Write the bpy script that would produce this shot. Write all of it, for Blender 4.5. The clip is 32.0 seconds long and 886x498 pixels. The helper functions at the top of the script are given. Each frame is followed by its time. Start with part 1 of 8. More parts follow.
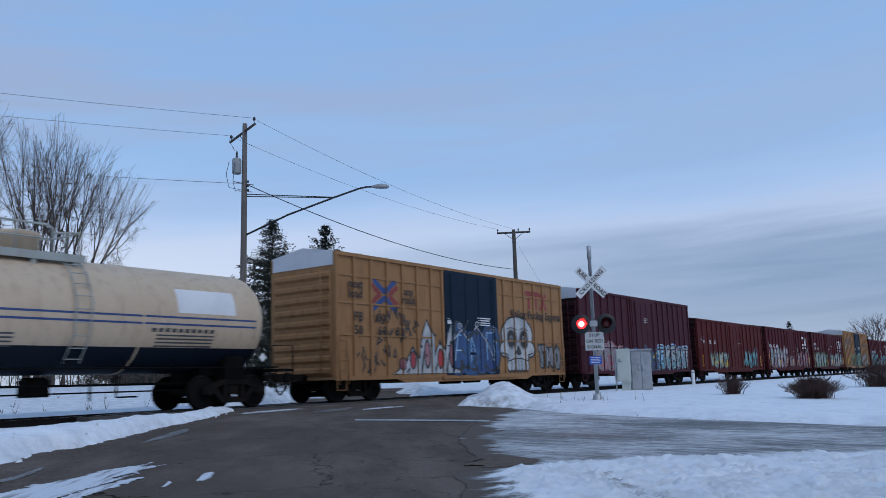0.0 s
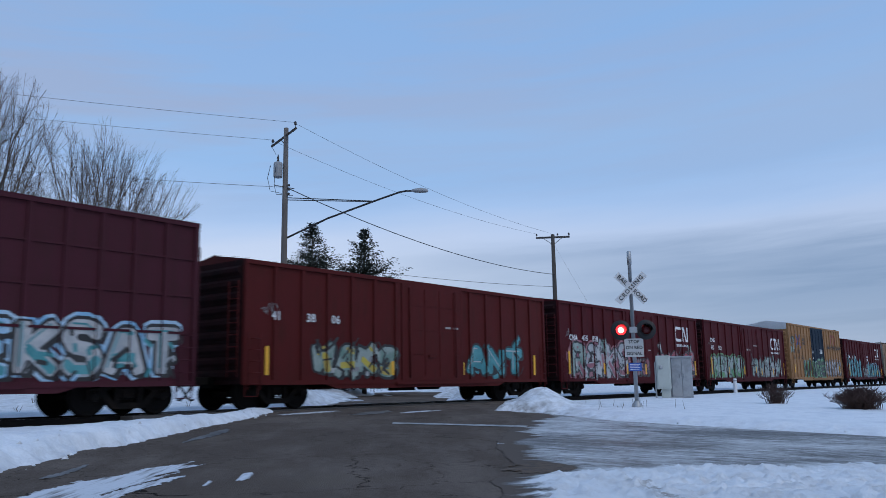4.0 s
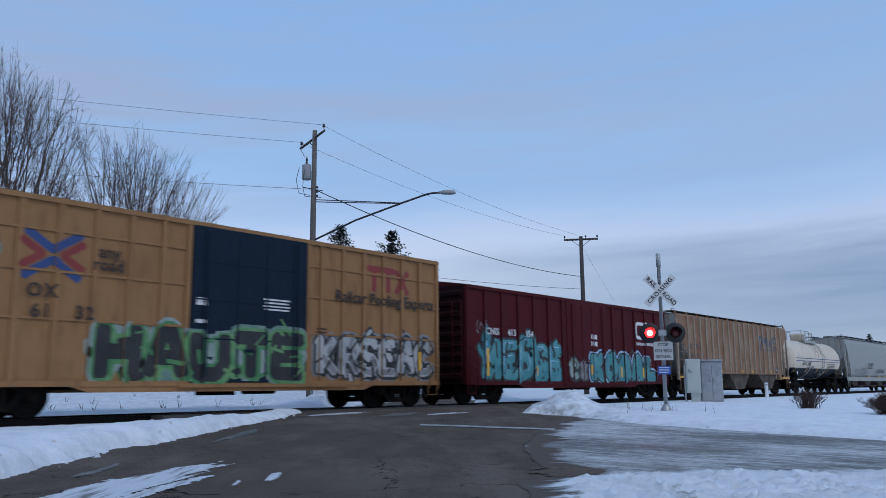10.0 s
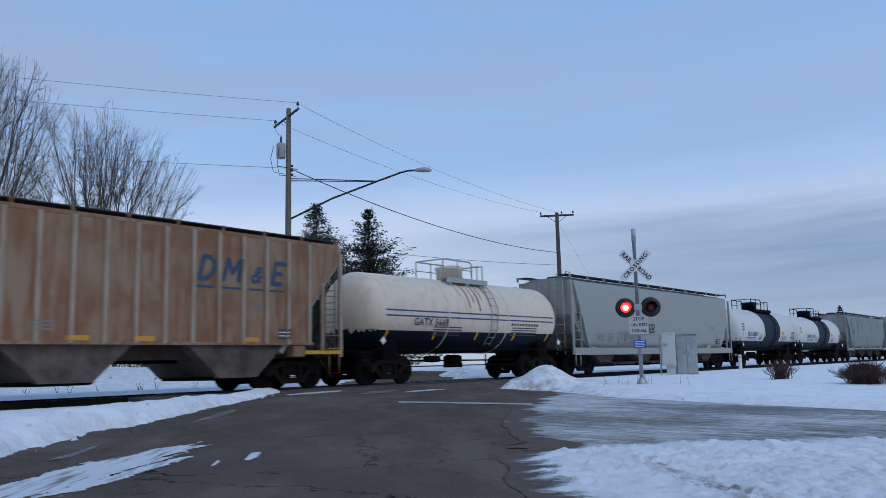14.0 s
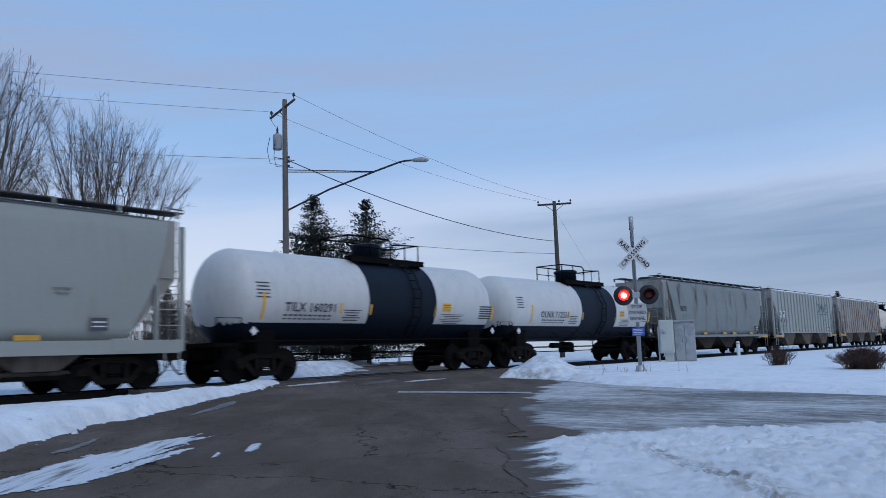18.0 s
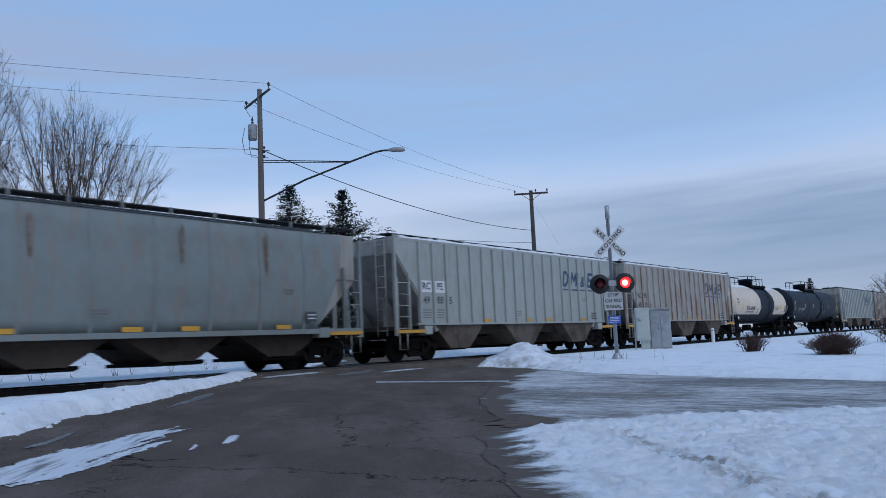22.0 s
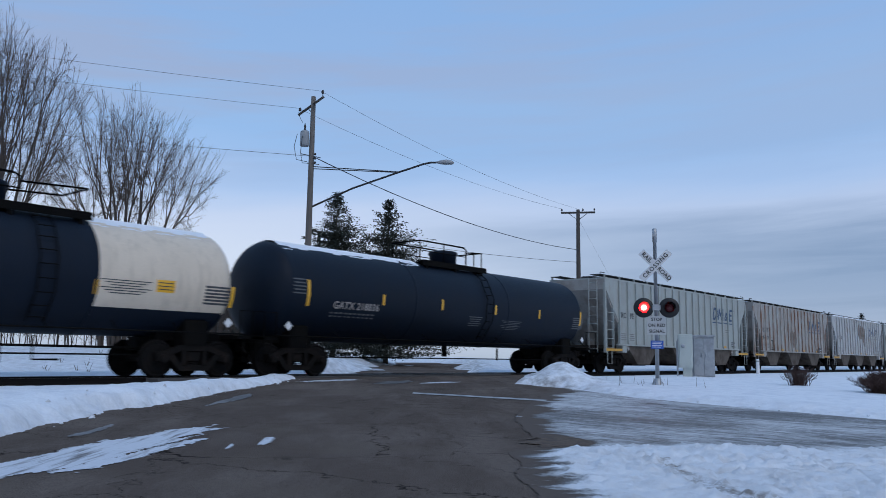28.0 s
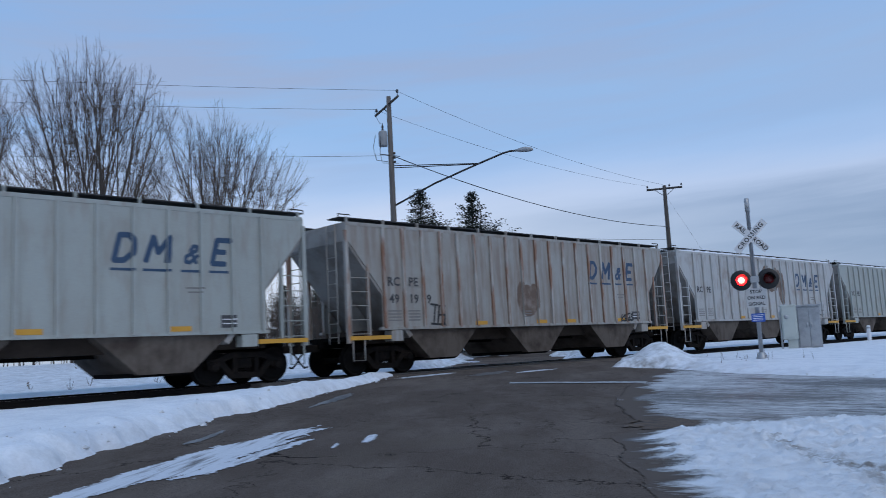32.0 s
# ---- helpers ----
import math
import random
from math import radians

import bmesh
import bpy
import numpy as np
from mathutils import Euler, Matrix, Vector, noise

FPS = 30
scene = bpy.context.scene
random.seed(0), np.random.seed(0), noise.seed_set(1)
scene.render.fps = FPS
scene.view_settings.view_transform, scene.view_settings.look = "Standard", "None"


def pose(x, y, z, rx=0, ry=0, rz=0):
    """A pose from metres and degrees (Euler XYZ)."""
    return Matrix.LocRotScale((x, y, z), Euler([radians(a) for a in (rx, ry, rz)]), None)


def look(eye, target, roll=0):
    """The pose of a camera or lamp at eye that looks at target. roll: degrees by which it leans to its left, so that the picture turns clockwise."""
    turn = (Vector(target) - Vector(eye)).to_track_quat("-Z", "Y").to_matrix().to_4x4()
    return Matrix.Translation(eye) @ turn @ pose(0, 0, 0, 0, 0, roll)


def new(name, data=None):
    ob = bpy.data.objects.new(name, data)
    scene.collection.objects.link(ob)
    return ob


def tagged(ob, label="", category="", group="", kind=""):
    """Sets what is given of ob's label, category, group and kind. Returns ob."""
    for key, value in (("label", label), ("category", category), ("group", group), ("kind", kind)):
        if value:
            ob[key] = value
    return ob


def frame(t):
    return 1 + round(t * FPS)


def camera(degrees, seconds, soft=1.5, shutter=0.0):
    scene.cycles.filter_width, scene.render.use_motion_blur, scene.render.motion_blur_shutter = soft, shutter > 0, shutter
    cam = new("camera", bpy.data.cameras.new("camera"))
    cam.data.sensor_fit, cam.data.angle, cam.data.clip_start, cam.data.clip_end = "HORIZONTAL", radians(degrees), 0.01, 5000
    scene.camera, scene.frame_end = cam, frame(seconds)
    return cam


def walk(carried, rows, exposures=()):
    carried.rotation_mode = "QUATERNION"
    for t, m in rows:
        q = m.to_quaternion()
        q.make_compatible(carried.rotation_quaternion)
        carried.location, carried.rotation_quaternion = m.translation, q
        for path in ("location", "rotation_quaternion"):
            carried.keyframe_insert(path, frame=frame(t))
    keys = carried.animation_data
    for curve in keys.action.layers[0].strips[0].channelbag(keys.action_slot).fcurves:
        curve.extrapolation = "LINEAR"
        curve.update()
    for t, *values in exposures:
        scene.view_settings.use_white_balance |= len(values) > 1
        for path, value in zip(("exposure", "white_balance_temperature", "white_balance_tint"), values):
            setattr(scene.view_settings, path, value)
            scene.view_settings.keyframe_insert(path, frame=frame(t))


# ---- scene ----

# ------------------------------------------------------------------ camera
CAM_Z = 1.25          # a seated onlooker's eye above the road
RAIL_Z = 0.68         # top of the rails at the crossing
TRACK_Y = 19.5        # centre line of the track, which runs along x


def aim(heading, pitch, roll):
    """Camera pose: heading from +x towards +y, pitch up, roll about the view axis, in degrees."""
    return pose(0, 0, CAM_Z, 0, 0, heading - 90) @ pose(0, 0, 0, 90 + pitch) @ pose(0, 0, 0, 0, 0, roll)


cam = camera(57.0, 32.0, soft=0.65, shutter=0.35)
PATH = [
    (0, 35.73, 9.18, -1.81),
    (0.5, 35.67, 9.68, -1.46),
    (1, 35.80, 9.99, -0.98),
    (1.5, 36.49, 10.04, -0.87),
    (2, 36.77, 9.86, -0.54),
    (2.5, 36.78, 9.88, -0.54),
    (3, 37.34, 9.74, -0.86),
    (3.5, 38.03, 9.46, -0.89),
    (5.5, 39.07, 9.90, -1.09),
    (6, 38.11, 9.89, -0.35),
    (6.5, 37.34, 9.87, -0.33),
    (7, 37.48, 9.74, -0.72),
    (7.5, 38.13, 9.56, -1.17),
    (8, 38.90, 9.33, -1.44),
    (8.5, 39.86, 9.32, -2.01),
    (9, 40.36, 9.50, -2.78),
    (9.5, 40.58, 9.90, -1.29),
    (10, 40.42, 9.70, -0.53),
    (10.5, 40.24, 9.19, -0.02),
    (11, 39.81, 8.66, 0.47),
    (11.5, 39.29, 8.37, -0.22),
    (12, 39.16, 8.23, -1.24),
    (12.5, 38.99, 8.02, -1.61),
    (13, 38.84, 8.24, -1.83),
    (13.5, 38.73, 8.27, -1.71),
    (14, 38.79, 8.10, -1.47),
    (14.5, 39.05, 8.06, -1.23),
    (16.5, 39.22, 7.59, -1.29),
    (17, 39.03, 7.55, -1.41),
    (17.5, 38.85, 7.47, -1.61),
    (18, 38.66, 7.38, -2.08),
    (18.5, 38.05, 7.26, -2.49),
    (19, 37.70, 7.25, -2.61),
    (19.5, 37.75, 7.36, -2.52),
    (20, 37.98, 7.40, -2.35),
    (20.5, 37.92, 7.20, -2.24),
    (21, 37.44, 6.95, -2.41),
    (21.5, 37.19, 6.75, -2.63),
    (22, 37.08, 6.60, -2.65),
    (22.5, 37.13, 6.50, -2.62),
    (23, 37.40, 6.63, -2.77),
    (23.5, 37.88, 6.81, -2.79),
    (24, 38.35, 6.82, -2.71),
    (24.5, 38.75, 6.75, -2.69),
    (25, 39.27, 6.64, -2.35),
    (25.5, 40.03, 6.33, -1.72),
    (27.5, 39.97, 7.54, 0.70),
    (28, 40.17, 7.60, 0.76),
    (28.5, 40.23, 7.39, 0.61),
    (29, 40.29, 7.05, -0.06),
    (29.5, 40.01, 6.87, -0.65),
    (30, 39.73, 7.24, -1.01),
    (30.5, 39.90, 7.33, -1.55),
    (31, 41.03, 7.14, -2.16),
    (31.5, 43.35, 7.07, -2.56),
    (32, 46.26, 7.10, -3.01),
]
walk(cam, [(t, aim(h, p, r)) for t, h, p, r in PATH])

# ------------------------------------------------------------------ sky and sun
SUN_EL, SUN_AZ = 48.0, -104.0     # a veiled sun behind the onlooker
world = bpy.data.worlds.new("overcast_dusk_sky")
scene.world = world
world.use_nodes = True
wn, wl = world.node_tree.nodes, world.node_tree.links
wn.clear()


def wnode(kind, **props):
    n = wn.new(kind)
    for k, val in props.items():
        if k == "operation":
            n.operation = val
        elif k == "blend_type":
            n.blend_type = val
        elif k == "data_type":
            n.data_type = val
    return n


w_out = wnode("ShaderNodeOutputWorld")
w_bg = wnode("ShaderNodeBackground")
sky = wnode("ShaderNodeTexSky")
sky.sky_type = "NISHITA"
sky.sun_disc = False
sky.sun_elevation = radians(SUN_EL)
sky.sun_rotation = radians(90 - SUN_AZ)
sky.air_density, sky.dust_density, sky.ozone_density = 1.0, 1.5, 2.0
w_tc = wnode("ShaderNodeTexCoord")
w_sep = wnode("ShaderNodeSeparateXYZ")
wl.new(w_tc.outputs["Generated"], w_sep.inputs[0])


def wmath(op, a, b=None, clamp=False):
    n = wnode("ShaderNodeMath", operation=op)
    n.use_clamp = clamp
    for i, val in enumerate((a, b)):
        if val is None:
            continue
        if isinstance(val, (int, float)):
            n.inputs[i].default_value = val
        else:
            wl.new(val, n.inputs[i])
    return n.outputs[0]


def wnoise(vec, scale, detail, rough, dist=0.0):
    n = wnode("ShaderNodeTexNoise")
    n.inputs["Scale"].default_value = scale
    n.inputs["Detail"].default_value = detail
    n.inputs["Roughness"].default_value = rough
    n.inputs["Distortion"].default_value = dist
    wl.new(vec, n.inputs["Vector"])
    return n.outputs["Fac"]


def wramp(fac, stops):
    n = wnode("ShaderNodeValToRGB")
    el = n.color_ramp.elements
    while len(el) < len(stops):
        el.new(0.5)
    for e, (p, c) in zip(el, stops):
        e.position, e.color = p, (*c, 1)
    wl.new(fac, n.inputs[0])
    return n.outputs[0]


def wmix(fac, a, b, blend="MIX"):
    n = wnode("ShaderNodeMix", data_type="RGBA", blend_type=blend)
    if isinstance(fac, (int, float)):
        n.inputs[0].default_value = fac
    else:
        wl.new(fac, n.inputs[0])
    for i, val in ((6, a), (7, b)):
        if isinstance(val, tuple):
            n.inputs[i].default_value = (*val, 1)
        else:
            wl.new(val, n.inputs[i])
    return n.outputs[2]


# layered stratus: long level streaks, drawn by bearing and height over the whole dome
w_z = wmath("MAXIMUM", w_sep.outputs[2], 0.0)
w_az = wmath("ARCTAN2", w_sep.outputs[1], w_sep.outputs[0])


def wlayer(su, sv, tilt, shift, detail=6, rough=0.55, dist=0.3):
    """Noise in bearing and height, stretched along the horizon."""
    c = wnode("ShaderNodeCombineXYZ")
    wl.new(wmath("ADD", wmath("MULTIPLY", w_az, su), shift), c.inputs[0])
    wl.new(wmath("ADD", wmath("MULTIPLY", w_z, sv), wmath("MULTIPLY", w_az, tilt)), c.inputs[1])
    return wnoise(c.outputs[0], 1.0, detail, rough, dist)


streaks = wlayer(1.5, 15.0, 0.8, 3.1)
wisps = wlayer(3.2, 34.0, 1.6, 7.7, 7, 0.6)
veil = wlayer(1.1, 5.5, 0.35, 1.4, 5)
wob = wmath("ADD", wmath("MULTIPLY", wmath("SUBTRACT", veil, 0.5), 0.10), wmath("MULTIPLY", wmath("SUBTRACT", streaks, 0.5), 0.05))
w_el = wmath("ADD", w_z, wob, True)
clear = wramp(w_el, [(0.0, (0.44, 0.53, 0.68)), (0.05, (0.57, 0.66, 0.84)), (0.125, (0.545, 0.645, 0.84)), (0.175, (0.49, 0.605, 0.84)), (0.215, (0.36, 0.53, 0.83)), (0.26, (0.295, 0.49, 0.81)), (0.31, (0.30, 0.475, 0.77)), (0.37, (0.27, 0.45, 0.77)), (0.46, (0.24, 0.445, 0.79)), (1.0, (0.215, 0.41, 0.745))])
# lilac-grey veils above, thinner towards +x where the blue shows
open_side = wramp(wmath("ADD", w_sep.outputs[0], wmath("MULTIPLY", wmath("SUBTRACT", veil, 0.5), 0.5)), [(0.60, (1, 1, 1)), (0.88, (0.42, 0.42, 0.42))])
lilac = wmath("MULTIPLY", wramp(wmath("ADD", wmath("MULTIPLY", streaks, 0.65), wmath("MULTIPLY", wisps, 0.35)), [(0.43, (0, 0, 0)), (0.58, (0.85, 0.85, 0.85))]), open_side)
lilac = wmath("MULTIPLY", lilac, wramp(w_z, [(0.19, (0.0, 0.0, 0.0)), (0.25, (1, 1, 1)), (0.36, (1, 1, 1)), (0.50, (0.45, 0.45, 0.45))]))
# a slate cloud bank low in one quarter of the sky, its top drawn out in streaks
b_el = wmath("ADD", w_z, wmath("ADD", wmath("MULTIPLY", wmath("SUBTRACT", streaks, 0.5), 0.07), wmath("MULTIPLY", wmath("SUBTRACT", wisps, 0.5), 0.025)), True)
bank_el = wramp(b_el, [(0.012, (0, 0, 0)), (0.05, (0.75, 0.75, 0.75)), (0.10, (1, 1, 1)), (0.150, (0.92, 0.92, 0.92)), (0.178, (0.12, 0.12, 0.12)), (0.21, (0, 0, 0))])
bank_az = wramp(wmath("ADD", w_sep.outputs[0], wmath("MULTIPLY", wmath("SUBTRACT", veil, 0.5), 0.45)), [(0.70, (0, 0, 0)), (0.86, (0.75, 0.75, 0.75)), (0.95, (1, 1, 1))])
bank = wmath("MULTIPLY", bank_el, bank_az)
glow_band = wmath("MULTIPLY", wramp(w_el, [(0.02, (0, 0, 0)), (0.07, (0.75, 0.75, 0.75)), (0.15, (0.6, 0.6, 0.6)), (0.24, (0, 0, 0))]), wramp(w_sep.outputs[0], [(0.40, (1, 1, 1)), (0.76, (0.25, 0.25, 0.25)), (0.88, (0, 0, 0))]))
w_c = wmix(glow_band, clear, (0.71, 0.765, 0.90))
w_c = wmix(lilac, w_c, (0.335, 0.425, 0.635))
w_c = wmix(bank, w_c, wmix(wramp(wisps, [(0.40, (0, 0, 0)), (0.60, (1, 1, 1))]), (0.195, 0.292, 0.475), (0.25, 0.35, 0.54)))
w_sky = wnode("ShaderNodeVectorMath")
w_sky.operation = "SCALE"
wl.new(sky.outputs[0], w_sky.inputs[0])
w_sky.inputs["Scale"].default_value = 0.10
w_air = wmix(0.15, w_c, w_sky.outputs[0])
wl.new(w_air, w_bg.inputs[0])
w_bg.inputs[1].default_value = 1.09
wl.new(w_bg.outputs[0], w_out.inputs[0])

sun = new("sun", bpy.data.lights.new("sun", "SUN"))
sun.data.energy, sun.data.angle, sun.data.color = 0.62, radians(30), (1.0, 0.93, 0.86)
sun.matrix_world = look((0, 0, 40), Vector((0, 0, 40)) - Vector((math.cos(radians(SUN_AZ)) * math.cos(radians(SUN_EL)), math.sin(radians(SUN_AZ)) * math.cos(radians(SUN_EL)), math.sin(radians(SUN_EL)))))
scene.view_settings.exposure = 0.0


# ------------------------------------------------------------------ materials
def mat(name, col, rough=0.6, metal=0.0, col2=None, amount=0.35, scale=1.2, fine=28.0, streak=None, streak_amt=0.0, bump=0.12, bump_scale=40.0, spec=0.5, streak_z=0.18, lo=0.45, hi=0.65, slo=0.50, shi=0.72):
    """Painted, dusty or raw surface: a base colour with broad stains (col2), vertical runs (streak) and fine grain."""
    m = bpy.data.materials.new(name)
    m.use_nodes = True
    n, l = m.node_tree.nodes, m.node_tree.links
    b = n["Principled BSDF"]
    b.inputs["Roughness"].default_value, b.inputs["Metallic"].default_value = rough, metal
    b.inputs["Specular IOR Level"].default_value = spec
    tc, info = n.new("ShaderNodeTexCoord"), n.new("ShaderNodeObjectInfo")
    off = n.new("ShaderNodeVectorMath")
    off.operation = "MULTIPLY_ADD"
    l.new(info.outputs["Random"], off.inputs[0])
    off.inputs[1].default_value = (37, 19, 11)
    l.new(tc.outputs["Object"], off.inputs[2])

    def tex(s, detail=5, z=1.0):
        mp = n.new("ShaderNodeMapping")
        mp.inputs["Scale"].default_value = (1, 1, z)
        l.new(off.outputs[0], mp.inputs[0])
        t = n.new("ShaderNodeTexNoise")
        t.inputs["Scale"].default_value, t.inputs["Detail"].default_value = s, detail
        t.inputs["Roughness"].default_value = 0.6
        l.new(mp.outputs[0], t.inputs["Vector"])
        return t.outputs["Fac"]

    def ramp(fac, a, c):
        r = n.new("ShaderNodeMapRange")
        r.inputs[1].default_value, r.inputs[2].default_value = a, c
        l.new(fac, r.inputs[0])
        return r.outputs[0]

    def mix(fac, a, c, k=1.0):
        q = n.new("ShaderNodeMix")
        q.data_type = "RGBA"
        f = n.new("ShaderNodeMath")
        f.operation = "MULTIPLY"
        f.inputs[1].default_value = k
        l.new(fac, f.inputs[0])
        l.new(f.outputs[0], q.inputs[0])
        for i, val in ((6, a), (7, c)):
            if isinstance(val, tuple):
                q.inputs[i].default_value = (*val, 1)
            else:
                l.new(val, q.inputs[i])
        return q.outputs[2]

    col2 = col2 or tuple(c * 0.6 for c in col)
    out = mix(ramp(tex(scale), lo, hi), col, col2, amount)
    if streak:
        out = mix(ramp(tex(5.0, 4, streak_z), slo, shi), out, streak, streak_amt)
    grain = tex(fine, 3)
    out = mix(ramp(grain, 0.35, 0.7), out, tuple(c * 0.72 for c in col), 0.30)
    l.new(out, b.inputs["Base Color"])
    if bump:
        bp = n.new("ShaderNodeBump")
        bp.inputs["Strength"].default_value, bp.inputs["Distance"].default_value = bump, 0.02
        l.new(tex(bump_scale, 3), bp.inputs["Height"])
        l.new(bp.outputs[0], b.inputs["Normal"])
    rr = n.new("ShaderNodeMapRange")
    rr.inputs[3].default_value, rr.inputs[4].default_value = rough - 0.1, min(1, rough + 0.15)
    l.new(grain, rr.inputs[0])
    l.new(rr.outputs[0], b.inputs["Roughness"])
    return m


def glow(name, col, strength):
    m = bpy.data.materials.new(name)
    m.use_nodes = True
    b = m.node_tree.nodes["Principled BSDF"]
    b.inputs["Base Color"].default_value = (*col, 1)
    b.inputs["Emission Color"].default_value = (*col, 1)
    b.inputs["Emission Strength"].default_value = strength
    return m


M_YELLOW = mat("weathered_yellow_paint", (0.315, 0.165, 0.072), 0.65, col2=(0.23, 0.115, 0.052), streak=(0.15, 0.08, 0.042), streak_amt=0.55, spec=0.2)
M_MAROON = mat("dark_maroon_paint", (0.060, 0.012, 0.020), 0.65, col2=(0.042, 0.012, 0.013), streak=(0.035, 0.014, 0.013), streak_amt=0.4, spec=0.18)
M_OXIDE = mat("red_oxide_paint", (0.086, 0.0125, 0.012), 0.65, col2=(0.062, 0.013, 0.010), streak=(0.042, 0.014, 0.010), streak_amt=0.45, spec=0.12)
M_CNRED = mat("deep_red_paint", (0.074, 0.0085, 0.0115), 0.65, col2=(0.050, 0.008, 0.009), streak=(0.030, 0.010, 0.009), streak_amt=0.45, spec=0.12)
M_REDEND = mat("sooty_red_end_sheet", (0.026, 0.009, 0.010), 0.8, col2=(0.014, 0.009, 0.009), amount=0.8, scale=1.5, spec=0.08)
M_DOORBLUE = mat("dark_blue_door_paint", (0.007, 0.018, 0.034), 0.65, col2=(0.005, 0.012, 0.022), streak=(0.02, 0.028, 0.036), streak_amt=0.3, spec=0.15)
M_ROOF = mat("galvanised_roof_sheet", (0.55, 0.57, 0.60), 0.55, 0.3, col2=(0.38, 0.38, 0.38))
M_BLACK = mat("black_underframe_paint", (0.005, 0.005, 0.005), 0.85, col2=(0.011, 0.009, 0.007), amount=0.6, spec=0.06)
M_TRUCK = mat("greasy_cast_steel", (0.010, 0.009, 0.0085), 0.9, 0.0, col2=(0.022, 0.016, 0.013), amount=0.7, scale=4, spec=0.08)
M_WHEEL = mat("rolled_steel_wheel", (0.007, 0.0065, 0.0065), 0.85, 0.0, col2=(0.015, 0.011, 0.009), scale=4, spec=0.12)
M_GREY = mat("pale_grey_hopper_paint", (0.345, 0.365, 0.340), 0.6, col2=(0.27, 0.265, 0.24), streak=(0.24, 0.19, 0.15), streak_amt=0.45)
M_GREYWARM = mat("dusty_grey_hopper_paint", (0.34, 0.335, 0.31), 0.65, col2=(0.27, 0.235, 0.20), amount=0.5, streak=(0.19, 0.115, 0.08), streak_amt=0.55, lo=0.40, hi=0.60, slo=0.46, shi=0.64, streak_z=0.10)
M_GREYSTAIN = mat("brown_stained_grey_paint", (0.43, 0.43, 0.42), 0.62, col2=(0.19, 0.12, 0.075), amount=0.55, scale=0.5, streak=(0.20, 0.13, 0.09), streak_amt=0.5, lo=0.52, hi=0.66)
M_GREYBLUE = mat("blue_grey_hopper_paint", (0.195, 0.226, 0.220), 0.55, col2=(0.14, 0.15, 0.145), amount=0.5, streak=(0.25, 0.15, 0.10), streak_amt=0.55)
M_PALE = mat("smooth_light_grey_paint", (0.290, 0.300, 0.272), 0.5, col2=(0.275, 0.275, 0.255), streak=(0.22, 0.21, 0.19), streak_amt=0.25)
M_TAN = mat("rusty_tan_hopper_paint", (0.275, 0.185, 0.115), 0.7, col2=(0.20, 0.088, 0.038), amount=0.85, streak=(0.20, 0.070, 0.026), streak_amt=0.9, scale=0.8, lo=0.42, hi=0.58, slo=0.46, shi=0.64, streak_z=0.12)
M_TANRIB = mat("dusty_tan_rib_paint", (0.36, 0.295, 0.225), 0.7, col2=(0.26, 0.17, 0.10), amount=0.7, streak=(0.22, 0.10, 0.045), streak_amt=0.6)
M_RIBRUST = mat("rust_edged_rib_paint", (0.40, 0.38, 0.35), 0.7, col2=(0.27, 0.19, 0.14), amount=0.7, streak=(0.22, 0.085, 0.035), streak_amt=0.9, slo=0.44, shi=0.60, streak_z=0.15)
M_ENDDARK = mat("mottled_end_slope_sheet", (0.33, 0.31, 0.285), 0.75, col2=(0.17, 0.135, 0.11), amount=0.7, scale=1.4)
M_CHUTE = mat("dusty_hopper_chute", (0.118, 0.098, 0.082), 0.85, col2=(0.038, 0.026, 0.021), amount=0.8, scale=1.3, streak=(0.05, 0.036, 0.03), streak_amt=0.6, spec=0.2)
M_INNER = mat("dark_brown_inner_sheet", (0.055, 0.042, 0.034), 0.85, col2=(0.022, 0.018, 0.016), amount=0.7, scale=1.5, spec=0.15)
M_WALK = mat("dark_roof_walk_steel", (0.035, 0.035, 0.037), 0.7, 0.3)
M_TANKWHITE = mat("white_tank_paint", (0.62, 0.615, 0.60), 0.4, col2=(0.53, 0.51, 0.48), streak=(0.40, 0.36, 0.32), streak_amt=0.3)
M_TANKCREAM = mat("cream_tank_paint", (0.56, 0.43, 0.30), 0.5, col2=(0.45, 0.32, 0.20), streak=(0.30, 0.19, 0.12), streak_amt=0.5)
M_TANKIVORY = mat("ivory_tank_paint", (0.70, 0.585, 0.455), 0.45, col2=(0.60, 0.50, 0.38), streak=(0.36, 0.29, 0.22), streak_amt=0.4)
M_RUSTRUN = mat("brown_rust_run", (0.16, 0.075, 0.035), 0.8, col2=(0.26, 0.16, 0.10), amount=0.8, scale=4)
M_TANKBLACK = mat("black_tank_paint", (0.005, 0.0105, 0.021), 0.5, col2=(0.008, 0.011, 0.016), streak=(0.010, 0.013, 0.018), streak_amt=0.35, spec=0.15)
M_ORANGE = mat("faded_safety_orange", (0.60, 0.30, 0.03), 0.5, col2=(0.45, 0.22, 0.03))
M_REFLEX = mat("yellow_reflective_tape", (0.85, 0.45, 0.03), 0.4)
M_WHITE = mat("white_stencil_paint", (0.72, 0.72, 0.72), 0.55, col2=(0.5, 0.5, 0.5))
M_TANKMARK = mat("greyed_tank_stencil", (0.10, 0.105, 0.11), 0.65, col2=(0.04, 0.045, 0.05), amount=0.9, scale=5)
M_FADEW = mat("faded_white_stencil", (0.36, 0.33, 0.31), 0.65)
M_DARKMARK = mat("dark_grey_stencil", (0.06, 0.06, 0.065), 0.6)
M_BLUEMARK = mat("blue_lettering_paint", (0.020, 0.055, 0.115), 0.55, col2=(0.05, 0.09, 0.145))
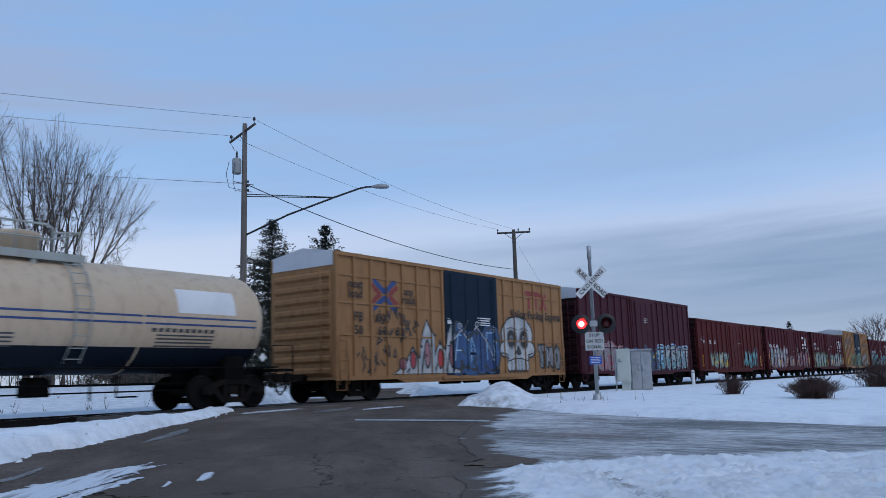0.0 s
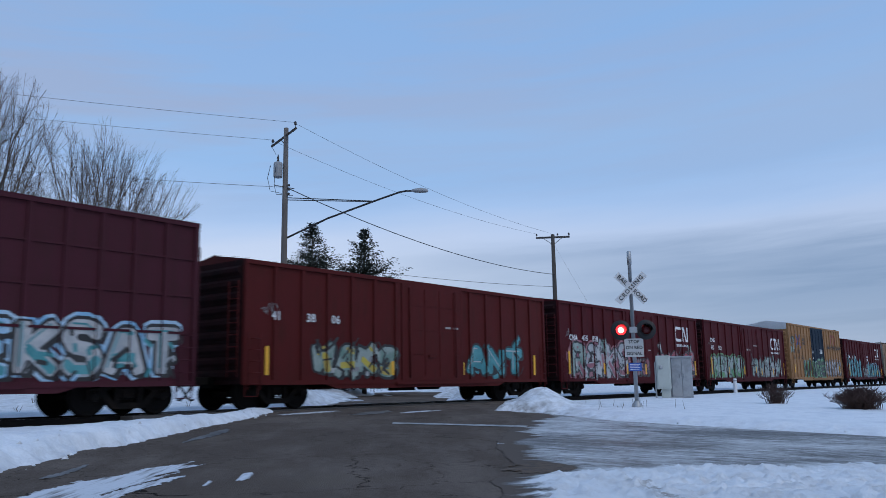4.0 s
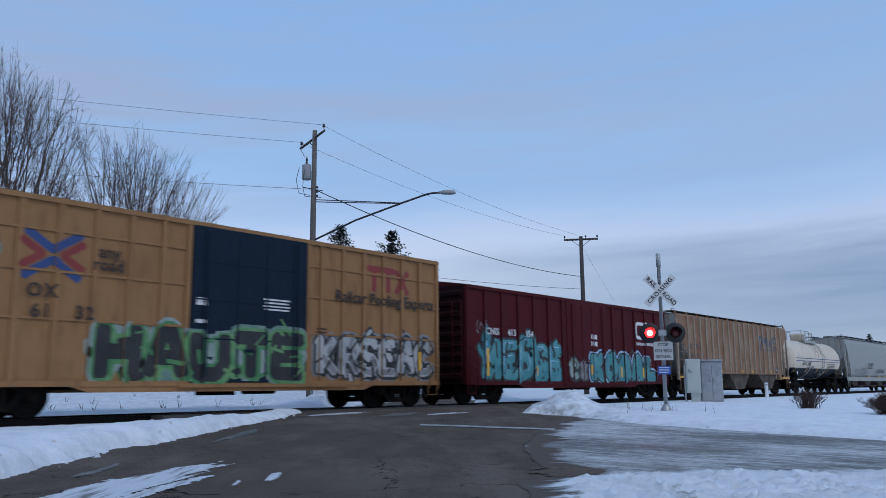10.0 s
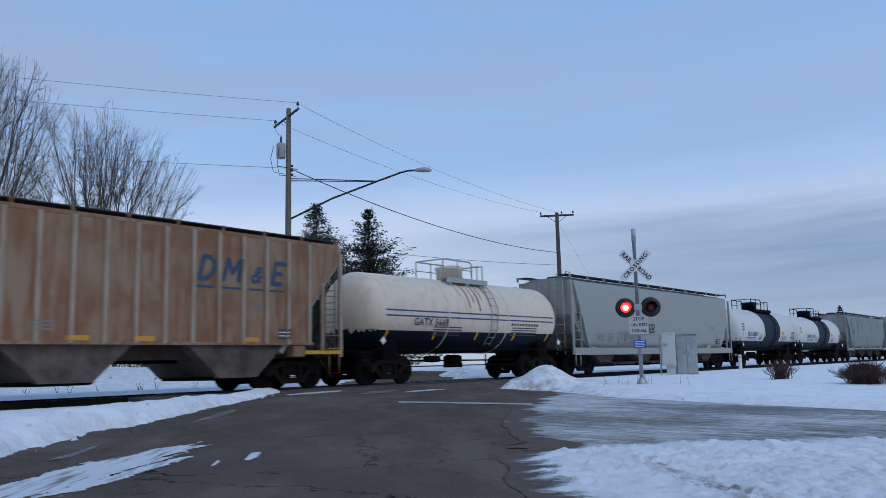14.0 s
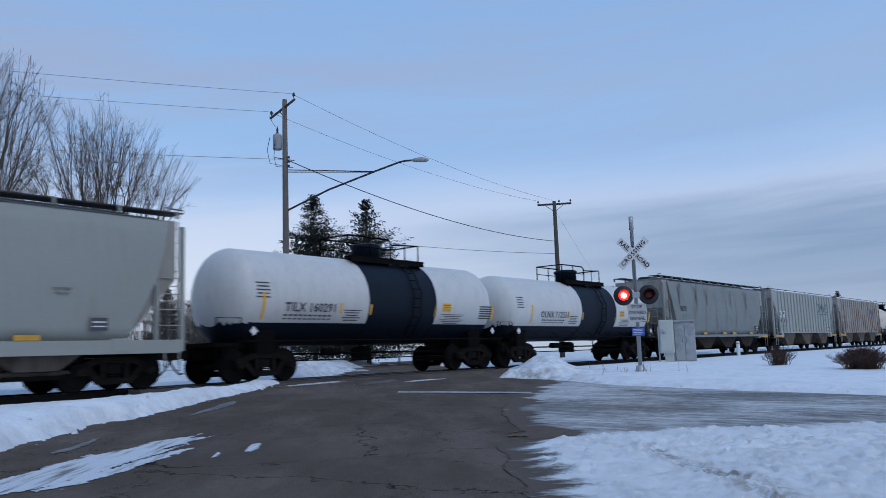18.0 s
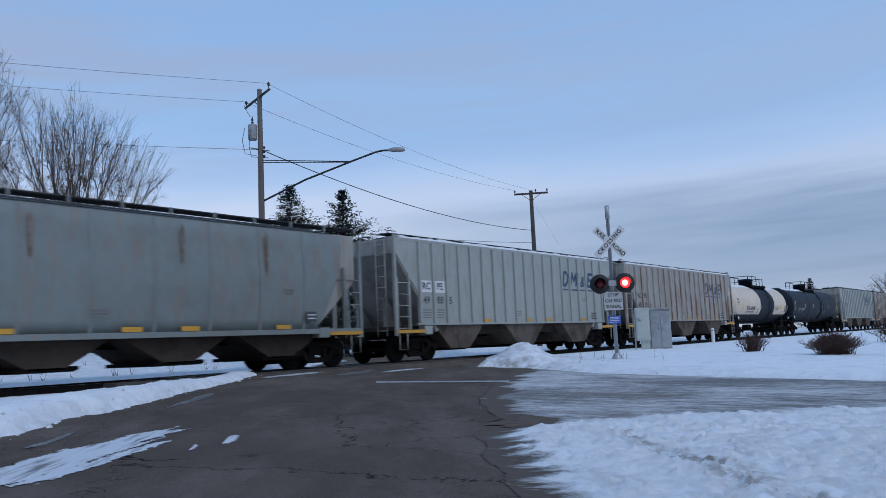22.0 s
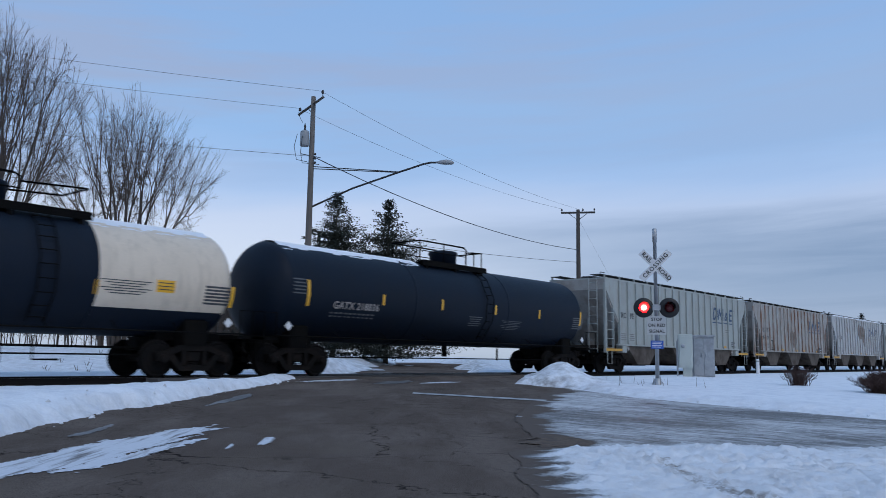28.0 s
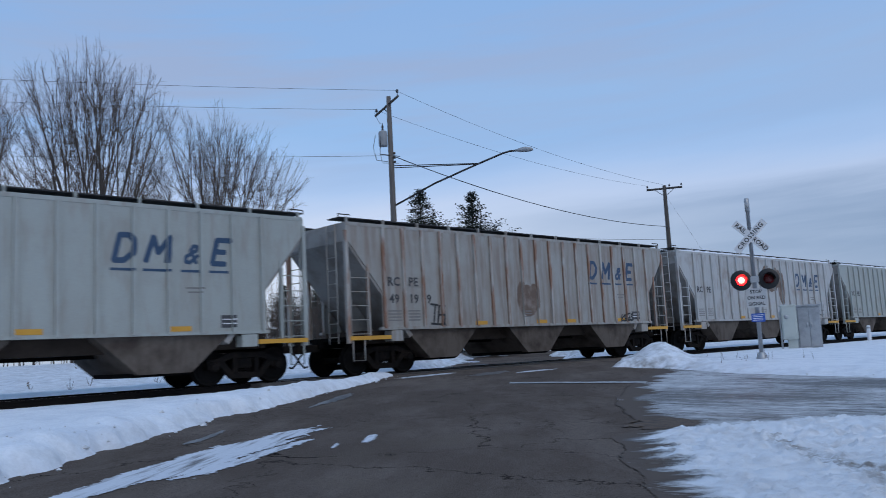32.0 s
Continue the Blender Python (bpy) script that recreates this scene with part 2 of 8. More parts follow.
M_BROWNMARK = mat("dark_brown_lettering", (0.032, 0.018, 0.012), 0.6)
M_REDMARK = mat("faded_red_logo_paint", (0.24, 0.028, 0.024), 0.55)
M_LOGOBLUE = mat("blue_logo_paint", (0.020, 0.055, 0.19), 0.5)
M_SNOWCAP = mat("packed_snow_cap", (0.80, 0.82, 0.85), 0.8, col2=(0.72, 0.74, 0.78), bump=0.3, bump_scale=12)


# ------------------------------------------------------------------ mesh helpers
class Shape:
    """Collects vertices and faces, then becomes one mesh."""

    def __init__(self):
        self.v, self.f, self.mi, self.sm = [], [], [], []

    def face(self, pts, mi=0, smooth=False):
        i = len(self.v)
        self.v.extend(pts)
        self.f.append(tuple(range(i, i + len(pts))))
        self.mi.append(mi)
        self.sm.append(smooth)
        return self

    def box(self, x0, x1, y0, y1, z0, z1, mi=0, c=0.0):
        """A box; c is the chamfer along its upright edges and top rim."""
        i = len(self.v)
        if c <= 0:
            self.v += [(x0, y0, z0), (x1, y0, z0), (x1, y1, z0), (x0, y1, z0), (x0, y0, z1), (x1, y0, z1), (x1, y1, z1), (x0, y1, z1)]
            fs = [(3, 2, 1, 0), (4, 5, 6, 7), (0, 1, 5, 4), (1, 2, 6, 5), (2, 3, 7, 6), (3, 0, 4, 7)]
        else:
            for z, d in ((z0, 0), (z1 - c, 0), (z1, c)):
                self.v += [(x0 + d + c, y0 + d, z), (x1 - d - c, y0 + d, z), (x1 - d, y0 + d + c, z), (x1 - d, y1 - d - c, z), (x1 - d - c, y1 - d, z), (x0 + d + c, y1 - d, z), (x0 + d, y1 - d - c, z), (x0 + d, y0 + d + c, z)]
            fs = [tuple(range(7, -1, -1)), tuple(range(16, 24))]
            for k in (0, 8):
                fs += [(k + a, k + (a + 1) % 8, k + 8 + (a + 1) % 8, k + 8 + a) for a in range(8)]
        self.f += [tuple(i + a for a in q) for q in fs]
        self.mi += [mi] * len(fs)
        self.sm += [False] * len(fs)
        return self

    def tube(self, pts, r, n=6, mi=0, caps=True, smooth=True):
        """A round bar along pts; r is one radius or one for each point."""
        pts = [Vector(p) for p in pts]
        rs = r if isinstance(r, (list, tuple)) else [r] * len(pts)
        base = len(self.v)
        up = None
        for k, p in enumerate(pts):
            d = (pts[min(k + 1, len(pts) - 1)] - pts[max(k - 1, 0)]).normalized()
            if up is None:
                up = Vector((0, 0, 1)) if abs(d.z) < 0.9 else Vector((1, 0, 0))
            a = d.cross(up).normalized()
            b = a.cross(d).normalized()
            up = b
            for j in range(n):
                t = 2 * math.pi * j / n
                self.v.append(tuple(p + (a * math.cos(t) + b * math.sin(t)) * rs[k]))
        for k in range(len(pts) - 1):
            for j in range(n):
                q, w = base + k * n, base + (k + 1) * n
                self.f.append((q + j, q + (j + 1) % n, w + (j + 1) % n, w + j))
                self.mi.append(mi)
                self.sm.append(smooth and n > 4)
        if caps:
            self.f.append(tuple(base + j for j in range(n - 1, -1, -1)))
            self.f.append(tuple(base + (len(pts) - 1) * n + j for j in range(n)))
            self.mi += [mi, mi]
            self.sm += [False, False]
        return self

    def prism(self, poly, y0, y1, mi=0):
        """Extrude a polygon given in (x, z) from y0 to y1."""
        n, i = len(poly), len(self.v)
        self.v += [(x, y0, z) for x, z in poly] + [(x, y1, z) for x, z in poly]
        area = sum(poly[k][0] * poly[(k + 1) % n][1] - poly[(k + 1) % n][0] * poly[k][1] for k in range(n))
        order = list(range(n)) if area > 0 else list(range(n - 1, -1, -1))
        self.f.append(tuple(i + k for k in order))
        self.f.append(tuple(i + n + k for k in reversed(order)))
        for a in range(n):
            k, m = order[a], order[(a + 1) % n]
            self.f.append((i + m, i + k, i + n + k, i + n + m))
        self.mi += [mi] * (n + 2)
        self.sm += [False] * (n + 2)
        return self

    def lathe(self, prof, n=24, axis="x", mi=0, smooth=True, off=(0, 0, 0)):
        """Turn a profile of (along, radius) about an axis."""
        i = len(self.v)
        for a, r in prof:
            for j in range(n):
                t = 2 * math.pi * j / n
                c, s = r * math.cos(t), r * math.sin(t)
                p = (a, c, s) if axis == "x" else (s, a, c) if axis == "y" else (c, s, a)
                self.v.append((p[0] + off[0], p[1] + off[1], p[2] + off[2]))
        for k in range(len(prof) - 1):
            for j in range(n):
                self.f.append((i + k * n + j, i + k * n + (j + 1) % n, i + (k + 1) * n + (j + 1) % n, i + (k + 1) * n + j))
                self.mi.append(mi)
                self.sm.append(smooth)
        self.f.append(tuple(i + j for j in range(n - 1, -1, -1)))
        self.f.append(tuple(i + (len(prof) - 1) * n + j for j in range(n)))
        self.mi += [mi, mi]
        self.sm += [False, False]
        return self

    def mesh(self, name, *mats):
        me = bpy.data.meshes.new(name)
        me.from_pydata(self.v, [], self.f)
        for m in mats:
            me.materials.append(m)
        me.polygons.foreach_set("material_index", self.mi)
        me.polygons.foreach_set("use_smooth", self.sm)
        me.update()
        return me


def part(name, me, parent=None, label="", m=None):
    """Link a mesh as one object under a thing or a part."""
    ob = new(name, me)
    if parent is not None:
        ob.parent = parent
    if m is not None:
        ob.matrix_basis = m
    if label:
        tagged(ob, label)
    return ob


def thing(name, label, category, group="", m=None, kind=""):
    ob = new(name)
    ob.empty_display_size = 0.2
    tagged(ob, label, category, group, kind)
    if m is not None:
        ob.matrix_basis = m
    return ob


TEXTS = {}


def text_mesh(name, body, size, material, depth=0.002, spacing=1.0):
    """Built-in lettering as a mesh in the xz plane, facing -y, centred."""
    key = (body, size, material.name, spacing)
    if key in TEXTS:
        return TEXTS[key]
    cu = bpy.data.curves.new(name, "FONT")
    cu.body, cu.size, cu.extrude = body, size, depth
    cu.align_x, cu.align_y, cu.resolution_u = "CENTER", "CENTER", 2
    cu.space_character = spacing
    cu.offset = size * 0.022
    ob = bpy.data.objects.new(name, cu)
    scene.collection.objects.link(ob)
    bpy.context.view_layer.update()
    me = bpy.data.meshes.new_from_object(ob.evaluated_get(bpy.context.evaluated_depsgraph_get()))
    bpy.data.objects.remove(ob)
    bpy.data.curves.remove(cu)
    me.transform(pose(0, 0, 0, 90))
    me.materials.clear()
    me.materials.append(material)
    me.name = name
    TEXTS[key] = me
    return me


# ------------------------------------------------------------------ ground
ROAD_A = radians(39.7)
EX, EY = math.cos(ROAD_A), math.sin(ROAD_A)     # along the road
NX, NY = EY, -EX                                # to its right
LEFT_EDGE, RIGHT_EDGE = -4.75, 1.15
_rng = np.random.RandomState(5)
_LAT = _rng.rand(256, 256)


def vnoise(x, y):
    xi, yi = np.floor(x).astype(int), np.floor(y).astype(int)
    fx, fy = x - xi, y - yi
    fx, fy = fx * fx * (3 - 2 * fx), fy * fy * (3 - 2 * fy)
    a, b = _LAT[xi % 256, yi % 256], _LAT[(xi + 1) % 256, yi % 256]
    c, d = _LAT[xi % 256, (yi + 1) % 256], _LAT[(xi + 1) % 256, (yi + 1) % 256]
    return (a * (1 - fx) + b * fx) * (1 - fy) + (c * (1 - fx) + d * fx) * fy


def fbm(x, y, octaves=4, gain=0.5):
    out, amp, tot = 0, 1.0, 0.0
    for k in range(octaves):
        out = out + amp * vnoise(x * 2 ** k + 17.3 * k, y * 2 ** k + 9.1 * k)
        tot += amp
        amp *= gain
    return out / tot


def sstep(a, b, x):
    t = np.clip((x - a) / (b - a), 0, 1)
    return t * t * (3 - 2 * t)


def grade(x, y):
    """Height of the bare ground: the road climbs to the crossing, then falls a little."""
    up = 0.035 * np.clip(y, -8, 18.2)
    return np.where(y > 21.5, 0.637 - 0.12 * sstep(21.5, 25, y) + 0.26 * sstep(26, 44, y), up) + 0.25 * sstep(60, 300, y) + 0.62 * sstep(25.5, 44, y) * sstep(-4.5, -13, x * NX + y * NY)


def road_sd(x, y):
    """Signed distance inside the ploughed road (positive inside)."""
    r = x * NX + y * NY
    s = x * EX + y * EY
    notch = 0.6 * np.exp(-((s - 11.3) / 0.6) ** 2) * (r > -1)
    wob = notch + 0.35 * (fbm(s * 0.5, r * 0.2 + 3, 3) - 0.5) + 0.22 * (fbm(s * 2.2 + 40, r * 2.2, 3) - 0.5)
    flare = 0.9 * np.exp(-((y - 17.5) / 3.5) ** 2)
    return np.minimum(r - LEFT_EDGE - flare * 0.75, RIGHT_EDGE + flare * (1 + 0.7 * sstep(20.5, 18.0, y)) - r) + wob


def near_shift(y):
    """How far the trodden corner reaches into the side road."""
    return 1.75 * np.clip(4.7 - y, 0, 2.6)


def side_sd(x, y):
    """Signed distance inside the icy side road, which leaves towards -y."""
    near = 2.6 + near_shift(y) - 0.35 * (y - 3) * 0.3 + 0.6 * (fbm(y * 0.5, x * 0.2 + 50, 3) - 0.5)
    far = 18.55 + 0.35 * sstep(6, 10, y) + 1.6 * sstep(9, 13, y) + 0.25 * (fbm(y * 0.8, x * 0.3, 3) - 0.5)
    r = x * NX + y * NY
    return np.minimum(np.minimum(x - near, far - x), np.minimum(r - 0.2, 14.5 - y))


def snow_height(x, y):
    g = grade(x, y)
    rd, sd = road_sd(x, y), side_sd(x, y)
    r = x * NX + y * NY
    s = x * EX + y * EY
    off = np.minimum(-rd, -sd)                # distance out of the cleared ground
    lump = fbm(x * 1.7, y * 1.7, 4)
    fine = fbm(x * 5.5 + 30, y * 5.5, 3)
    base = 0.13 + 0.05 * (fbm(x * 0.3, y * 0.3, 3) - 0.5) + 0.05 * (fine - 0.5)
    # ploughed ridge on the left of the road
    left = (r < -1.8) & (y < 18.4)
    ridge = 0.13 * np.exp(-((off - 0.85) / 0.70) ** 2) * (0.55 + 0.9 * lump) + 0.05 * (fbm(x * 6 + 3, y * 6, 3) - 0.5) * np.exp(-((off - 0.9) / 0.9) ** 2) * sstep(0, 9, s)
    ridge = ridge * (1 - 0.45 * sstep(15.5, 18.3, y))
    base = base + np.where(left, ridge, 0)
    # heap beside the crossing
    hx, hy = x - 22.5, y - 14.0
    a, b = hx * EX + hy * EY, hx * NX + hy * NY
    heap = 0.50 * np.exp(-(a / 1.6) ** 2 - (b / 0.85) ** 2) * (0.65 + 0.7 * lump)
    base = base + heap * (r > 1.0)
    # trodden, lumpy snow in the near corner on the right
    xs = x - near_shift(y)
    corner = sstep(10.2, 8.6, xs) * sstep(0.8, 2.2, r)
    rut = -0.10 * sstep(0.60, 0.74, fbm(x * 2.2 + y * 0.35 + 11, y * 0.30 + 3, 3))
    clods = np.clip(fbm(x * 4.6 + 70, y * 4.6, 4) - 0.52, 0, 1)
    base = base * (1 - 0.74 * corner) * (1 - 0.45 * sstep(7.6, 9.8, xs) * corner) + corner * (1 - 0.4 * sstep(7.6, 9.8, xs)) * (0.05 * (lump - 0.45) + 0.12 * (fine - 0.5) + 0.20 * clods + rut + 0.10 * (fbm(x * 8, y * 8 + 5, 3, 0.65) - 0.5))
    # gentle field rolls on the right
    base = base + 0.10 * (fbm(x * 0.12 + 9, y * 0.12, 3) - 0.45) * sstep(18, 26, x) * (r > 1)
    soft_edge = corner * sstep(-0.6, 0.6, sd - rd)
    h = g - 0.10 + (base + 0.10) * sstep(-0.05, 0.45 + 2.8 * soft_edge + 1.1 * sstep(15, 17, x) * sstep(2.5, 4.5, r), off + 0.25 * (fine - 0.5))
    # the track bed: packed down so that the rails stand clear
    bed = sstep(6.0, 1.9, np.abs(y - TRACK_Y)) * (y < TRACK_Y) + sstep(2.9, 1.9, np.abs(y - TRACK_Y)) * (y >= TRACK_Y)
    plain = np.where(road_sd(x, y) > -0.4, g - 0.12, np.minimum(0.565, g + 0.10) - 0.068 * sstep(1.9, 1.3, np.abs(y - TRACK_Y)) + 0.02 * (fine - 0.5) + heap * (r > 1.0))
    crest = np.exp(-((off - 0.55) / 0.55) ** 2)
    side_bank = np.where(left, g - 0.14 + (0.15 + 0.12 * (0.6 + 0.8 * lump)) * crest, -9) * (off > 0) + np.where(off > 0, 0, -9)
    plain = np.where(np.abs(y - TRACK_Y) > 1.35, np.maximum(plain, side_bank), plain)
    h = h * (1 - bed) + np.minimum(h, plain) * bed
    # rough weedy ground behind the track
    back = sstep(22.5, 25, y)
    h = h + back * (0.25 * (fbm(x * 0.25, y * 0.25, 4) - 0.35) + 0.10 * (lump - 0.5)) * sstep(-0.1, 1.0, off)
    bank = 0.42 * np.exp(-((off - 0.7) / 0.8) ** 2) * (0.4 + 1.1 * lump) * back
    return h + bank * sstep(0.0, 0.3, off)


def stretch(lo, hi, step, far, grow=1.22):
    """Even steps from lo to hi, then widening out to far on both sides."""
    mid = list(np.arange(lo, hi + 1e-6, step))
    out, d, p = [], step, hi
    while p < far:
        d *= grow
        p += d
        out.append(p)
    left, d, p = [], step, lo
    while p > -far:
        d *= grow
        p -= d
        left.append(p)
    return np.array(left[::-1] + mid + out)


def sheet(name, xs, ys, zfun, material, keep=None, attr=None, soil=None):
    X, Y = np.meshgrid(xs, ys)
    Z = zfun(X, Y)
    nx, ny = len(xs), len(ys)
    co = np.stack([X.ravel(), Y.ravel(), Z.ravel()], 1)
    idx = np.arange(nx * ny).reshape(ny, nx)
    q = np.stack([idx[:-1, :-1], idx[:-1, 1:], idx[1:, 1:], idx[1:, :-1]], -1).reshape(-1, 4)
    if keep is not None:
        K = keep(X, Y).ravel()
        q = q[K[q].all(1)]
        used = np.unique(q)
        back = np.full(nx * ny, -1)
        back[used] = np.arange(len(used))
        co, q = co[used], back[q]
    me = bpy.data.meshes.new(name)
    me.vertices.add(len(co))
    me.vertices.foreach_set("co", co.astype(np.float32).ravel())
    me.loops.add(q.size)
    me.loops.foreach_set("vertex_index", q.astype(np.int32).ravel())
    me.polygons.add(len(q))
    me.polygons.foreach_set("loop_start", np.arange(0, q.size, 4, dtype=np.int32))
    me.polygons.foreach_set("use_smooth", np.ones(len(q), dtype=bool))
    me.materials.append(material)
    if attr is not None:
        at = me.attributes.new("dirt", "FLOAT", "POINT")
        at.data.foreach_set("value", attr(co[:, 0], co[:, 1]).astype(np.float32))
    if soil is not None:
        at = me.attributes.new("soil", "FLOAT", "POINT")
        at.data.foreach_set("value", soil(co[:, 0], co[:, 1]).astype(np.float32))
    me.update(calc_edges=True)
    me.validate()
    return new(name, me)


def ground_mat(name, col, col2, dirt, rough, stretch_v=(1, 1, 1), scale=0.8, lo=0.42, hi=0.62, bump=0.25, bump_scale=9.0, rot=0.0, use_dirt=True, rough2=None, spec=0.4):
    m = bpy.data.materials.new(name)
    m.use_nodes = True
    n, l = m.node_tree.nodes, m.node_tree.links
    b = n["Principled BSDF"]
    b.inputs["Roughness"].default_value = rough
    b.inputs["Specular IOR Level"].default_value = spec
    tc = n.new("ShaderNodeTexCoord")
    mp = n.new("ShaderNodeMapping")
    mp.inputs["Rotation"].default_value = (0, 0, rot)
    mp2 = n.new("ShaderNodeMapping")
    mp2.inputs["Scale"].default_value = stretch_v
    l.new(tc.outputs["Object"], mp.inputs[0])
    l.new(mp.outputs[0], mp2.inputs[0])

    def tex(s, d=5, vec=mp2):
        t = n.new("ShaderNodeTexNoise")
        t.inputs["Scale"].default_value, t.inputs["Detail"].default_value = s, d
        t.inputs["Roughness"].default_value = 0.62
        l.new(vec.outputs[0], t.inputs["Vector"])
        return t.outputs["Fac"]

    def rng(f, a, c, o0=0.0, o1=1.0):
        r = n.new("ShaderNodeMapRange")
        for i, val in ((1, a), (2, c), (3, o0), (4, o1)):
            r.inputs[i].default_value = val
        l.new(f, r.inputs[0])
        return r.outputs[0]

    def mix(f, a, c):
        q = n.new("ShaderNodeMix")
        q.data_type = "RGBA"
        l.new(f, q.inputs[0])
        for i, val in ((6, a), (7, c)):
            if isinstance(val, tuple):
                q.inputs[i].default_value = (*val, 1)
            else:
                l.new(val, q.inputs[i])
        return q.outputs[2]

    mask = rng(tex(scale), lo, hi)
    out = mix(mask, col, col2)
    fine = tex(22, 4, mp)
    out = mix(rng(fine, 0.4, 0.75, 0.0, 0.35), out, tuple(c * 0.7 for c in col))
    if use_dirt:
        at = n.new("ShaderNodeAttribute")
        at.attribute_name = "dirt"
        w = n.new("ShaderNodeMath")
        w.operation = "MULTIPLY"
        l.new(at.outputs["Fac"], w.inputs[0])
        l.new(rng(tex(3.0, 5, mp), 0.38, 0.68), w.inputs[1])
        out = mix(w.outputs[0], out, dirt)
    l.new(out, b.inputs["Base Color"])
    if rough2 is not None:
        l.new(rng(mask, 0, 1, rough, rough2), b.inputs["Roughness"])
    bp = n.new("ShaderNodeBump")
    bp.inputs["Strength"].default_value, bp.inputs["Distance"].default_value = bump, 0.05
    l.new(tex(bump_scale, 5), bp.inputs["Height"])
    l.new(bp.outputs[0], b.inputs["Normal"])
    return m


M_SNOW = ground_mat("old_snow", (0.82, 0.84, 0.87), (0.66, 0.69, 0.74), (0.20, 0.175, 0.15), 0.75, scale=1.6, lo=0.45, hi=0.75, bump=0.55, bump_scale=11)


def ice_mat():
    """Glazed ruts: fine grey and white lines drawn out along the side road, whiter towards the trodden corner."""
    m = bpy.data.materials.new("grey_rutted_ice")
    m.use_nodes = True
    n, l = m.node_tree.nodes, m.node_tree.links
    b = n["Principled BSDF"]
    tc = n.new("ShaderNodeTexCoord")

    def tex(scale, stretch_v, rot, detail=5, rough=0.6, off=0.0):
        a = n.new("ShaderNodeMapping")
        a.inputs["Rotation"].default_value = (0, 0, radians(rot))
        a.inputs["Location"].default_value = (off, off, 0)
        c = n.new("ShaderNodeMapping")
        c.inputs["Scale"].default_value = stretch_v
        t = n.new("ShaderNodeTexNoise")
        t.inputs["Scale"].default_value, t.inputs["Detail"].default_value, t.inputs["Roughness"].default_value = scale, detail, rough
        l.new(tc.outputs["Object"], a.inputs[0])
        l.new(a.outputs[0], c.inputs[0])
        l.new(c.outputs[0], t.inputs["Vector"])
        return t.outputs["Fac"]

    def rng(f, a, c, o0=0.0, o1=1.0):
        r = n.new("ShaderNodeMapRange")
        for i, val in ((1, a), (2, c), (3, o0), (4, o1)):
            r.inputs[i].default_value = val
        l.new(f, r.inputs[0])
        return r.outputs[0]

    def op(kind, a, c):
        q = n.new("ShaderNodeMath")
        q.operation = kind
        for i, val in enumerate((a, c)):
            if isinstance(val, (int, float)):
                q.inputs[i].default_value = val
            else:
                l.new(val, q.inputs[i])
        return q.outputs[0]

    def mix(f, a, c):
        q = n.new("ShaderNodeMix")
        q.data_type = "RGBA"
        l.new(f, q.inputs[0])
        for i, val in ((6, a), (7, c)):
            if isinstance(val, tuple):
                q.inputs[i].default_value = (*val, 1)
            else:
                l.new(val, q.inputs[i])
        return q.outputs[2]

    lines = tex(21.0, (1, 0.20, 1), -14, 8, 0.75)
    lines2 = tex(6.0, (1, 0.13, 1), -9, 8, 0.78, 7.0)
    broad = tex(0.55, (1, 0.5, 1), -12, 4)
    at = n.new("ShaderNodeAttribute")
    at.attribute_name = "dirt"
    level = op("ADD", op("MULTIPLY", lines, 0.55), op("ADD", op("MULTIPLY", lines2, 0.45), op("MULTIPLY", op("SUBTRACT", broad, 0.5), 0.40)))
    level = op("ADD", level, op("MULTIPLY", at.outputs["Fac"], 0.115))
    white = rng(level, 0.44, 0.585)
    out = mix(white, mix(rng(at.outputs["Fac"], -0.9, -0.3), (0.115, 0.092, 0.078), (0.100, 0.087, 0.078)), (0.61, 0.61, 0.615))
    l.new(rng(at.outputs["Fac"], -0.8, 0.0, 0.05, 0.45), b.inputs["Specular IOR Level"])
    snow = rng(op("ADD", at.outputs["Fac"], op("MULTIPLY", op("SUBTRACT", lines2, 0.5), 1.3)), 0.55, 1.05)
    out = mix(snow, out, mix(rng(tex(3.2, (1, 0.8, 1), -12, 7, 0.7, 1.0), 0.46, 0.70), (0.88, 0.90, 0.93), (0.70, 0.70, 0.71)))
    so = n.new("ShaderNodeAttribute")
    so.attribute_name = "soil"
    mud = op("MULTIPLY", rng(tex(6.5, (1, 0.7, 1), 10, 7, 0.72, 5.0), 0.44, 0.60), so.outputs["Fac"])
    out = mix(op("MULTIPLY", mud, 0.85), out, (0.20, 0.155, 0.115))
    l.new(out, b.inputs["Base Color"])
    l.new(op("MAXIMUM", rng(white, 0, 1, 0.50, 0.72), rng(at.outputs["Fac"], -0.9, -0.2, 0.85, 0.50)), b.inputs["Roughness"])
    grit = op("MULTIPLY", tex(34.0, (1, 1, 1), 0, 6, 0.7, 2.0), op("MULTIPLY", snow, 0.55))
    bp = n.new("ShaderNodeBump")
    bp.inputs["Strength"].default_value, bp.inputs["Distance"].default_value = 0.9, 0.05
    l.new(op("ADD", rng(level, 0.40, 0.70, 0.40, 0.70), grit), bp.inputs["Height"])
    l.new(bp.outputs[0], b.inputs["Normal"])
    return m


M_ICE = ice_mat()


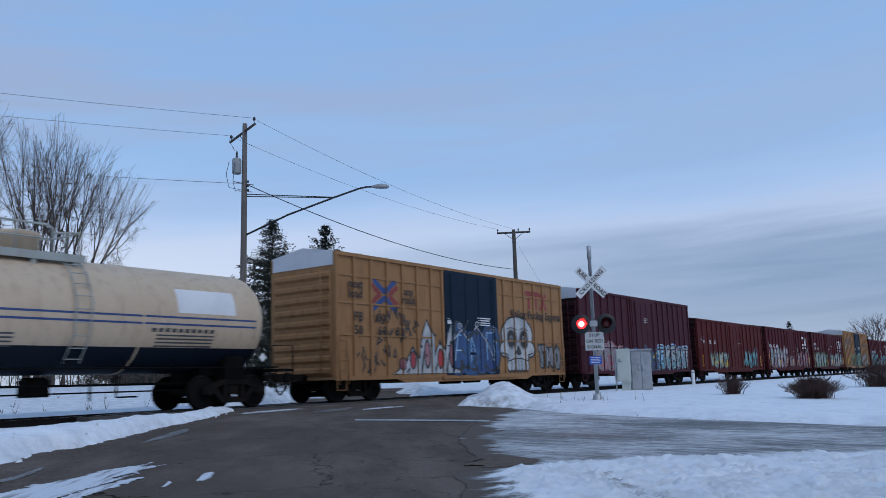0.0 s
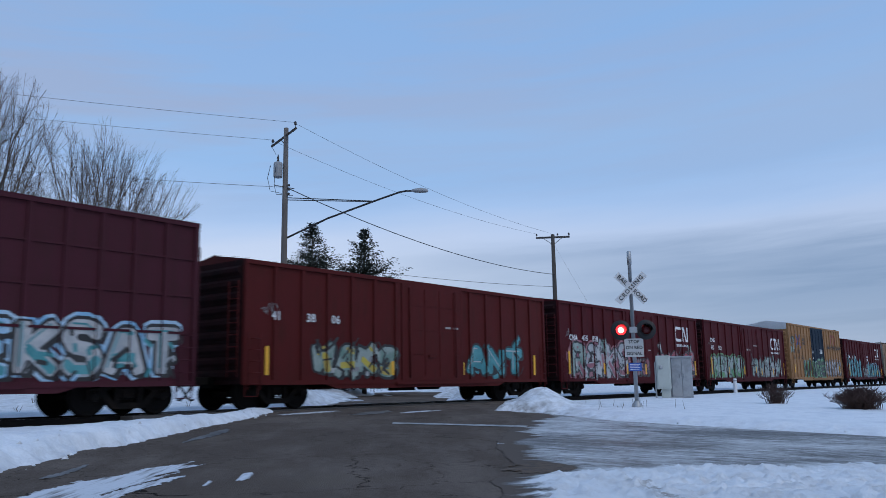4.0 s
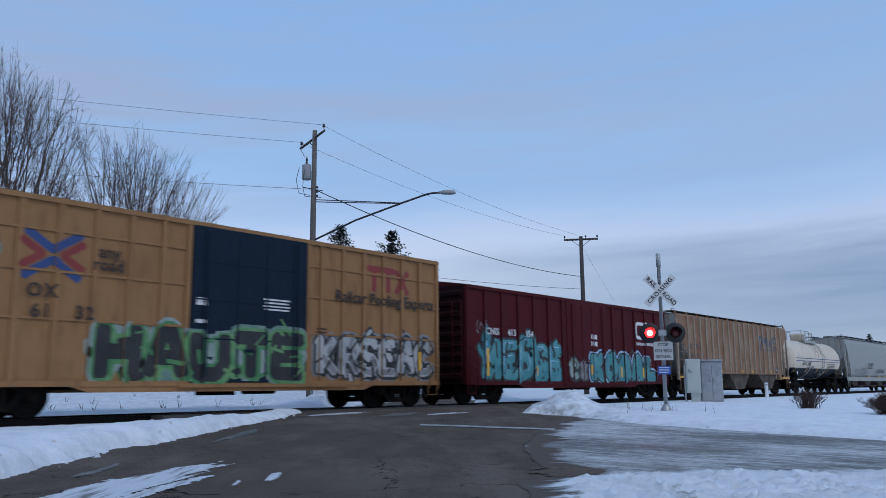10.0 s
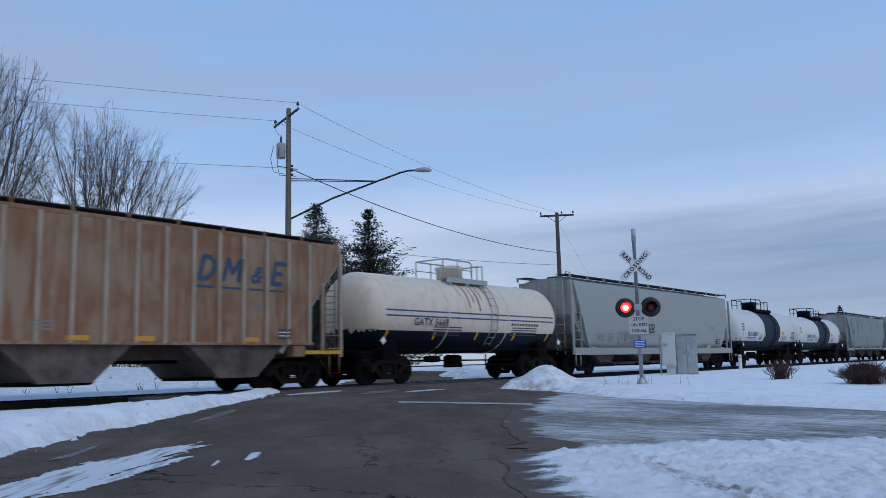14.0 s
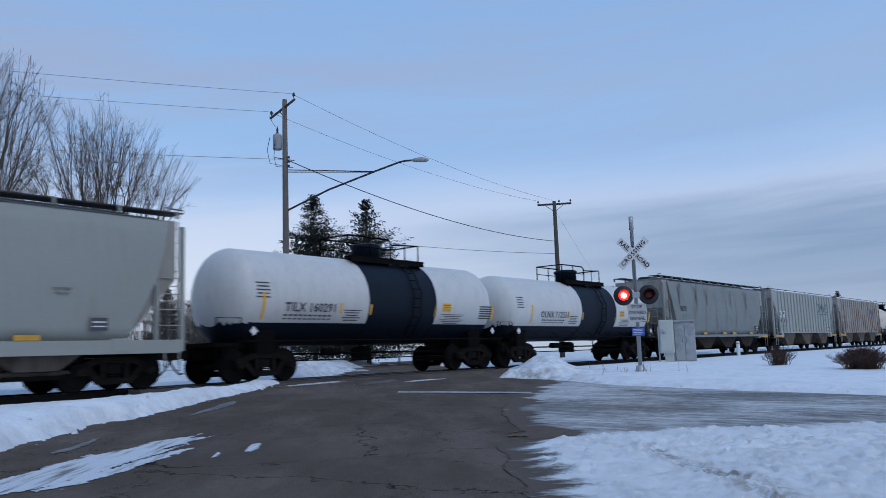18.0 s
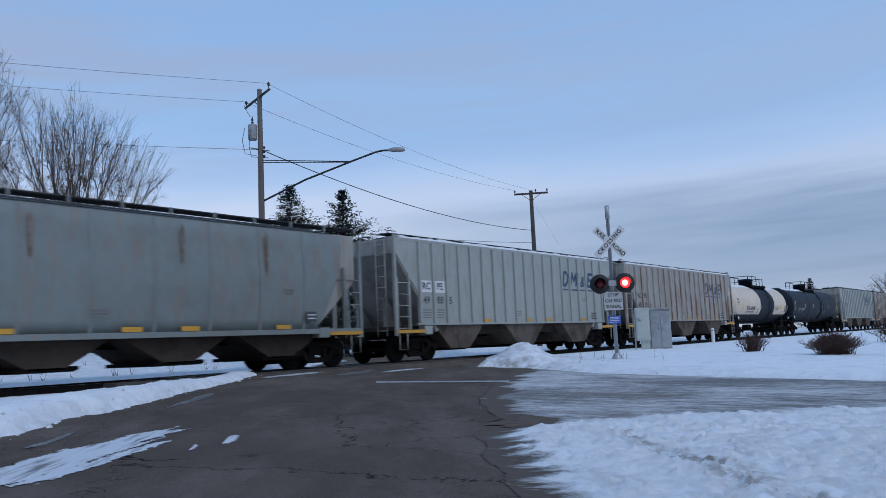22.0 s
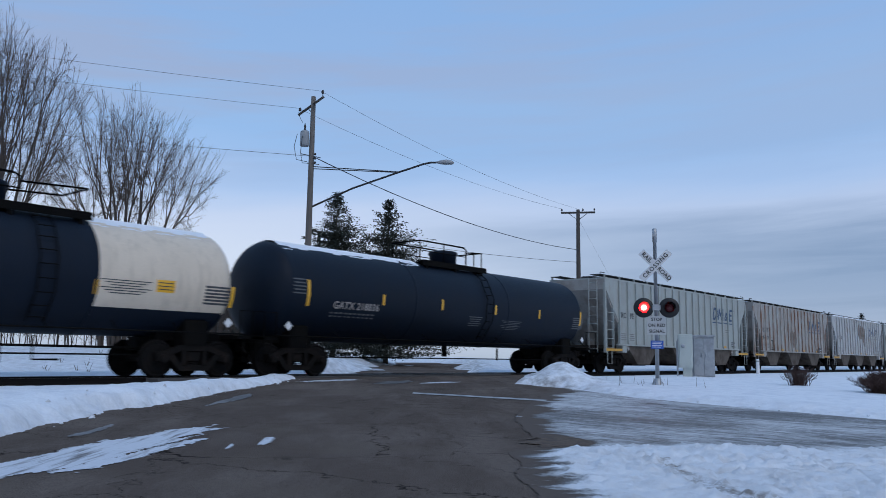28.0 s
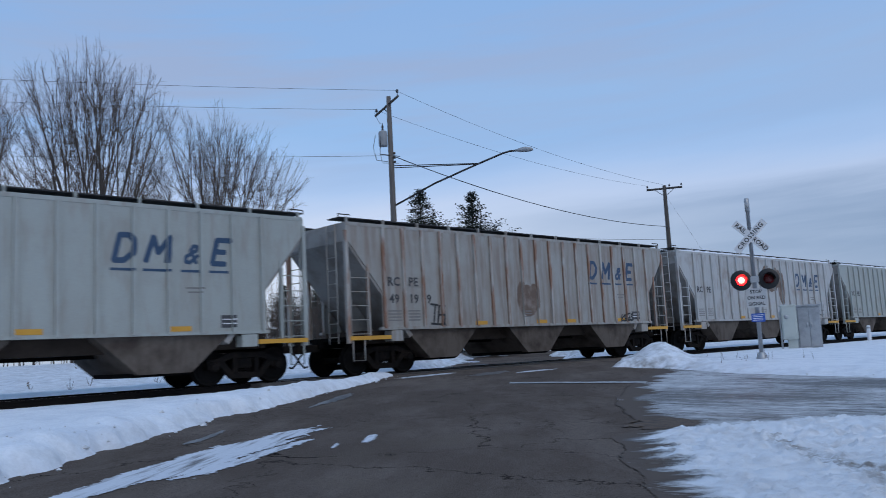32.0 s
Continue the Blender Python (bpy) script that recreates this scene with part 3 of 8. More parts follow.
def snow_dirt(x, y):
    off = np.minimum(-road_sd(x, y), -side_sd(x, y))
    r = x * NX + y * NY
    d = np.where(r < -1.8, 0.45, 0.75) * np.exp(-np.abs(off - 0.1) / np.where(r < -1.8, 0.25, 0.45))
    crossing = 0.5 * np.exp(-((x - 22.3) / 3) ** 2 - ((y - 14.2) / 3) ** 2)
    bed = 0.85 * sstep(1.9, 1.1, np.abs(y - TRACK_Y)) * sstep(24, 30, x)
    back = 0.35 * sstep(22, 26, y)
    corner = sstep(10.6, 8.6, x - near_shift(y)) * sstep(0.9, 2.0, r) * np.clip((fbm(x * 1.3 + 4, y * 1.3, 4) - 0.46) * 4.0, 0, 0.6)
    return np.clip(d + crossing + bed + back + corner, 0, 1)


gx, gy = stretch(-4, 25, 0.07, 3500, 1.16), stretch(0, 19, 0.07, 3500, 1.13)
ground = sheet("ground", gx, gy, snow_height, M_SNOW, attr=snow_dirt)
tagged(ground, "old white snow with dirty ploughed ridges along the road", "snow", kind="structure")


# loose crumbs of frozen snow along the cleared edges
def crumbs(name, count, box, lo, hi, size, material, label, seed):
    r = np.random.RandomState(seed)
    x, y = r.uniform(box[0], box[1], count), r.uniform(box[2], box[3], count)
    off = np.minimum(-road_sd(x, y), -side_sd(x, y))
    ok = (off > lo) & (off < hi) & (x < 20)
    x, y = x[ok], y[ok]
    z = np.maximum(snow_height(x, y), grade(x, y) + 0.005)
    s = Shape()
    for a, b, c in zip(x, y, z):
        k = size * (0.25 + r.rand() ** 3 * 1.6)
        d = r.uniform(0.6, 1.3, 6) * k
        i = len(s.v)
        s.v += [(a + d[0], b, c), (a, b + d[1], c + k * 0.2), (a - d[2], b, c), (a, b - d[3], c + k * 0.1), (a, b, c + d[4] * 0.8), (a, b, c - d[5] * 0.6)]
        q = [(0, 1, 4), (1, 2, 4), (2, 3, 4), (3, 0, 4), (1, 0, 5), (2, 1, 5), (3, 2, 5), (0, 3, 5)]
        s.f += [(i + e, i + f, i + g) for e, f, g in q]
        s.mi += [0] * 8
        s.sm += [False] * 8
    tagged(part(name, s.mesh(name, material)), label, "snow", kind="stuff")


M_CRUMB = mat("frozen_snow_crumbs", (0.76, 0.78, 0.81), 0.75, col2=(0.45, 0.42, 0.39), amount=0.8, scale=2.2, lo=0.46, hi=0.62)
crumbs("snow_crumbs", 4000, (-2, 13, -4, 10), 0.15, 3.0, 0.016, M_CRUMB, "small frozen crumbs of dirty snow beside the road", 3)
crumbs("snow_crumbs", 2000, (2, 24, 4, 18.5), -0.05, 0.7, 0.03, M_CRUMB, "frozen lumps of dirty snow along the ploughed edge", 4)


# asphalt with cracks
def asphalt():
    m = ground_mat("worn_grey_asphalt", (0.112, 0.089, 0.076), (0.172, 0.140, 0.121), (0.1, 0.1, 0.1), 1.0, stretch_v=(0.35, 1, 1), scale=0.9, bump=0.5, bump_scale=75, rot=-ROAD_A, use_dirt=False, spec=0.0)
    n, l = m.node_tree.nodes, m.node_tree.links
    b = n["Principled BSDF"]
    tc = n.new("ShaderNodeTexCoord")
    warp = n.new("ShaderNodeTexNoise")
    warp.inputs["Scale"].default_value, warp.inputs["Detail"].default_value = 1.8, 8
    warp.inputs["Roughness"].default_value = 0.65
    l.new(tc.outputs["Object"], warp.inputs["Vector"])
    add = n.new("ShaderNodeVectorMath")
    add.operation = "MULTIPLY_ADD"
    l.new(warp.outputs["Color"], add.inputs[0])
    add.inputs[1].default_value = (1.1, 1.1, 0)
    l.new(tc.outputs["Object"], add.inputs[2])
    masks = []
    for scale, width in ((0.42, 0.0042), (1.9, 0.0075)):
        vo = n.new("ShaderNodeTexVoronoi")
        vo.feature = "DISTANCE_TO_EDGE"
        vo.inputs["Scale"].default_value = scale
        l.new(add.outputs[0], vo.inputs["Vector"])
        r = n.new("ShaderNodeMapRange")
        for i, val in ((1, 0.0), (2, width), (3, 1.0), (4, 0.0)):
            r.inputs[i].default_value = val
        l.new(vo.outputs["Distance"], r.inputs[0])
        masks.append(r.outputs[0])
    gate = n.new("ShaderNodeTexNoise")
    gate.inputs["Scale"].default_value = 0.22
    l.new(tc.outputs["Object"], gate.inputs["Vector"])
    gr = n.new("ShaderNodeMapRange")
    gr.inputs[1].default_value, gr.inputs[2].default_value = 0.42, 0.54
    l.new(gate.outputs["Fac"], gr.inputs[0])
    g2 = n.new("ShaderNodeMath")
    g2.operation = "MULTIPLY"
    l.new(masks[1], g2.inputs[0])
    l.new(gr.outputs[0], g2.inputs[1])
    mx = n.new("ShaderNodeMath")
    mx.operation = "MAXIMUM"
    l.new(masks[0], mx.inputs[0])
    l.new(g2.outputs[0], mx.inputs[1])
    prev = b.inputs["Base Color"].links[0].from_socket
    for scale, lo, hi, shade in ((150.0, 0.53, 0.66, (0.24, 0.205, 0.18, 1)), (60.0, 0.55, 0.70, (0.020, 0.018, 0.016, 1)), (0.8, 0.55, 0.70, (0.14, 0.115, 0.095, 1))):
        gn = n.new("ShaderNodeTexNoise")
        gn.inputs["Scale"].default_value, gn.inputs["Detail"].default_value = scale, 4
        l.new(tc.outputs["Object"], gn.inputs["Vector"])
        gm = n.new("ShaderNodeMapRange")
        for i, val in ((1, lo), (2, hi), (3, 0.0), (4, 0.55)):
            gm.inputs[i].default_value = val
        l.new(gn.outputs["Fac"], gm.inputs[0])
        gq = n.new("ShaderNodeMix")
        gq.data_type = "RGBA"
        l.new(gm.outputs[0], gq.inputs[0])
        l.new(prev, gq.inputs[6])
        gq.inputs[7].default_value = shade
        prev = gq.outputs[2]
    # salt-bleached paler stretches
    q = n.new("ShaderNodeMix")
    q.data_type = "RGBA"
    l.new(mx.outputs[0], q.inputs[0])
    l.new(prev, q.inputs[6])
    q.inputs[7].default_value = (0.005, 0.005, 0.005, 1)
    l.new(q.outputs[2], b.inputs["Base Color"])
    return m


M_ASPHALT = asphalt()


def road_z(x, y):
    r = x * NX + y * NY
    return grade(x, y) - 0.00035 * (r + 1.8) ** 2 + 0.012 * (fbm(x * 0.7, y * 0.7, 3) - 0.5)


def ice_fringe(x, y):
    """How far right of the road's centre line the ice begins."""
    s = x * EX + y * EY
    f = 1.03 + 0.30 * sstep(9.0, 11.5, s) + 0.45 * np.exp(-((s - 10.5) / 0.5) ** 2) + 0.044 * np.clip(s - 12, 0, 30) ** 1.6
    return f + 0.30 * (fbm(x * 0.9, y * 0.9 + 5, 2) - 0.5)


rx, ry = np.arange(-16, 70, 0.35), np.arange(-16, 52, 0.35)
road = sheet("road", rx, ry, road_z, M_ASPHALT, keep=lambda x, y: (road_sd(x, y) > -1.1) | ((side_sd(x, y) > -0.1) & (x * NX + y * NY < ice_fringe(x, y) + 0.5)))
tagged(road, "worn grey asphalt road with cracks and snow along its edges", "road", kind="structure")


def trodden(x, y):
    """1 on the trodden snow of the near corner, 0 on the ice beyond it."""
    c = x + 1.25 * y + 1.5 * (fbm(x * 1.2, y * 0.6, 4) - 0.5) + 0.8 * (fbm(x * 5 + 9, y * 2.5, 3) - 0.5)
    return sstep(16.3, 14.5, c)


def wheel_ruts(x, y):
    """Narrow tyre tracks that cross the trodden snow."""
    q = x * 0.42 + y * 0.91 + 0.22 * (fbm(x * 0.8 + 2, y * 0.8, 3) - 0.5)
    gate = sstep(7.6, 8.6, x + 0.5 * (fbm(x * 2, y * 2, 2) - 0.5))
    out = 0
    for at, wide, deep in ((6.42, 0.055, 1.0), (6.05, 0.05, 0.5), (5.37, 0.06, 0.9), (4.85, 0.05, 0.6), (6.95, 0.06, 0.5)):
        out = out + deep * np.exp(-((q - at) / wide) ** 2) * sstep(0.36, 0.56, fbm(x * 1.1 + at * 9, y * 1.1, 2))
    return out * gate


def ice_z(x, y):
    r = x * NX + y * NY
    u, w = x * 0.24 + y * 0.97, x * 0.97 - y * 0.24
    near = trodden(x, y)
    relief = 0.016 + 0.030 * (fbm(w * 3.4, u * 0.9, 4, 0.6) - 0.40)
    grain = fbm(x * 6.5 + 70, y * 6.5, 4, 0.7)
    crust = 0.045 + 0.085 * (fbm(x * 1.6 + 21, y * 1.6, 3) - 0.5) + 0.20 * np.clip(grain - 0.50, 0, 1) + 0.080 * (fbm(x * 13, y * 13 + 5, 3, 0.75) - 0.5)
    crust = crust - 0.075 * wheel_ruts(x, y) + 0.03 * np.exp(-((x - y - 4.38) / 0.22) ** 2) * grain
    edge = sstep(-0.15, 0.55, r - ice_fringe(x, y))
    return grade(x, y) + 0.004 + edge * (relief * (1 - near) + np.clip(crust, -0.01, 1) * near) - 0.14 * sstep(0.5, -0.5, side_sd(x, y) + 3.5 * near)


def ice_keep(x, y):
    r = x * NX + y * NY
    return (side_sd(x, y) + 3.5 * trodden(x, y) > -0.6) & (r > ice_fringe(x, y) - 0.30)


ix = np.concatenate([np.arange(2.4, 12, 0.042), np.arange(12, 24, 0.06)])
iy = np.concatenate([np.arange(-60, -4, 0.8), np.arange(-4, 0.4, 0.085), np.arange(0.4, 6.4, 0.042), np.arange(6.4, 14.6, 0.075)])


def ice_white(x, y):
    d = x * NX + y * NY - ice_fringe(x, y)
    s = x * EX + y * EY
    d = d + 0.75 * (fbm(s * 4.5 + 8, d * 0.7, 3, 0.6) - 0.5) * sstep(1.6, 0.2, d)
    body = 1.5 * trodden(x, y) + 0.22 * np.exp(-np.clip(d, 0, 9) / 0.9) - 0.15 * sstep(14.5, 17.5, x) - 0.04
    return np.clip(body - 2.8 * sstep(0.34, -0.20, d), -3.0, 1.5)


def ice_soil(x, y):
    """Brown dirt thrown up in a streak through the trodden snow and in the wheel tracks."""
    streak = np.exp(-((x - y - 4.38 + 0.5 * (fbm(x, y, 2) - 0.5)) / 0.20) ** 2) * sstep(8.9, 8.2, x) * sstep(5.2, 6.4, x)
    far = 0.7 * np.exp(-((x - 13.2) / 1.3) ** 2 - ((y - 6.6) / 1.6) ** 2) + 0.5 * np.exp(-((x - 10.2) / 0.6) ** 2 - ((y - 5.2) / 0.9) ** 2)
    return np.clip(streak + far + 0.35 * wheel_ruts(x, y), 0, 1)


ice = sheet("side_road", ix, iy, ice_z, M_ICE, keep=ice_keep, attr=ice_white, soil=ice_soil)
tagged(ice, "grey rutted ice covering a side road", "icy road", kind="structure")

# thin leftovers of snow and ice lying on the asphalt
M_PATCH = ground_mat("thin_packed_snow", (0.62, 0.64, 0.68), (0.15, 0.14, 0.135), (0.2, 0.2, 0.2), 0.7, stretch_v=(0.10, 1, 1), scale=11, lo=0.50, hi=0.66, rot=-ROAD_A, use_dirt=False)
M_GREYICE = ground_mat("dirty_grey_ice", (0.17, 0.165, 0.165), (0.085, 0.078, 0.072), (0.2, 0.2, 0.2), 0.45, scale=2, use_dirt=False)


def patch(cx, cy, ls, lr, ang, seed, material=None, name="snow_patch", thresh=0.5, lift=0.005):
    """A ragged flat remnant, long axis ls by lr metres, at ang from the road's line."""
    a = ROAD_A + radians(ang)
    ca, sa = math.cos(a), math.sin(a)

    def inside(x, y):
        u, w = (x - cx) * ca + (y - cy) * sa, -(x - cx) * sa + (y - cy) * ca
        d = 1 - (np.abs(u) / ls) ** 2.2 - (np.abs(w) / lr) ** 2
        return d + 2.4 * (fbm(u * 1.6 + seed, w * 9 + seed, 5, 0.65) - thresh) > 0.15

    def z(x, y):
        return road_z(x, y) + lift + 0.004 * fbm(x * 4, y * 4, 2)
    R = max(ls, lr) + 0.2
    step = 0.035 if R < 2.6 else 0.06
    ob = sheet(name, np.arange(cx - R, cx + R, step), np.arange(cy - R, cy + R, step), z, material or M_PATCH, keep=inside)
    return tagged(ob, "ragged remnant of packed snow on the asphalt", "snow patch", "snow remnants on the road")


patch(4.30, 8.02, 2.35, 0.36, -10, 1, thresh=0.39)
patch(4.35, 7.55, 1.5, 0.16, -10, 2)
patch(6.05, 7.72, 0.42, 0.13, 3, 3, thresh=0.54)
patch(5.45, 7.6, 0.26, 0.06, 6, 4)
patch(4.9, 9.55, 0.8, 0.10, 2, 5, M_GREYICE, "ice_patch")
patch(9.4, 12.9, 1.3, 0.16, 0, 6, M_GREYICE, "ice_patch")
patch(8.6, 12.3, 1.0, 0.10, 0, 16, M_GREYICE, "ice_patch")
patch(16.6, 15.8, 1.5, 0.35, -20, 7, M_GREYICE, "ice_patch")
patch(18.2, 15.4, 1.1, 0.22, -35, 8)
patch(15.4, 16.9, 1.6, 0.25, -30, 9)
patch(11.9, 8.0, 0.35, 0.15, -50, 10)
patch(13.4, 8.6, 0.3, 0.18, -40, 11)
patch(14.1, 9.0, 0.25, 0.14, -40, 12)
patch(9.2, 5.72, 0.75, 0.50, -35, 13, mat("muddy_thawed_verge", (0.105, 0.066, 0.040), 0.8, col2=(0.035, 0.024, 0.017), scale=7, amount=0.9, bump=0.6), "mud_patch", thresh=0.52, lift=0.011)
for k in range(10):
    patch(22.5 + k * 2.0 + random.uniform(-1, 1), 23.0 + k * 1.75 + random.uniform(-1.6, 1.6), random.uniform(1.2, 2.4), random.uniform(0.2, 0.6), random.uniform(-20, 10), 20 + k, M_PATCH if k % 2 else M_GREYICE, "snow_patch" if k % 2 else "ice_patch")

# stop line
M_LINE = ground_mat("worn_white_road_paint", (0.42, 0.42, 0.42), (0.16, 0.16, 0.16), (0, 0, 0), 0.6, scale=5, use_dirt=False)
lp0, lp1 = Vector((13.95, 12.62)), Vector((15.75, 9.25))
ld = (lp1 - lp0).normalized()
lw = Vector((EX, EY)) * 0.24
sl = Shape()
for k in range(24):
    a, b = lp0.lerp(lp1, k / 24), lp0.lerp(lp1, (k + 1) / 24)
    sl.face([(*p, float(road_z(np.array(p.x), np.array(p.y))) + 0.012) for p in (a - lw, b - lw, b + lw, a + lw)])
tagged(part("stop_line", sl.mesh("stop_line", M_LINE)), "worn white stop line painted on the asphalt", "road marking")

# ------------------------------------------------------------------ track
M_RAIL = mat("dark_rusty_rail_steel", (0.008, 0.007, 0.007), 0.8, 0.0, col2=(0.020, 0.012, 0.009), spec=0.15)
M_RAILTOP = mat("worn_rail_head", (0.16, 0.15, 0.15), 0.35, 0.9)
M_TIE = mat("creosoted_timber", (0.035, 0.026, 0.020), 0.85, col2=(0.06, 0.045, 0.035), bump=0.4)
track = thing("railway_track", "single railway track with dark rails bedded in snow", "railway track", kind="structure")
prof = [(-0.07, -0.17), (0.07, -0.17), (0.07, -0.15), (0.012, -0.13), (0.012, -0.045), (0.036, -0.035), (0.036, -0.004), (0.03, 0), (-0.03, 0), (-0.036, -0.004), (-0.036, -0.035), (-0.012, -0.045), (-0.012, -0.13), (-0.07, -0.15)]
for side in (-1, 1):
    rs = Shape()
    ycen = TRACK_Y + side * 0.7525
    for xx in (-400, 900):
        rs.v += [(xx, ycen + a, RAIL_Z + b) for a, b in prof]
    n_ = len(prof)
    for k in range(n_):
        rs.f.append((k, n_ + k, n_ + (k + 1) % n_, (k + 1) % n_))
        rs.mi.append(1 if k == 7 else 0)
        rs.sm.append(False)
    part("rail", rs.mesh("rail", M_RAIL, M_RAILTOP), track)
tie_me = Shape().box(-0.11, 0.11, -1.3, 1.3, -0.17, 0.0, c=0.012).mesh("tie", M_TIE)
for k in range(150):
    xx = -18 + k * 0.56
    if 11.5 < xx < 26.5:
        continue
    part("tie", tie_me, track, m=pose(xx, TRACK_Y, RAIL_Z - 0.175 + random.uniform(-0.012, 0.004), 0, 0, random.uniform(-1, 1)))
M_PLANK = mat("worn_crossing_timber", (0.060, 0.055, 0.052), 0.8, col2=(0.035, 0.03, 0.028), bump=0.5)
for yy, ww in ((TRACK_Y - 1.15, 0.28), (TRACK_Y - 0.28, 0.36), (TRACK_Y + 0.28, 0.36), (TRACK_Y + 1.15, 0.28)):
    for k in range(6):
        x0 = 12.2 + k * 2.45 + (yy - TRACK_Y) * 1.2
        part("crossing_plank", Shape().box(x0, x0 + 2.43, yy - ww, yy + ww, RAIL_Z - 0.12, RAIL_Z - 0.012, c=0.01).mesh("crossing_plank", M_PLANK), track)


# ------------------------------------------------------------------ crossing signal
M_GALV = mat("galvanised_steel", (0.42, 0.43, 0.44), 0.45, 0.6, col2=(0.33, 0.33, 0.34))
M_SIGNWHITE = mat("white_sign_sheeting", (0.66, 0.66, 0.66), 0.5, col2=(0.55, 0.54, 0.53))
M_SIGNBLACK = mat("black_sign_ink", (0.012, 0.012, 0.012), 0.5)
M_SIGNBLUE = mat("blue_sign_sheeting", (0.02, 0.09, 0.40), 0.45)
M_HOOD = mat("black_signal_enamel", (0.010, 0.010, 0.011), 0.5)
M_LENSDARK = mat("unlit_red_lens", (0.10, 0.006, 0.008), 0.25, bump=0.5, bump_scale=80)
M_LENSLIT = glow("lit_red_lens", (1.0, 0.006, 0.008), 14.0)
M_LENSCORE = glow("lit_lamp_core", (1.0, 0.15, 0.10), 14.0)
MAST = (23.45, 11.18, 0.46)
ZX, ZL = 3.70, 2.40
DRUMS = []


def crossing_signal(m, label, front=True):
    """Mast with two turning lamps facing -y; the lettered crossbuck faces the same way, or away."""
    mast = thing("crossing_signal", label, "crossing signal", "crossing signals", m=m)
    part("mast", Shape().lathe([(0.10, 0.062), (4.45, 0.055), (4.45, 0.07), (4.86, 0.07), (4.88, 0.03)], 16, "z").mesh("mast", M_GALV), mast, "galvanised pipe mast")
    part("mast_base", Shape().lathe([(-0.25, 0.17), (0.06, 0.17), (0.12, 0.15), (0.20, 0.10), (0.26, 0.09)], 12, "z").mesh("mast_base", M_GALV), mast)
    for sgn in (-1, 1):
        bl = Shape().box(-0.61, 0.61, -0.012 + 0.006 * sgn, 0.0 + 0.006 * sgn, -0.115, 0.115, 0, 0.0)
        bo = part("crossbuck_blade", bl.mesh("crossbuck_blade", M_SIGNWHITE), mast, "white crossbuck blade", m=pose(0, -0.10 if front else 0.10, ZX) @ pose(0, 0, 0, 0, sgn * 45, 0))
        if front and sgn > 0:
            for wtx, x in (("RAIL", -0.36), ("ROAD", 0.36)):
                part("lettering", text_mesh("lettering", wtx, 0.185, M_SIGNBLACK, 0.001), bo, m=pose(x, -0.0085, 0))
        elif front:
            part("lettering", text_mesh("lettering", "CROSSING", 0.185, M_SIGNBLACK, 0.001, 1.2), bo, m=pose(0, -0.0205, 0))
    part("cross_arm", Shape().tube([(-0.40, -0.05, ZL), (0.40, -0.05, ZL)], 0.035, 8).box(-0.13, 0.13, -0.12, 0.08, ZL - 0.08, ZL + 0.10, c=0.02).mesh("cross_arm", M_GALV), mast)
    for s in (-1, 1):
        lamp = part("signal_lamp", Shape().lathe([(0.02, 0.03), (0.02, 0.155), (-0.10, 0.155), (-0.10, 0.150), (0.0, 0.150), (0.0, 0.03)], 28, "y").mesh("signal_lamp", M_HOOD), mast, "round black signal lamp housing", m=pose(s * 0.381, -0.12, ZL))
        bp = Shape()
        bp.lathe([(0.03, 0.02), (0.03, 0.30), (0.022, 0.305), (0.015, 0.30), (0.015, 0.16)], 36, "y")
        part("backplate", bp.mesh("backplate", M_HOOD), lamp, "round black backboard")
        hd = Shape()
        for k in range(14):
            a, c = radians(-10 + 200 * k / 14), radians(-10 + 200 * (k + 1) / 14)
            hd.face([(0.165 * math.cos(a), 0.01, 0.165 * math.sin(a)), (0.165 * math.cos(a), -0.30, 0.165 * math.sin(a)), (0.165 * math.cos(c), -0.30, 0.165 * math.sin(c)), (0.165 * math.cos(c), 0.01, 0.165 * math.sin(c))])
            hd.face([(0.172 * math.cos(a), 0.01, 0.172 * math.sin(a)), (0.172 * math.cos(c), 0.01, 0.172 * math.sin(c)), (0.172 * math.cos(c), -0.30, 0.172 * math.sin(c)), (0.172 * math.cos(a), -0.30, 0.172 * math.sin(a))])
        part("hood", hd.mesh("hood", M_HOOD), lamp, "black visor hood")
        dr = Shape()
        dr.lathe([(-0.022, 0.02), (-0.022, 0.148), (0.0, 0.149), (0.022, 0.148), (0.022, 0.02)], 28, "y")
        dr.mi = [1 if sum(dr.v[i][1] for i in q) > -1e-6 else 0 for q in dr.f]
        dr.lathe([(-0.024, 0.005), (-0.026, 0.084), (-0.023, 0.090)], 20, "y", mi=2)
        drum = part("turning_lens", dr.mesh("turning_lens", M_LENSLIT, M_LENSDARK, M_LENSCORE), lamp, "red lens that turns its lit face forward in turn")
        DRUMS.append((drum, pose(0, -0.045, 0), 0 if s < 0 else 180))
    return mast


mast = crossing_signal(pose(*MAST, 0, 0, math.degrees(ROAD_A) - 90 - 9), "railroad crossing signal with crossbuck and two flashing red lamps")
sg = part("stop_sign", Shape().box(-0.285, 0.285, -0.085, -0.07, 1.58, 2.14, c=0.0).mesh("stop_sign", mat("dull_white_sign_sheeting", (0.50, 0.50, 0.49), 0.55, col2=(0.40, 0.39, 0.38))), mast, "white sign reading stop on red signal")
for k, wtx in enumerate(("STOP", "ON RED", "SIGNAL")):
    part("lettering", text_mesh("lettering", wtx, 0.138, M_SIGNBLACK, 0.001, 1.0), sg, m=pose(0, -0.088, 2.04 - 0.18 * k))
bs = part("notice_plate", Shape().box(-0.19, 0.19, -0.085, -0.072, 1.15, 1.40).mesh("notice_plate", M_SIGNBLUE), mast, "small blue notice plate")
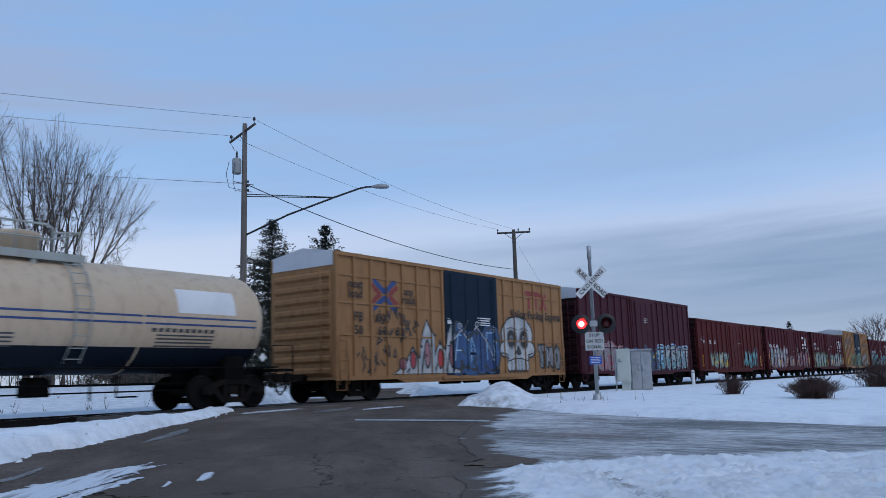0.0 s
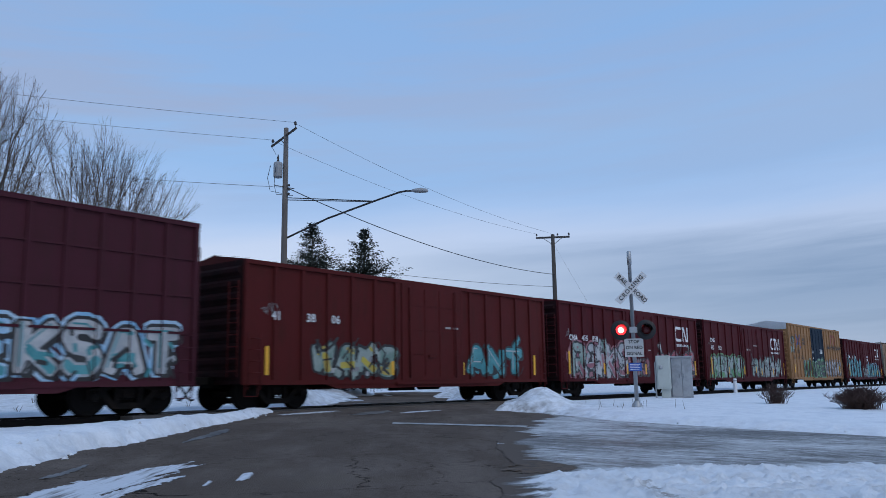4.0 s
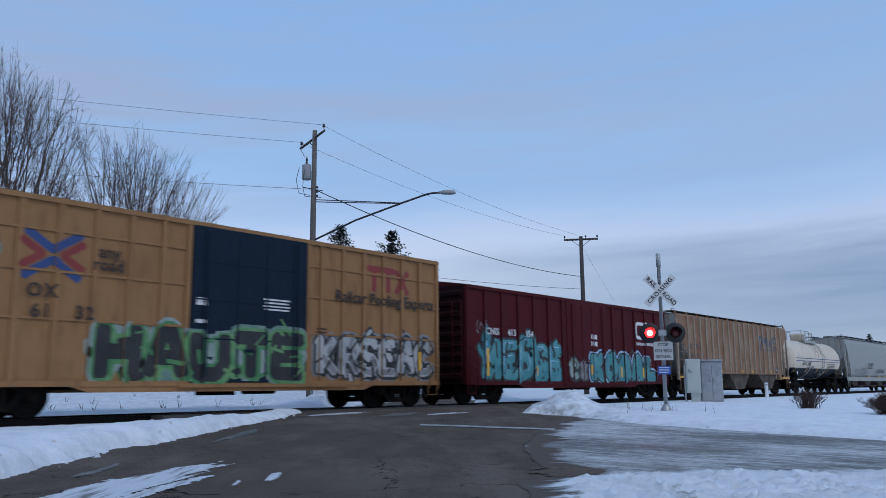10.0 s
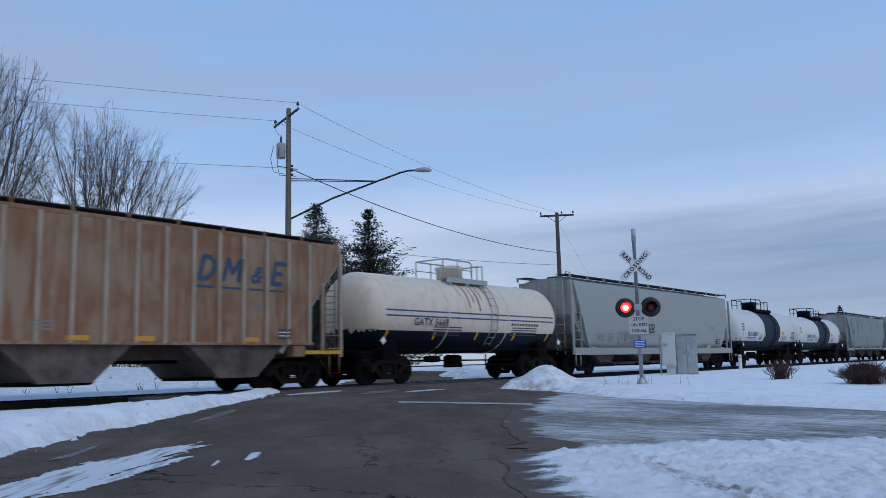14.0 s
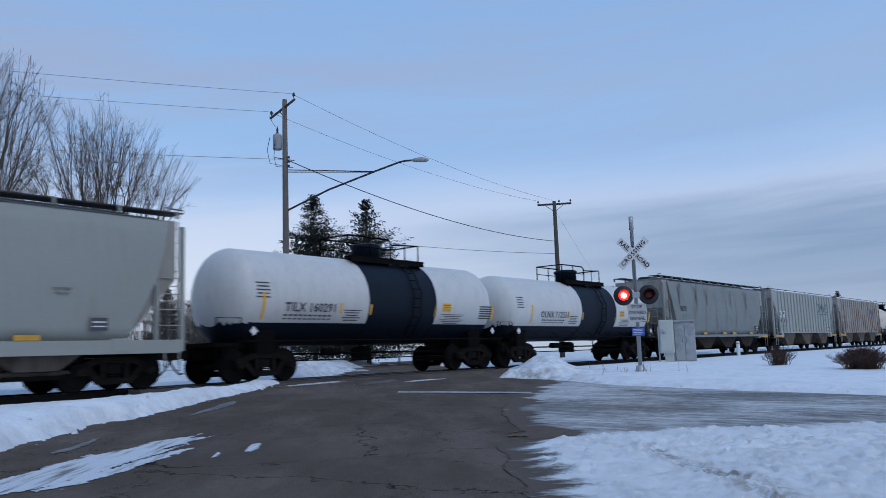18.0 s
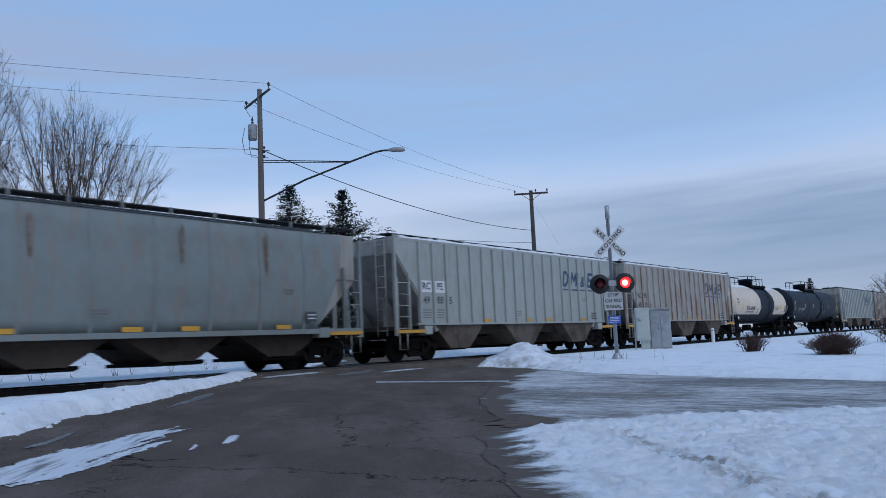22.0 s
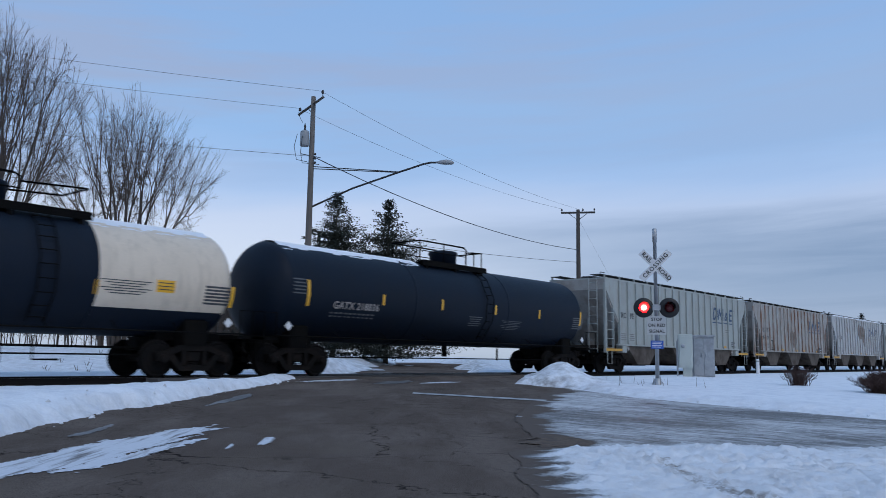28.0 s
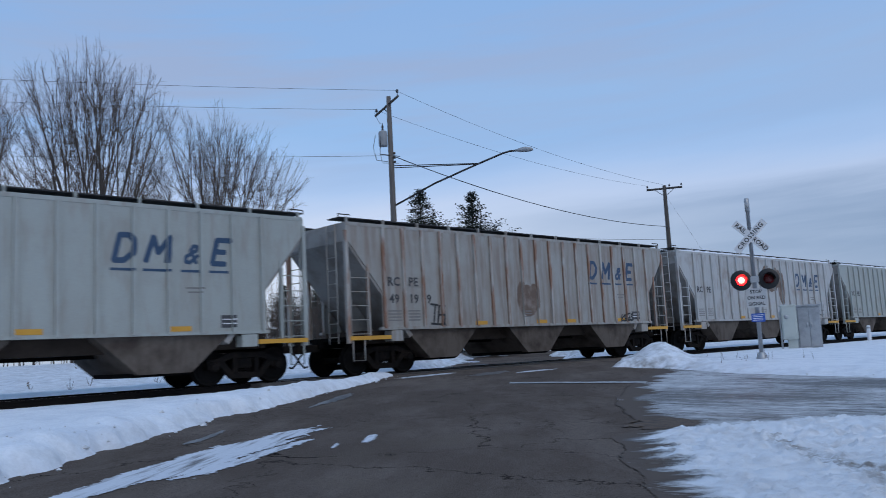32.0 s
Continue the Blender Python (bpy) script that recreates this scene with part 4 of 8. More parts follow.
for k in range(4):
    part("notice_bar", Shape().box(-0.15, 0.15 - 0.03 * (k % 2), -0.088, -0.0855, 1.345 - k * 0.05, 1.362 - k * 0.05).mesh("notice_bar", M_WHITE), bs)
FAR_MAST = (22.7, 26.6, 0.67)
crossing_signal(pose(*FAR_MAST, 0, 0, math.degrees(ROAD_A) - 90 + 6), "second crossing signal beyond the track with flashing red lamps", False)

# relay cabinet and junction box
M_CAB = mat("silver_cabinet_paint", (0.35, 0.365, 0.38), 0.45, 0.2, col2=(0.20, 0.21, 0.22), amount=0.6, scale=3)
cab = thing("relay_cabinet", "silver metal relay cabinet with double doors beside the track", "relay cabinet", m=pose(34.02, 14.13, 0.56, 0, 0, -60))
part("body", Shape().box(-0.44, 0.44, -0.35, 0.35, 0.0, 1.72, c=0.02).mesh("body", M_CAB), cab)
part("cap", Shape().box(-0.48, 0.48, -0.40, 0.40, 1.72, 1.79, c=0.02).mesh("cap", M_CAB), cab)
for s in (-1, 1):
    dr_ = part("door", Shape().box(min(0.01 * s, 0.41 * s), max(0.01 * s, 0.41 * s), -0.372, -0.35, 0.10, 1.66, c=0.01).mesh("door", M_CAB), cab)
    part("handle", Shape().tube([(0.08 * s, -0.40, 0.85), (0.08 * s, -0.40, 1.05)], 0.018, 6).mesh("handle", M_GALV), dr_)
part("plinth", Shape().box(-0.8, 1.7, -0.6, 0.6, -0.45, 0.0, c=0.03).mesh("plinth", mat("weathered_concrete", (0.26, 0.25, 0.24), 0.85)), cab, "concrete plinth")
jb = thing("junction_box", "grey metal junction box on a short post", "junction box", m=pose(32.75, 14.35, 0.56, 0, 0, -63))
M_JBOX = mat("pale_green_grey_box_paint", (0.47, 0.50, 0.46), 0.5, col2=(0.36, 0.38, 0.35), scale=3)
part("box", Shape().box(-0.29, 0.29, -0.20, 0.18, 0.42, 1.80, c=0.02).mesh("box", M_JBOX), jb)
part("door", Shape().box(-0.24, 0.24, -0.225, -0.20, 0.50, 1.72, c=0.01).mesh("door", M_JBOX), jb)
part("meter", Shape().lathe([(-0.02, 0.02), (-0.02, 0.085), (0.06, 0.09)], 14, "y", off=(-0.10, -0.245, 1.32)).mesh("meter", M_GALV), jb)
part("post", Shape().box(-0.10, 0.26, -0.10, 0.14, -0.4, 0.42).mesh("post", M_JBOX), jb)
part("conduit", Shape().tube([(-0.33, -0.12, -0.3), (-0.33, -0.12, 1.5), (-0.2, -0.12, 1.7)], 0.035, 7).mesh("conduit", M_GALV), jb)
mk_ = thing("marker_post", "short white marker post standing in the snow", "marker post", m=pose(45.6, 15.85, 0.55))
part("post", Shape().lathe([(-0.3, 0.10), (0.0, 0.10), (0.82, 0.095), (0.86, 0.06)], 12, "z").mesh("post", mat("white_marker_paint", (0.74, 0.75, 0.77), 0.5)), mk_)
part("cap", Shape().lathe([(0.70, 0.10), (0.78, 0.10)], 12, "z").mesh("cap", M_GALV), mk_)

# ------------------------------------------------------------------ utility poles, street lamp, wires
M_POLE = mat("weathered_grey_timber_pole", (0.155, 0.135, 0.12), 0.85, col2=(0.09, 0.075, 0.065), streak=(0.06, 0.05, 0.045), streak_amt=0.6, streak_z=0.1, bump=0.5, bump_scale=25)
M_ARM = mat("dark_timber_arm", (0.07, 0.06, 0.052), 0.85)
M_WIRE = mat("black_cable", (0.03, 0.03, 0.032), 0.6)
M_INSUL = mat("dark_glazed_insulator", (0.03, 0.022, 0.02), 0.3)
M_LAMPHEAD = mat("grey_luminaire_casting", (0.33, 0.34, 0.35), 0.5, 0.2)
P1, P2 = Vector((23.95, 28.20, 0.0)), Vector((51.6, 30.6, 0.0))
TOP1, TOP2 = 13.15, 12.2


def insulator(parent, m):
    s = Shape().lathe([(0, 0.015), (0.10, 0.015), (0.10, 0.05), (0.14, 0.075), (0.17, 0.05), (0.20, 0.07), (0.24, 0.045), (0.27, 0.02)], 10, "z")
    return part("insulator", s.mesh("insulator", M_INSUL), parent, m=m)


pole1 = thing("utility_pole", "grey wooden utility pole with transformer and street lamp arm", "utility pole", m=pose(P1.x, P1.y, 0))
part("pole", Shape().tube([(0, 0, -0.5), (0, 0, 4), (0.02, 0, 9), (0.03, 0, TOP1)], [0.165, 0.15, 0.13, 0.105], 14).mesh("pole", M_POLE), pole1)
A1, B1 = Vector((0.42, 1.62, 12.72)), Vector((-0.42, -1.05, 12.84))
part("crossarm", Shape().tube([A1 + Vector((0.12, 0, 0)), B1 + Vector((0.12, 0, 0))], 0.075, 4, smooth=False).mesh("crossarm", M_ARM), pole1, "timber crossarm")
part("brace", Shape().tube([(0.14, 0.5, 12.72), (0.14, 0.05, 12.3)], 0.022, 5).mesh("brace", M_ARM), pole1)
for q in (A1, B1):
    insulator(pole1, pose(q.x + 0.12, q.y * 0.96, q.z + 0.07))
tr = part("transformer", Shape().lathe([(10.78, 0.05), (10.78, 0.19), (10.83, 0.205), (11.42, 0.205), (11.47, 0.19), (11.53, 0.08)], 20, "z", off=(-0.25, 0.20, 0)).mesh("transformer", mat("grey_transformer_paint", (0.30, 0.31, 0.32), 0.45)), pole1, "grey cylindrical transformer")
part("bushing", Shape().lathe([(11.67, 0.04), (11.77, 0.06), (11.82, 0.03), (11.87, 0.06), (11.97, 0.03), (12.05, 0.015)], 8, "z", off=(-0.25, 0.20, -0.18)).mesh("bushing", M_INSUL), tr)
for pts_, r_ in ((((-0.6, 0.3, 11.3), (-0.72, 0.35, 10.7), (-0.6, 0.3, 10.1), (-0.1, 0.1, 10.05)), 0.014), (((-0.47, 0.1, 11.2), (-0.54, 0.1, 10.4), (-0.42, 0.1, 9.95), (0.4, -0.1, 10.0)), 0.014), (((-0.33, 0.25, 11.85), (-0.3, 0.6, 12.3), (0.3, 1.4, 12.75)), 0.011)):
    part("drop_wire", Shape().tube(pts_, r_, 5).mesh("drop_wire", M_WIRE), tr)
rk = Shape()
for z in (10.0, 10.2, 10.4):
    rk.lathe([(z - 0.05, 0.04), (z, 0.055), (z + 0.05, 0.04)], 8, "z", off=(0.05, -0.22, 0))
rk.tube([(-0.5, 0.1, 10.35), (0.4, -0.2, 10.3)], 0.02, 5)
part("wire_rack", rk.mesh("wire_rack", M_INSUL), pole1)
# lamp arm reaching over the road
LD = Vector((NX, NY, 0))


def on_arm(d, z):
    return (LD.x * d, LD.y * d, z)


la = part("lamp_arm", Shape().tube([on_arm(0.12, 7.98), on_arm(1.97, 8.86), on_arm(4.03, 9.62), on_arm(5.2, 10.03), on_arm(5.5, 10.09), on_arm(5.9, 10.10)], 0.045, 8).tube([on_arm(0.12, 9.74), on_arm(4.0, 9.61)], 0.022, 6).tube([on_arm(0.12, 9.84), on_arm(4.0, 9.64)], 0.022, 6).mesh("lamp_arm", M_WALK), pole1, "dark tubular lamp arm with stay rods")
lh = Shape()
lh.tube([on_arm(5.75, 10.10), on_arm(5.95, 10.11), on_arm(6.2, 10.12), on_arm(6.45, 10.10), on_arm(6.55, 10.08)], [0.045, 0.10, 0.125, 0.10, 0.04], 12)
part("lamp_head", lh.mesh("lamp_head", M_LAMPHEAD), la, "grey unlit cobra-head luminaire")
pole2 = thing("utility_pole", "wooden utility pole with a level crossarm beyond the road", "utility pole", m=pose(P2.x, P2.y, 0))
part("pole", Shape().tube([(0, 0, -0.5), (0, 0, 6), (0, 0, TOP2)], [0.20, 0.17, 0.13], 12).mesh("pole", M_ARM), pole2)
CD = Vector((-math.sin(radians(30.7)), math.cos(radians(30.7)), 0))
part("crossarm", Shape().tube([CD * -1.24 + Vector((0, 0, 11.98)), CD * 1.24 + Vector((0, 0, 11.98))], 0.075, 4, smooth=False).mesh("crossarm", M_ARM), pole2, "timber crossarm")
part("brace", Shape().tube([CD * -0.65 + Vector((0, 0, 11.9)), (0, 0, 11.4)], 0.02, 5).tube([CD * 0.65 + Vector((0, 0, 11.9)), (0, 0, 11.4)], 0.02, 5).mesh("brace", M_ARM), pole2)
for q in (-1.18, -0.35, 1.18):
    insulator(pole2, pose(CD.x * q, CD.y * q, 12.02))
part("guy_wire", Shape().tube([(0.1, -0.1, 11.3), (3.4, -2.6, 4.2), (6.0, -4.6, 0.3)], 0.005, 5).mesh("guy_wire", M_WIRE), pole2)


def wire(a, b, sag, r=0.0075, label="thin black overhead wire"):
    a, b = Vector(a), Vector(b)
    pts = [a.lerp(b, k / 24) - Vector((0, 0, sag * 4 * (k / 24) * (1 - k / 24))) for k in range(25)]
    return tagged(part("overhead_wire", Shape().tube(pts, r, 5).mesh("overhead_wire", M_WIRE)), label, "overhead wire", "overhead wires")


wa, wb = (P1.x + A1.x, P1.y + A1.y * 0.96, 13.0), (P1.x + B1.x, P1.y + B1.y * 0.96, 13.1)
e1, e2 = (P2.x + CD.x * 1.18, P2.y + CD.y * 1.18, 12.28), (P2.x - CD.x * 1.18, P2.y - CD.y * 1.18, 12.28)
e2 = (P2.x + CD.x * 0.1, P2.y + CD.y * 0.1, 12.28)
wire(wa, e1, 0.5)
wire(wb, e2, 0.5)
wire((P1.x, P1.y - 0.2, 10.26), (P2.x, P2.y - 0.1, 9.2), 0.70, 0.022, "thick black overhead service cable")
wire((P2.x, P2.y, 8.3), (40.25, 38.9, 9.2), 0.15, 0.014)
wire(wa, (-21.4, 49.8, 13.0), 0.6)
wire(wb, (-22.2, 47.1, 13.0), 0.6)
wire((P1.x, P1.y + 0.1, 10.35), (-21.7, 48.3, 10.3), 0.6, 0.009)

# ------------------------------------------------------------------ trees and bushes
M_BARK = mat("grey_brown_bark", (0.075, 0.060, 0.050), 0.9, col2=(0.06, 0.046, 0.038), bump=0.5, bump_scale=14)
M_TWIG = mat("bare_twigs", (0.088, 0.066, 0.054), 0.9, bump=0)
M_NEEDLE = mat("dark_conifer_needles", (0.015, 0.021, 0.015), 0.8, col2=(0.026, 0.030, 0.020), amount=0.8, scale=0.6, bump=0)
M_BUSHTWIG = mat("reddish_brown_shrub_twigs", (0.075, 0.040, 0.032), 0.9, bump=0)


def bare_tree(x, y, h, stems, width, seed, label, rich=1.0, base_z=0.3, low=0.22, thick=1.0, root=1.0, fork=0.36):
    """Slender stems fan out from a clump; each forks again and again towards the tips of its own lobe of the crown."""
    r = random.Random(seed)
    t = thing("bare_tree", label, "tree", "bare trees behind the track", m=pose(x, y, base_z - 0.2))
    crown = Shape()
    unit = (h / 16) ** 0.5

    def bough(p, d, tips, stem):
        """From p, heading d, up to the fork that parts these tips."""
        n = len(tips)
        c = sum(tips, Vector()) / n
        way = c - p
        share = 0.94 if n == 1 else r.uniform(0.24, 0.38)
        goal = p + way * share + Vector((r.gauss(0, 1), r.gauss(0, 1), r.gauss(0, 0.7))) * way.length * 0.012
        ln = (goal - p).length
        if ln < 0.02:
            return
        knees = 4 if n > 12 else 3 if n > 1 else 2
        pts = []
        for k in range(knees + 1):
            f = k / knees
            q = p.lerp(goal, f) + d * (ln * 0.22 * f * (1 - f))
            pts.append(q + Vector((r.gauss(0, 1), r.gauss(0, 1), r.gauss(0, 1))) * (0.007 * ln if 0 < k < knees else 0))
        e = (pts[-1] - pts[-2]).normalized()
        ra, rb = 0.0070 * n ** 0.53, 0.0070 * max(0.4, n * 0.80) ** 0.53
        bar = [thick * unit * (ra + (rb - ra) * k / knees) for k in range(knees + 1)]
        (stem if n > 22 else crown).tube(pts, bar, 6 if n > 22 else 4 if n > 5 else 3, caps=False)
        if n <= 7:
            for k in range(int(r.uniform(4.0, 7.5) * rich)):
                f = r.uniform(0.15, 1.0)
                i = min(knees - 1, int(f * knees))
                q = pts[i].lerp(pts[i + 1], f * knees - i)
                w = (e + Vector((r.gauss(0, 1), r.gauss(0, 1), r.gauss(0.1, 0.8))) * 0.62).normalized()
                tw = r.uniform(0.18, 0.55) * unit
                crown.tube([q, q + w * tw * 0.5, q + w * tw + Vector((0, 0, 0.05 * tw))], [0.0052 * thick, 0.0042 * thick, 0.0025 * thick], 3, caps=False)
        if n == 1:
            return
        # part the tips across a chance line through their middle
        ways = [(q - goal).normalized() for q in tips]
        mid = sum(ways, Vector()) / n
        lines = [Vector((r.gauss(0, 1), r.gauss(0, 1), r.gauss(0, 0.8))).normalized() for k in range(5)]
        a = max(lines, key=lambda v: sum((q - mid).dot(v) ** 2 for q in ways))
        tips = sorted(tips, key=lambda q: (q - goal).normalized().dot(a))
        cut = min(n - 1, max(1, int(n * r.uniform(0.28, 0.72))))
        bough(goal, e, tips[:cut], stem)
        bough(goal, e, tips[cut:], stem)

    lobe = 0.60 * width / stems ** 0.5
    for k in range(stems):
        a = 2 * math.pi * (k * 0.618 + 0.08 * r.random())
        f = math.sqrt((k + 0.35) / stems)
        away = Vector((math.cos(a), math.sin(a), 0))
        foot = away * root * f * r.uniform(0.6, 1.1)
        knee = away * root * 1.25 * f + Vector((r.gauss(0, 0.12), r.gauss(0, 0.12), h * fork * r.uniform(0.8, 1.1)))
        top = away * (width * 0.5 - 0.4 * lobe) * f * r.uniform(0.90, 1.06) + Vector((0, 0, h * (1 - 0.27 * f ** 2.4) * r.uniform(0.94, 1.0)))
        tips = []
        for b in range(int(62 * rich * r.uniform(0.75, 1.2))):
            up = 1 - (1 - low) * r.random() ** 1.6
            g = math.sqrt(r.random())
            c = r.uniform(0, 6.283)
            out = lobe * g * (0.55 + 0.45 * (up - low) / (1 - low))
            q = knee.lerp(top, up * (1 - 0.13 * g * g))
            q = q + Vector((math.cos(c) * out, math.sin(c) * out, 0)) + (away + Vector((0, 0, 0.3))) * (1.5 * lobe * f * (1 - up) * r.random())
            tips.append(q)
        stem = Shape()
        butt = 0.0070 * thick * unit * len(tips) ** 0.53
        stem.tube([foot, foot.lerp(knee, 0.5) + Vector((r.gauss(0, 0.05), r.gauss(0, 0.05), 0)), knee], [butt * 1.35, butt * 1.15, butt], 6, caps=False)
        bough(knee, (knee - foot).normalized(), tips, stem)
        part("stem", stem.mesh("stem", M_BARK), t)
    part("crown", crown.mesh("crown", M_TWIG), t, "fine bare branches and twigs")
    return t


def polar(az, d):
    return d * math.cos(radians(az)), d * math.sin(radians(az))


bare_tree(*polar(61.75, 50), 17.6, 13, 11.2, 3, "bare spreading multi-stemmed tree in winter", 1.25, root=1.0)
bare_tree(*polar(69.6, 46), 19.5, 16, 11.4, 7, "tall bare multi-stemmed tree in winter", 1.2, root=1.1)
bare_tree(*polar(77.0, 47), 18.0, 9, 8.4, 11, "tall bare multi-stemmed tree in winter", 1.1, root=0.9)
bare_tree(*polar(84.5, 46), 18.0, 8, 8.4, 13, "tall bare multi-stemmed tree in winter", 0.9)
bare_tree(*polar(91.0, 46), 16.0, 7, 8.0, 15, "tall bare multi-stemmed tree in winter", 0.8)
for az, d, h, w, sd in ((50.6, 66, 9.0, 5.0, 29), (53.0, 62, 7.6, 6.0, 18), (55.4, 64, 8.6, 6.5, 19), (57.2, 58, 7.4, 6.0, 20), (58.8, 62, 9.3, 6.5, 21), (61.0, 60, 8.2, 6.5, 22), (63.5, 60, 9.6, 7.0, 23), (65.6, 57, 8.4, 6.5, 24), (67.5, 62, 9.8, 7.0, 25), (70.0, 58, 9.0, 7.0, 26), (72.5, 60, 10.2, 7.5, 27), (75.0, 57, 9.0, 7.0, 32), (77.5, 60, 10.0, 7.5, 28), (80.3, 58, 8.5, 7.0, 33), (83.0, 60, 9.0, 7.0, 30), (87.0, 58, 8.5, 7.0, 34)):
    bare_tree(*polar(az, d), h * 0.88, 12, w, sd, "low dense bare thicket behind the track", 0.62, 0.3, 0.15, 1.0, 2.0, 0.10)
bare_tree(*polar(8.2, 190), 13.0, 9, 14, 31, "distant bare spreading tree", 0.7, 0.3, 0.25, 2.6)
bare_tree(*polar(5.6, 200), 11.0, 9, 12, 37, "distant bare spreading tree", 0.7, 0.3, 0.25, 2.6)


def conifer(x, y, h, w, seed, label, base_z=0.3):
    r = random.Random(seed)
    t = thing("conifer", label, "conifer", "dark conifers behind the track", m=pose(x, y, base_z - 0.2))
    part("trunk", Shape().tube([(0, 0, 0), (0, 0, h * 0.6), (0, 0, h * 0.98)], [0.18, 0.1, 0.02], 7).mesh("trunk", M_BARK), t)
    s = Shape()
    z, whorl = h * 0.12, 0
    while z < h * 0.985:
        f = z / h
        full = w * 1.85 * (1 - f) ** 1.0 * (0.86 + 0.24 * math.sin(whorl * 1.9 + seed)) + 0.08
        count = 8 if f < 0.8 else 5
        for b in range(count):
            a = 2 * math.pi * (b + r.uniform(-0.3, 0.3)) / count + whorl * 0.9
            reach = full * r.choice((0.55, 0.8, 0.95, 1.0, 1.18))
            sag, up = reach * r.uniform(0.05, 0.20), reach * r.uniform(0.10, 0.30)
            m_ = max(3, int(reach * 7))
            for j in range(m_):
                q = ((j + r.random()) / m_) ** 0.8
                px, py, pz = reach * q * math.cos(a), reach * q * math.sin(a), z - sag * math.sin(q * 2.6) + up * q * q * 1.3
                spread = (0.10 + 0.22 * reach * q * (1.15 - q)) * 1.1
                for _ in range(11):
                    o = (px + r.gauss(0, spread), py + r.gauss(0, spread), pz + r.gauss(-0.02, 0.065))
                    e = a + r.gauss(0, 0.8)
                    ln, hw = r.uniform(0.09, 0.24), r.uniform(0.018, 0.042)
                    ez = r.uniform(-0.10, 0.09)
                    ex, ey = math.cos(e) * ln, math.sin(e) * ln
                    wx, wy, wz = -math.sin(e) * hw, math.cos(e) * hw, r.uniform(-1, 1) * hw * 1.5
                    s.face([o, (o[0] + ex * 0.5 + wx, o[1] + ey * 0.5 + wy, o[2] + ez * 0.5 + wz), (o[0] + ex, o[1] + ey, o[2] + ez), (o[0] + ex * 0.5 - wx, o[1] + ey * 0.5 - wy, o[2] + ez * 0.5 - wz)])
        z += r.uniform(0.20, 0.42) * (0.7 + 0.6 * (1 - f))
        whorl += 1
    part("crown", s.mesh("crown", M_NEEDLE), t, "dark needle-covered branches")
    return t


conifer(*polar(47.7, 56), 12.6, 3.8, 3, "dark green ragged conifer behind the track")
conifer(*polar(44.05, 56), 12.1, 3.6, 5, "dark green ragged conifer behind the track")
conifer(*polar(53.4, 72), 9.8, 3.0, 9, "smaller dark conifer behind the track")
conifer(*polar(55.2, 84), 9.4, 3.0, 10, "smaller dark conifer behind the track")
conifer(*polar(57.5, 88), 9.0, 3.0, 14, "smaller dark conifer behind the track")
conifer(*polar(13.0, 210), 12.6, 2.6, 12, "distant dark green conifer")


def bush(x, y, w, h, seed, dense):
    r = random.Random(seed)
    z = float(snow_height(np.array([x]), np.array([y]))[0]) - 0.02
    t = thing("bush", "leafless reddish-brown bush standing in the snow", "bush", "bushes beside the track", m=pose(x, y, z))
    s = Shape()
    for k in range(dense):
        a, lean = r.uniform(0, 2 * math.pi), r.uniform(0.1, 1.0)
        x0, y0 = r.gauss(0, w * 0.12), r.gauss(0, w * 0.12)
        tip = (x0 + math.cos(a) * w * 0.5 * lean, y0 + math.sin(a) * w * 0.5 * lean, h * r.uniform(0.55, 1.05) * (1.1 - 0.5 * lean))
        mid = (x0 + (tip[0] - x0) * 0.4 + r.gauss(0, 0.04), y0 + (tip[1] - y0) * 0.4 + r.gauss(0, 0.04), tip[2] * 0.6)
        s.tube([(x0, y0, -0.15), mid, tip], [0.012, 0.009, 0.004], 3, caps=False)
        for j in range(3):
            b = r.uniform(0, 2 * math.pi)
            e = r.uniform(0.3, 0.95)
            o = Vector(mid).lerp(Vector(tip), e)
            s.tube([o, o + Vector((math.cos(b) * 0.16, math.sin(b) * 0.16, 0.14))], [0.006, 0.003], 3, caps=False)
    part("crown", s.mesh("crown", M_BUSHTWIG), t)
    return t


bush(30.15, 9.07, 1.05, 0.68, 2, 130)
bush(28.1, 5.95, 1.5, 0.66, 3, 560)
bush(44.0, 6.3, 2.6, 1.3, 5, 380)
bush(47.0, 4.2, 2.2, 1.0, 6, 300)
weeds = Shape()
rw = random.Random(77)
for k in range(170):
    x, y = rw.uniform(-14, 30), 23.2 + 14 * rw.random() ** 1.8
    if math.sin(x * 1.7) + math.sin(x * 0.63 + y) < 0.1:
        continue
    if float(road_sd(np.array(x), np.array(y))) > -1.2:
        continue
    z = float(snow_height(np.array([x]), np.array([y]))[0])
    for j in range(4):
        a = rw.uniform(0, 6.28)
        hgt = rw.uniform(0.05, 0.40) * rw.uniform(0.4, 1.0)
        weeds.tube([(x, y, z - 0.05), (x + math.cos(a) * 0.1, y + math.sin(a) * 0.1, z + hgt)], [0.012, 0.004], 3, caps=False)
for k in range(25):
    a_, d_ = rw.uniform(0, 6.28), abs(rw.gauss(0, 0.7))
    x, y = MAST[0] + math.cos(a_) * d_, MAST[1] + math.sin(a_) * d_
    z = float(snow_height(np.array([x]), np.array([y]))[0])
    weeds.tube([(x, y, z - 0.03), (x + rw.gauss(0, 0.05), y + rw.gauss(0, 0.05), z + rw.uniform(0.08, 0.28))], [0.007, 0.003], 3, caps=False)
tagged(part("dry_weeds", weeds.mesh("dry_weeds", mat("dry_weed_stalks", (0.14, 0.10, 0.07), 0.9, bump=0))), "dry brown weed stalks poking out of the snow", "weeds", kind="stuff")


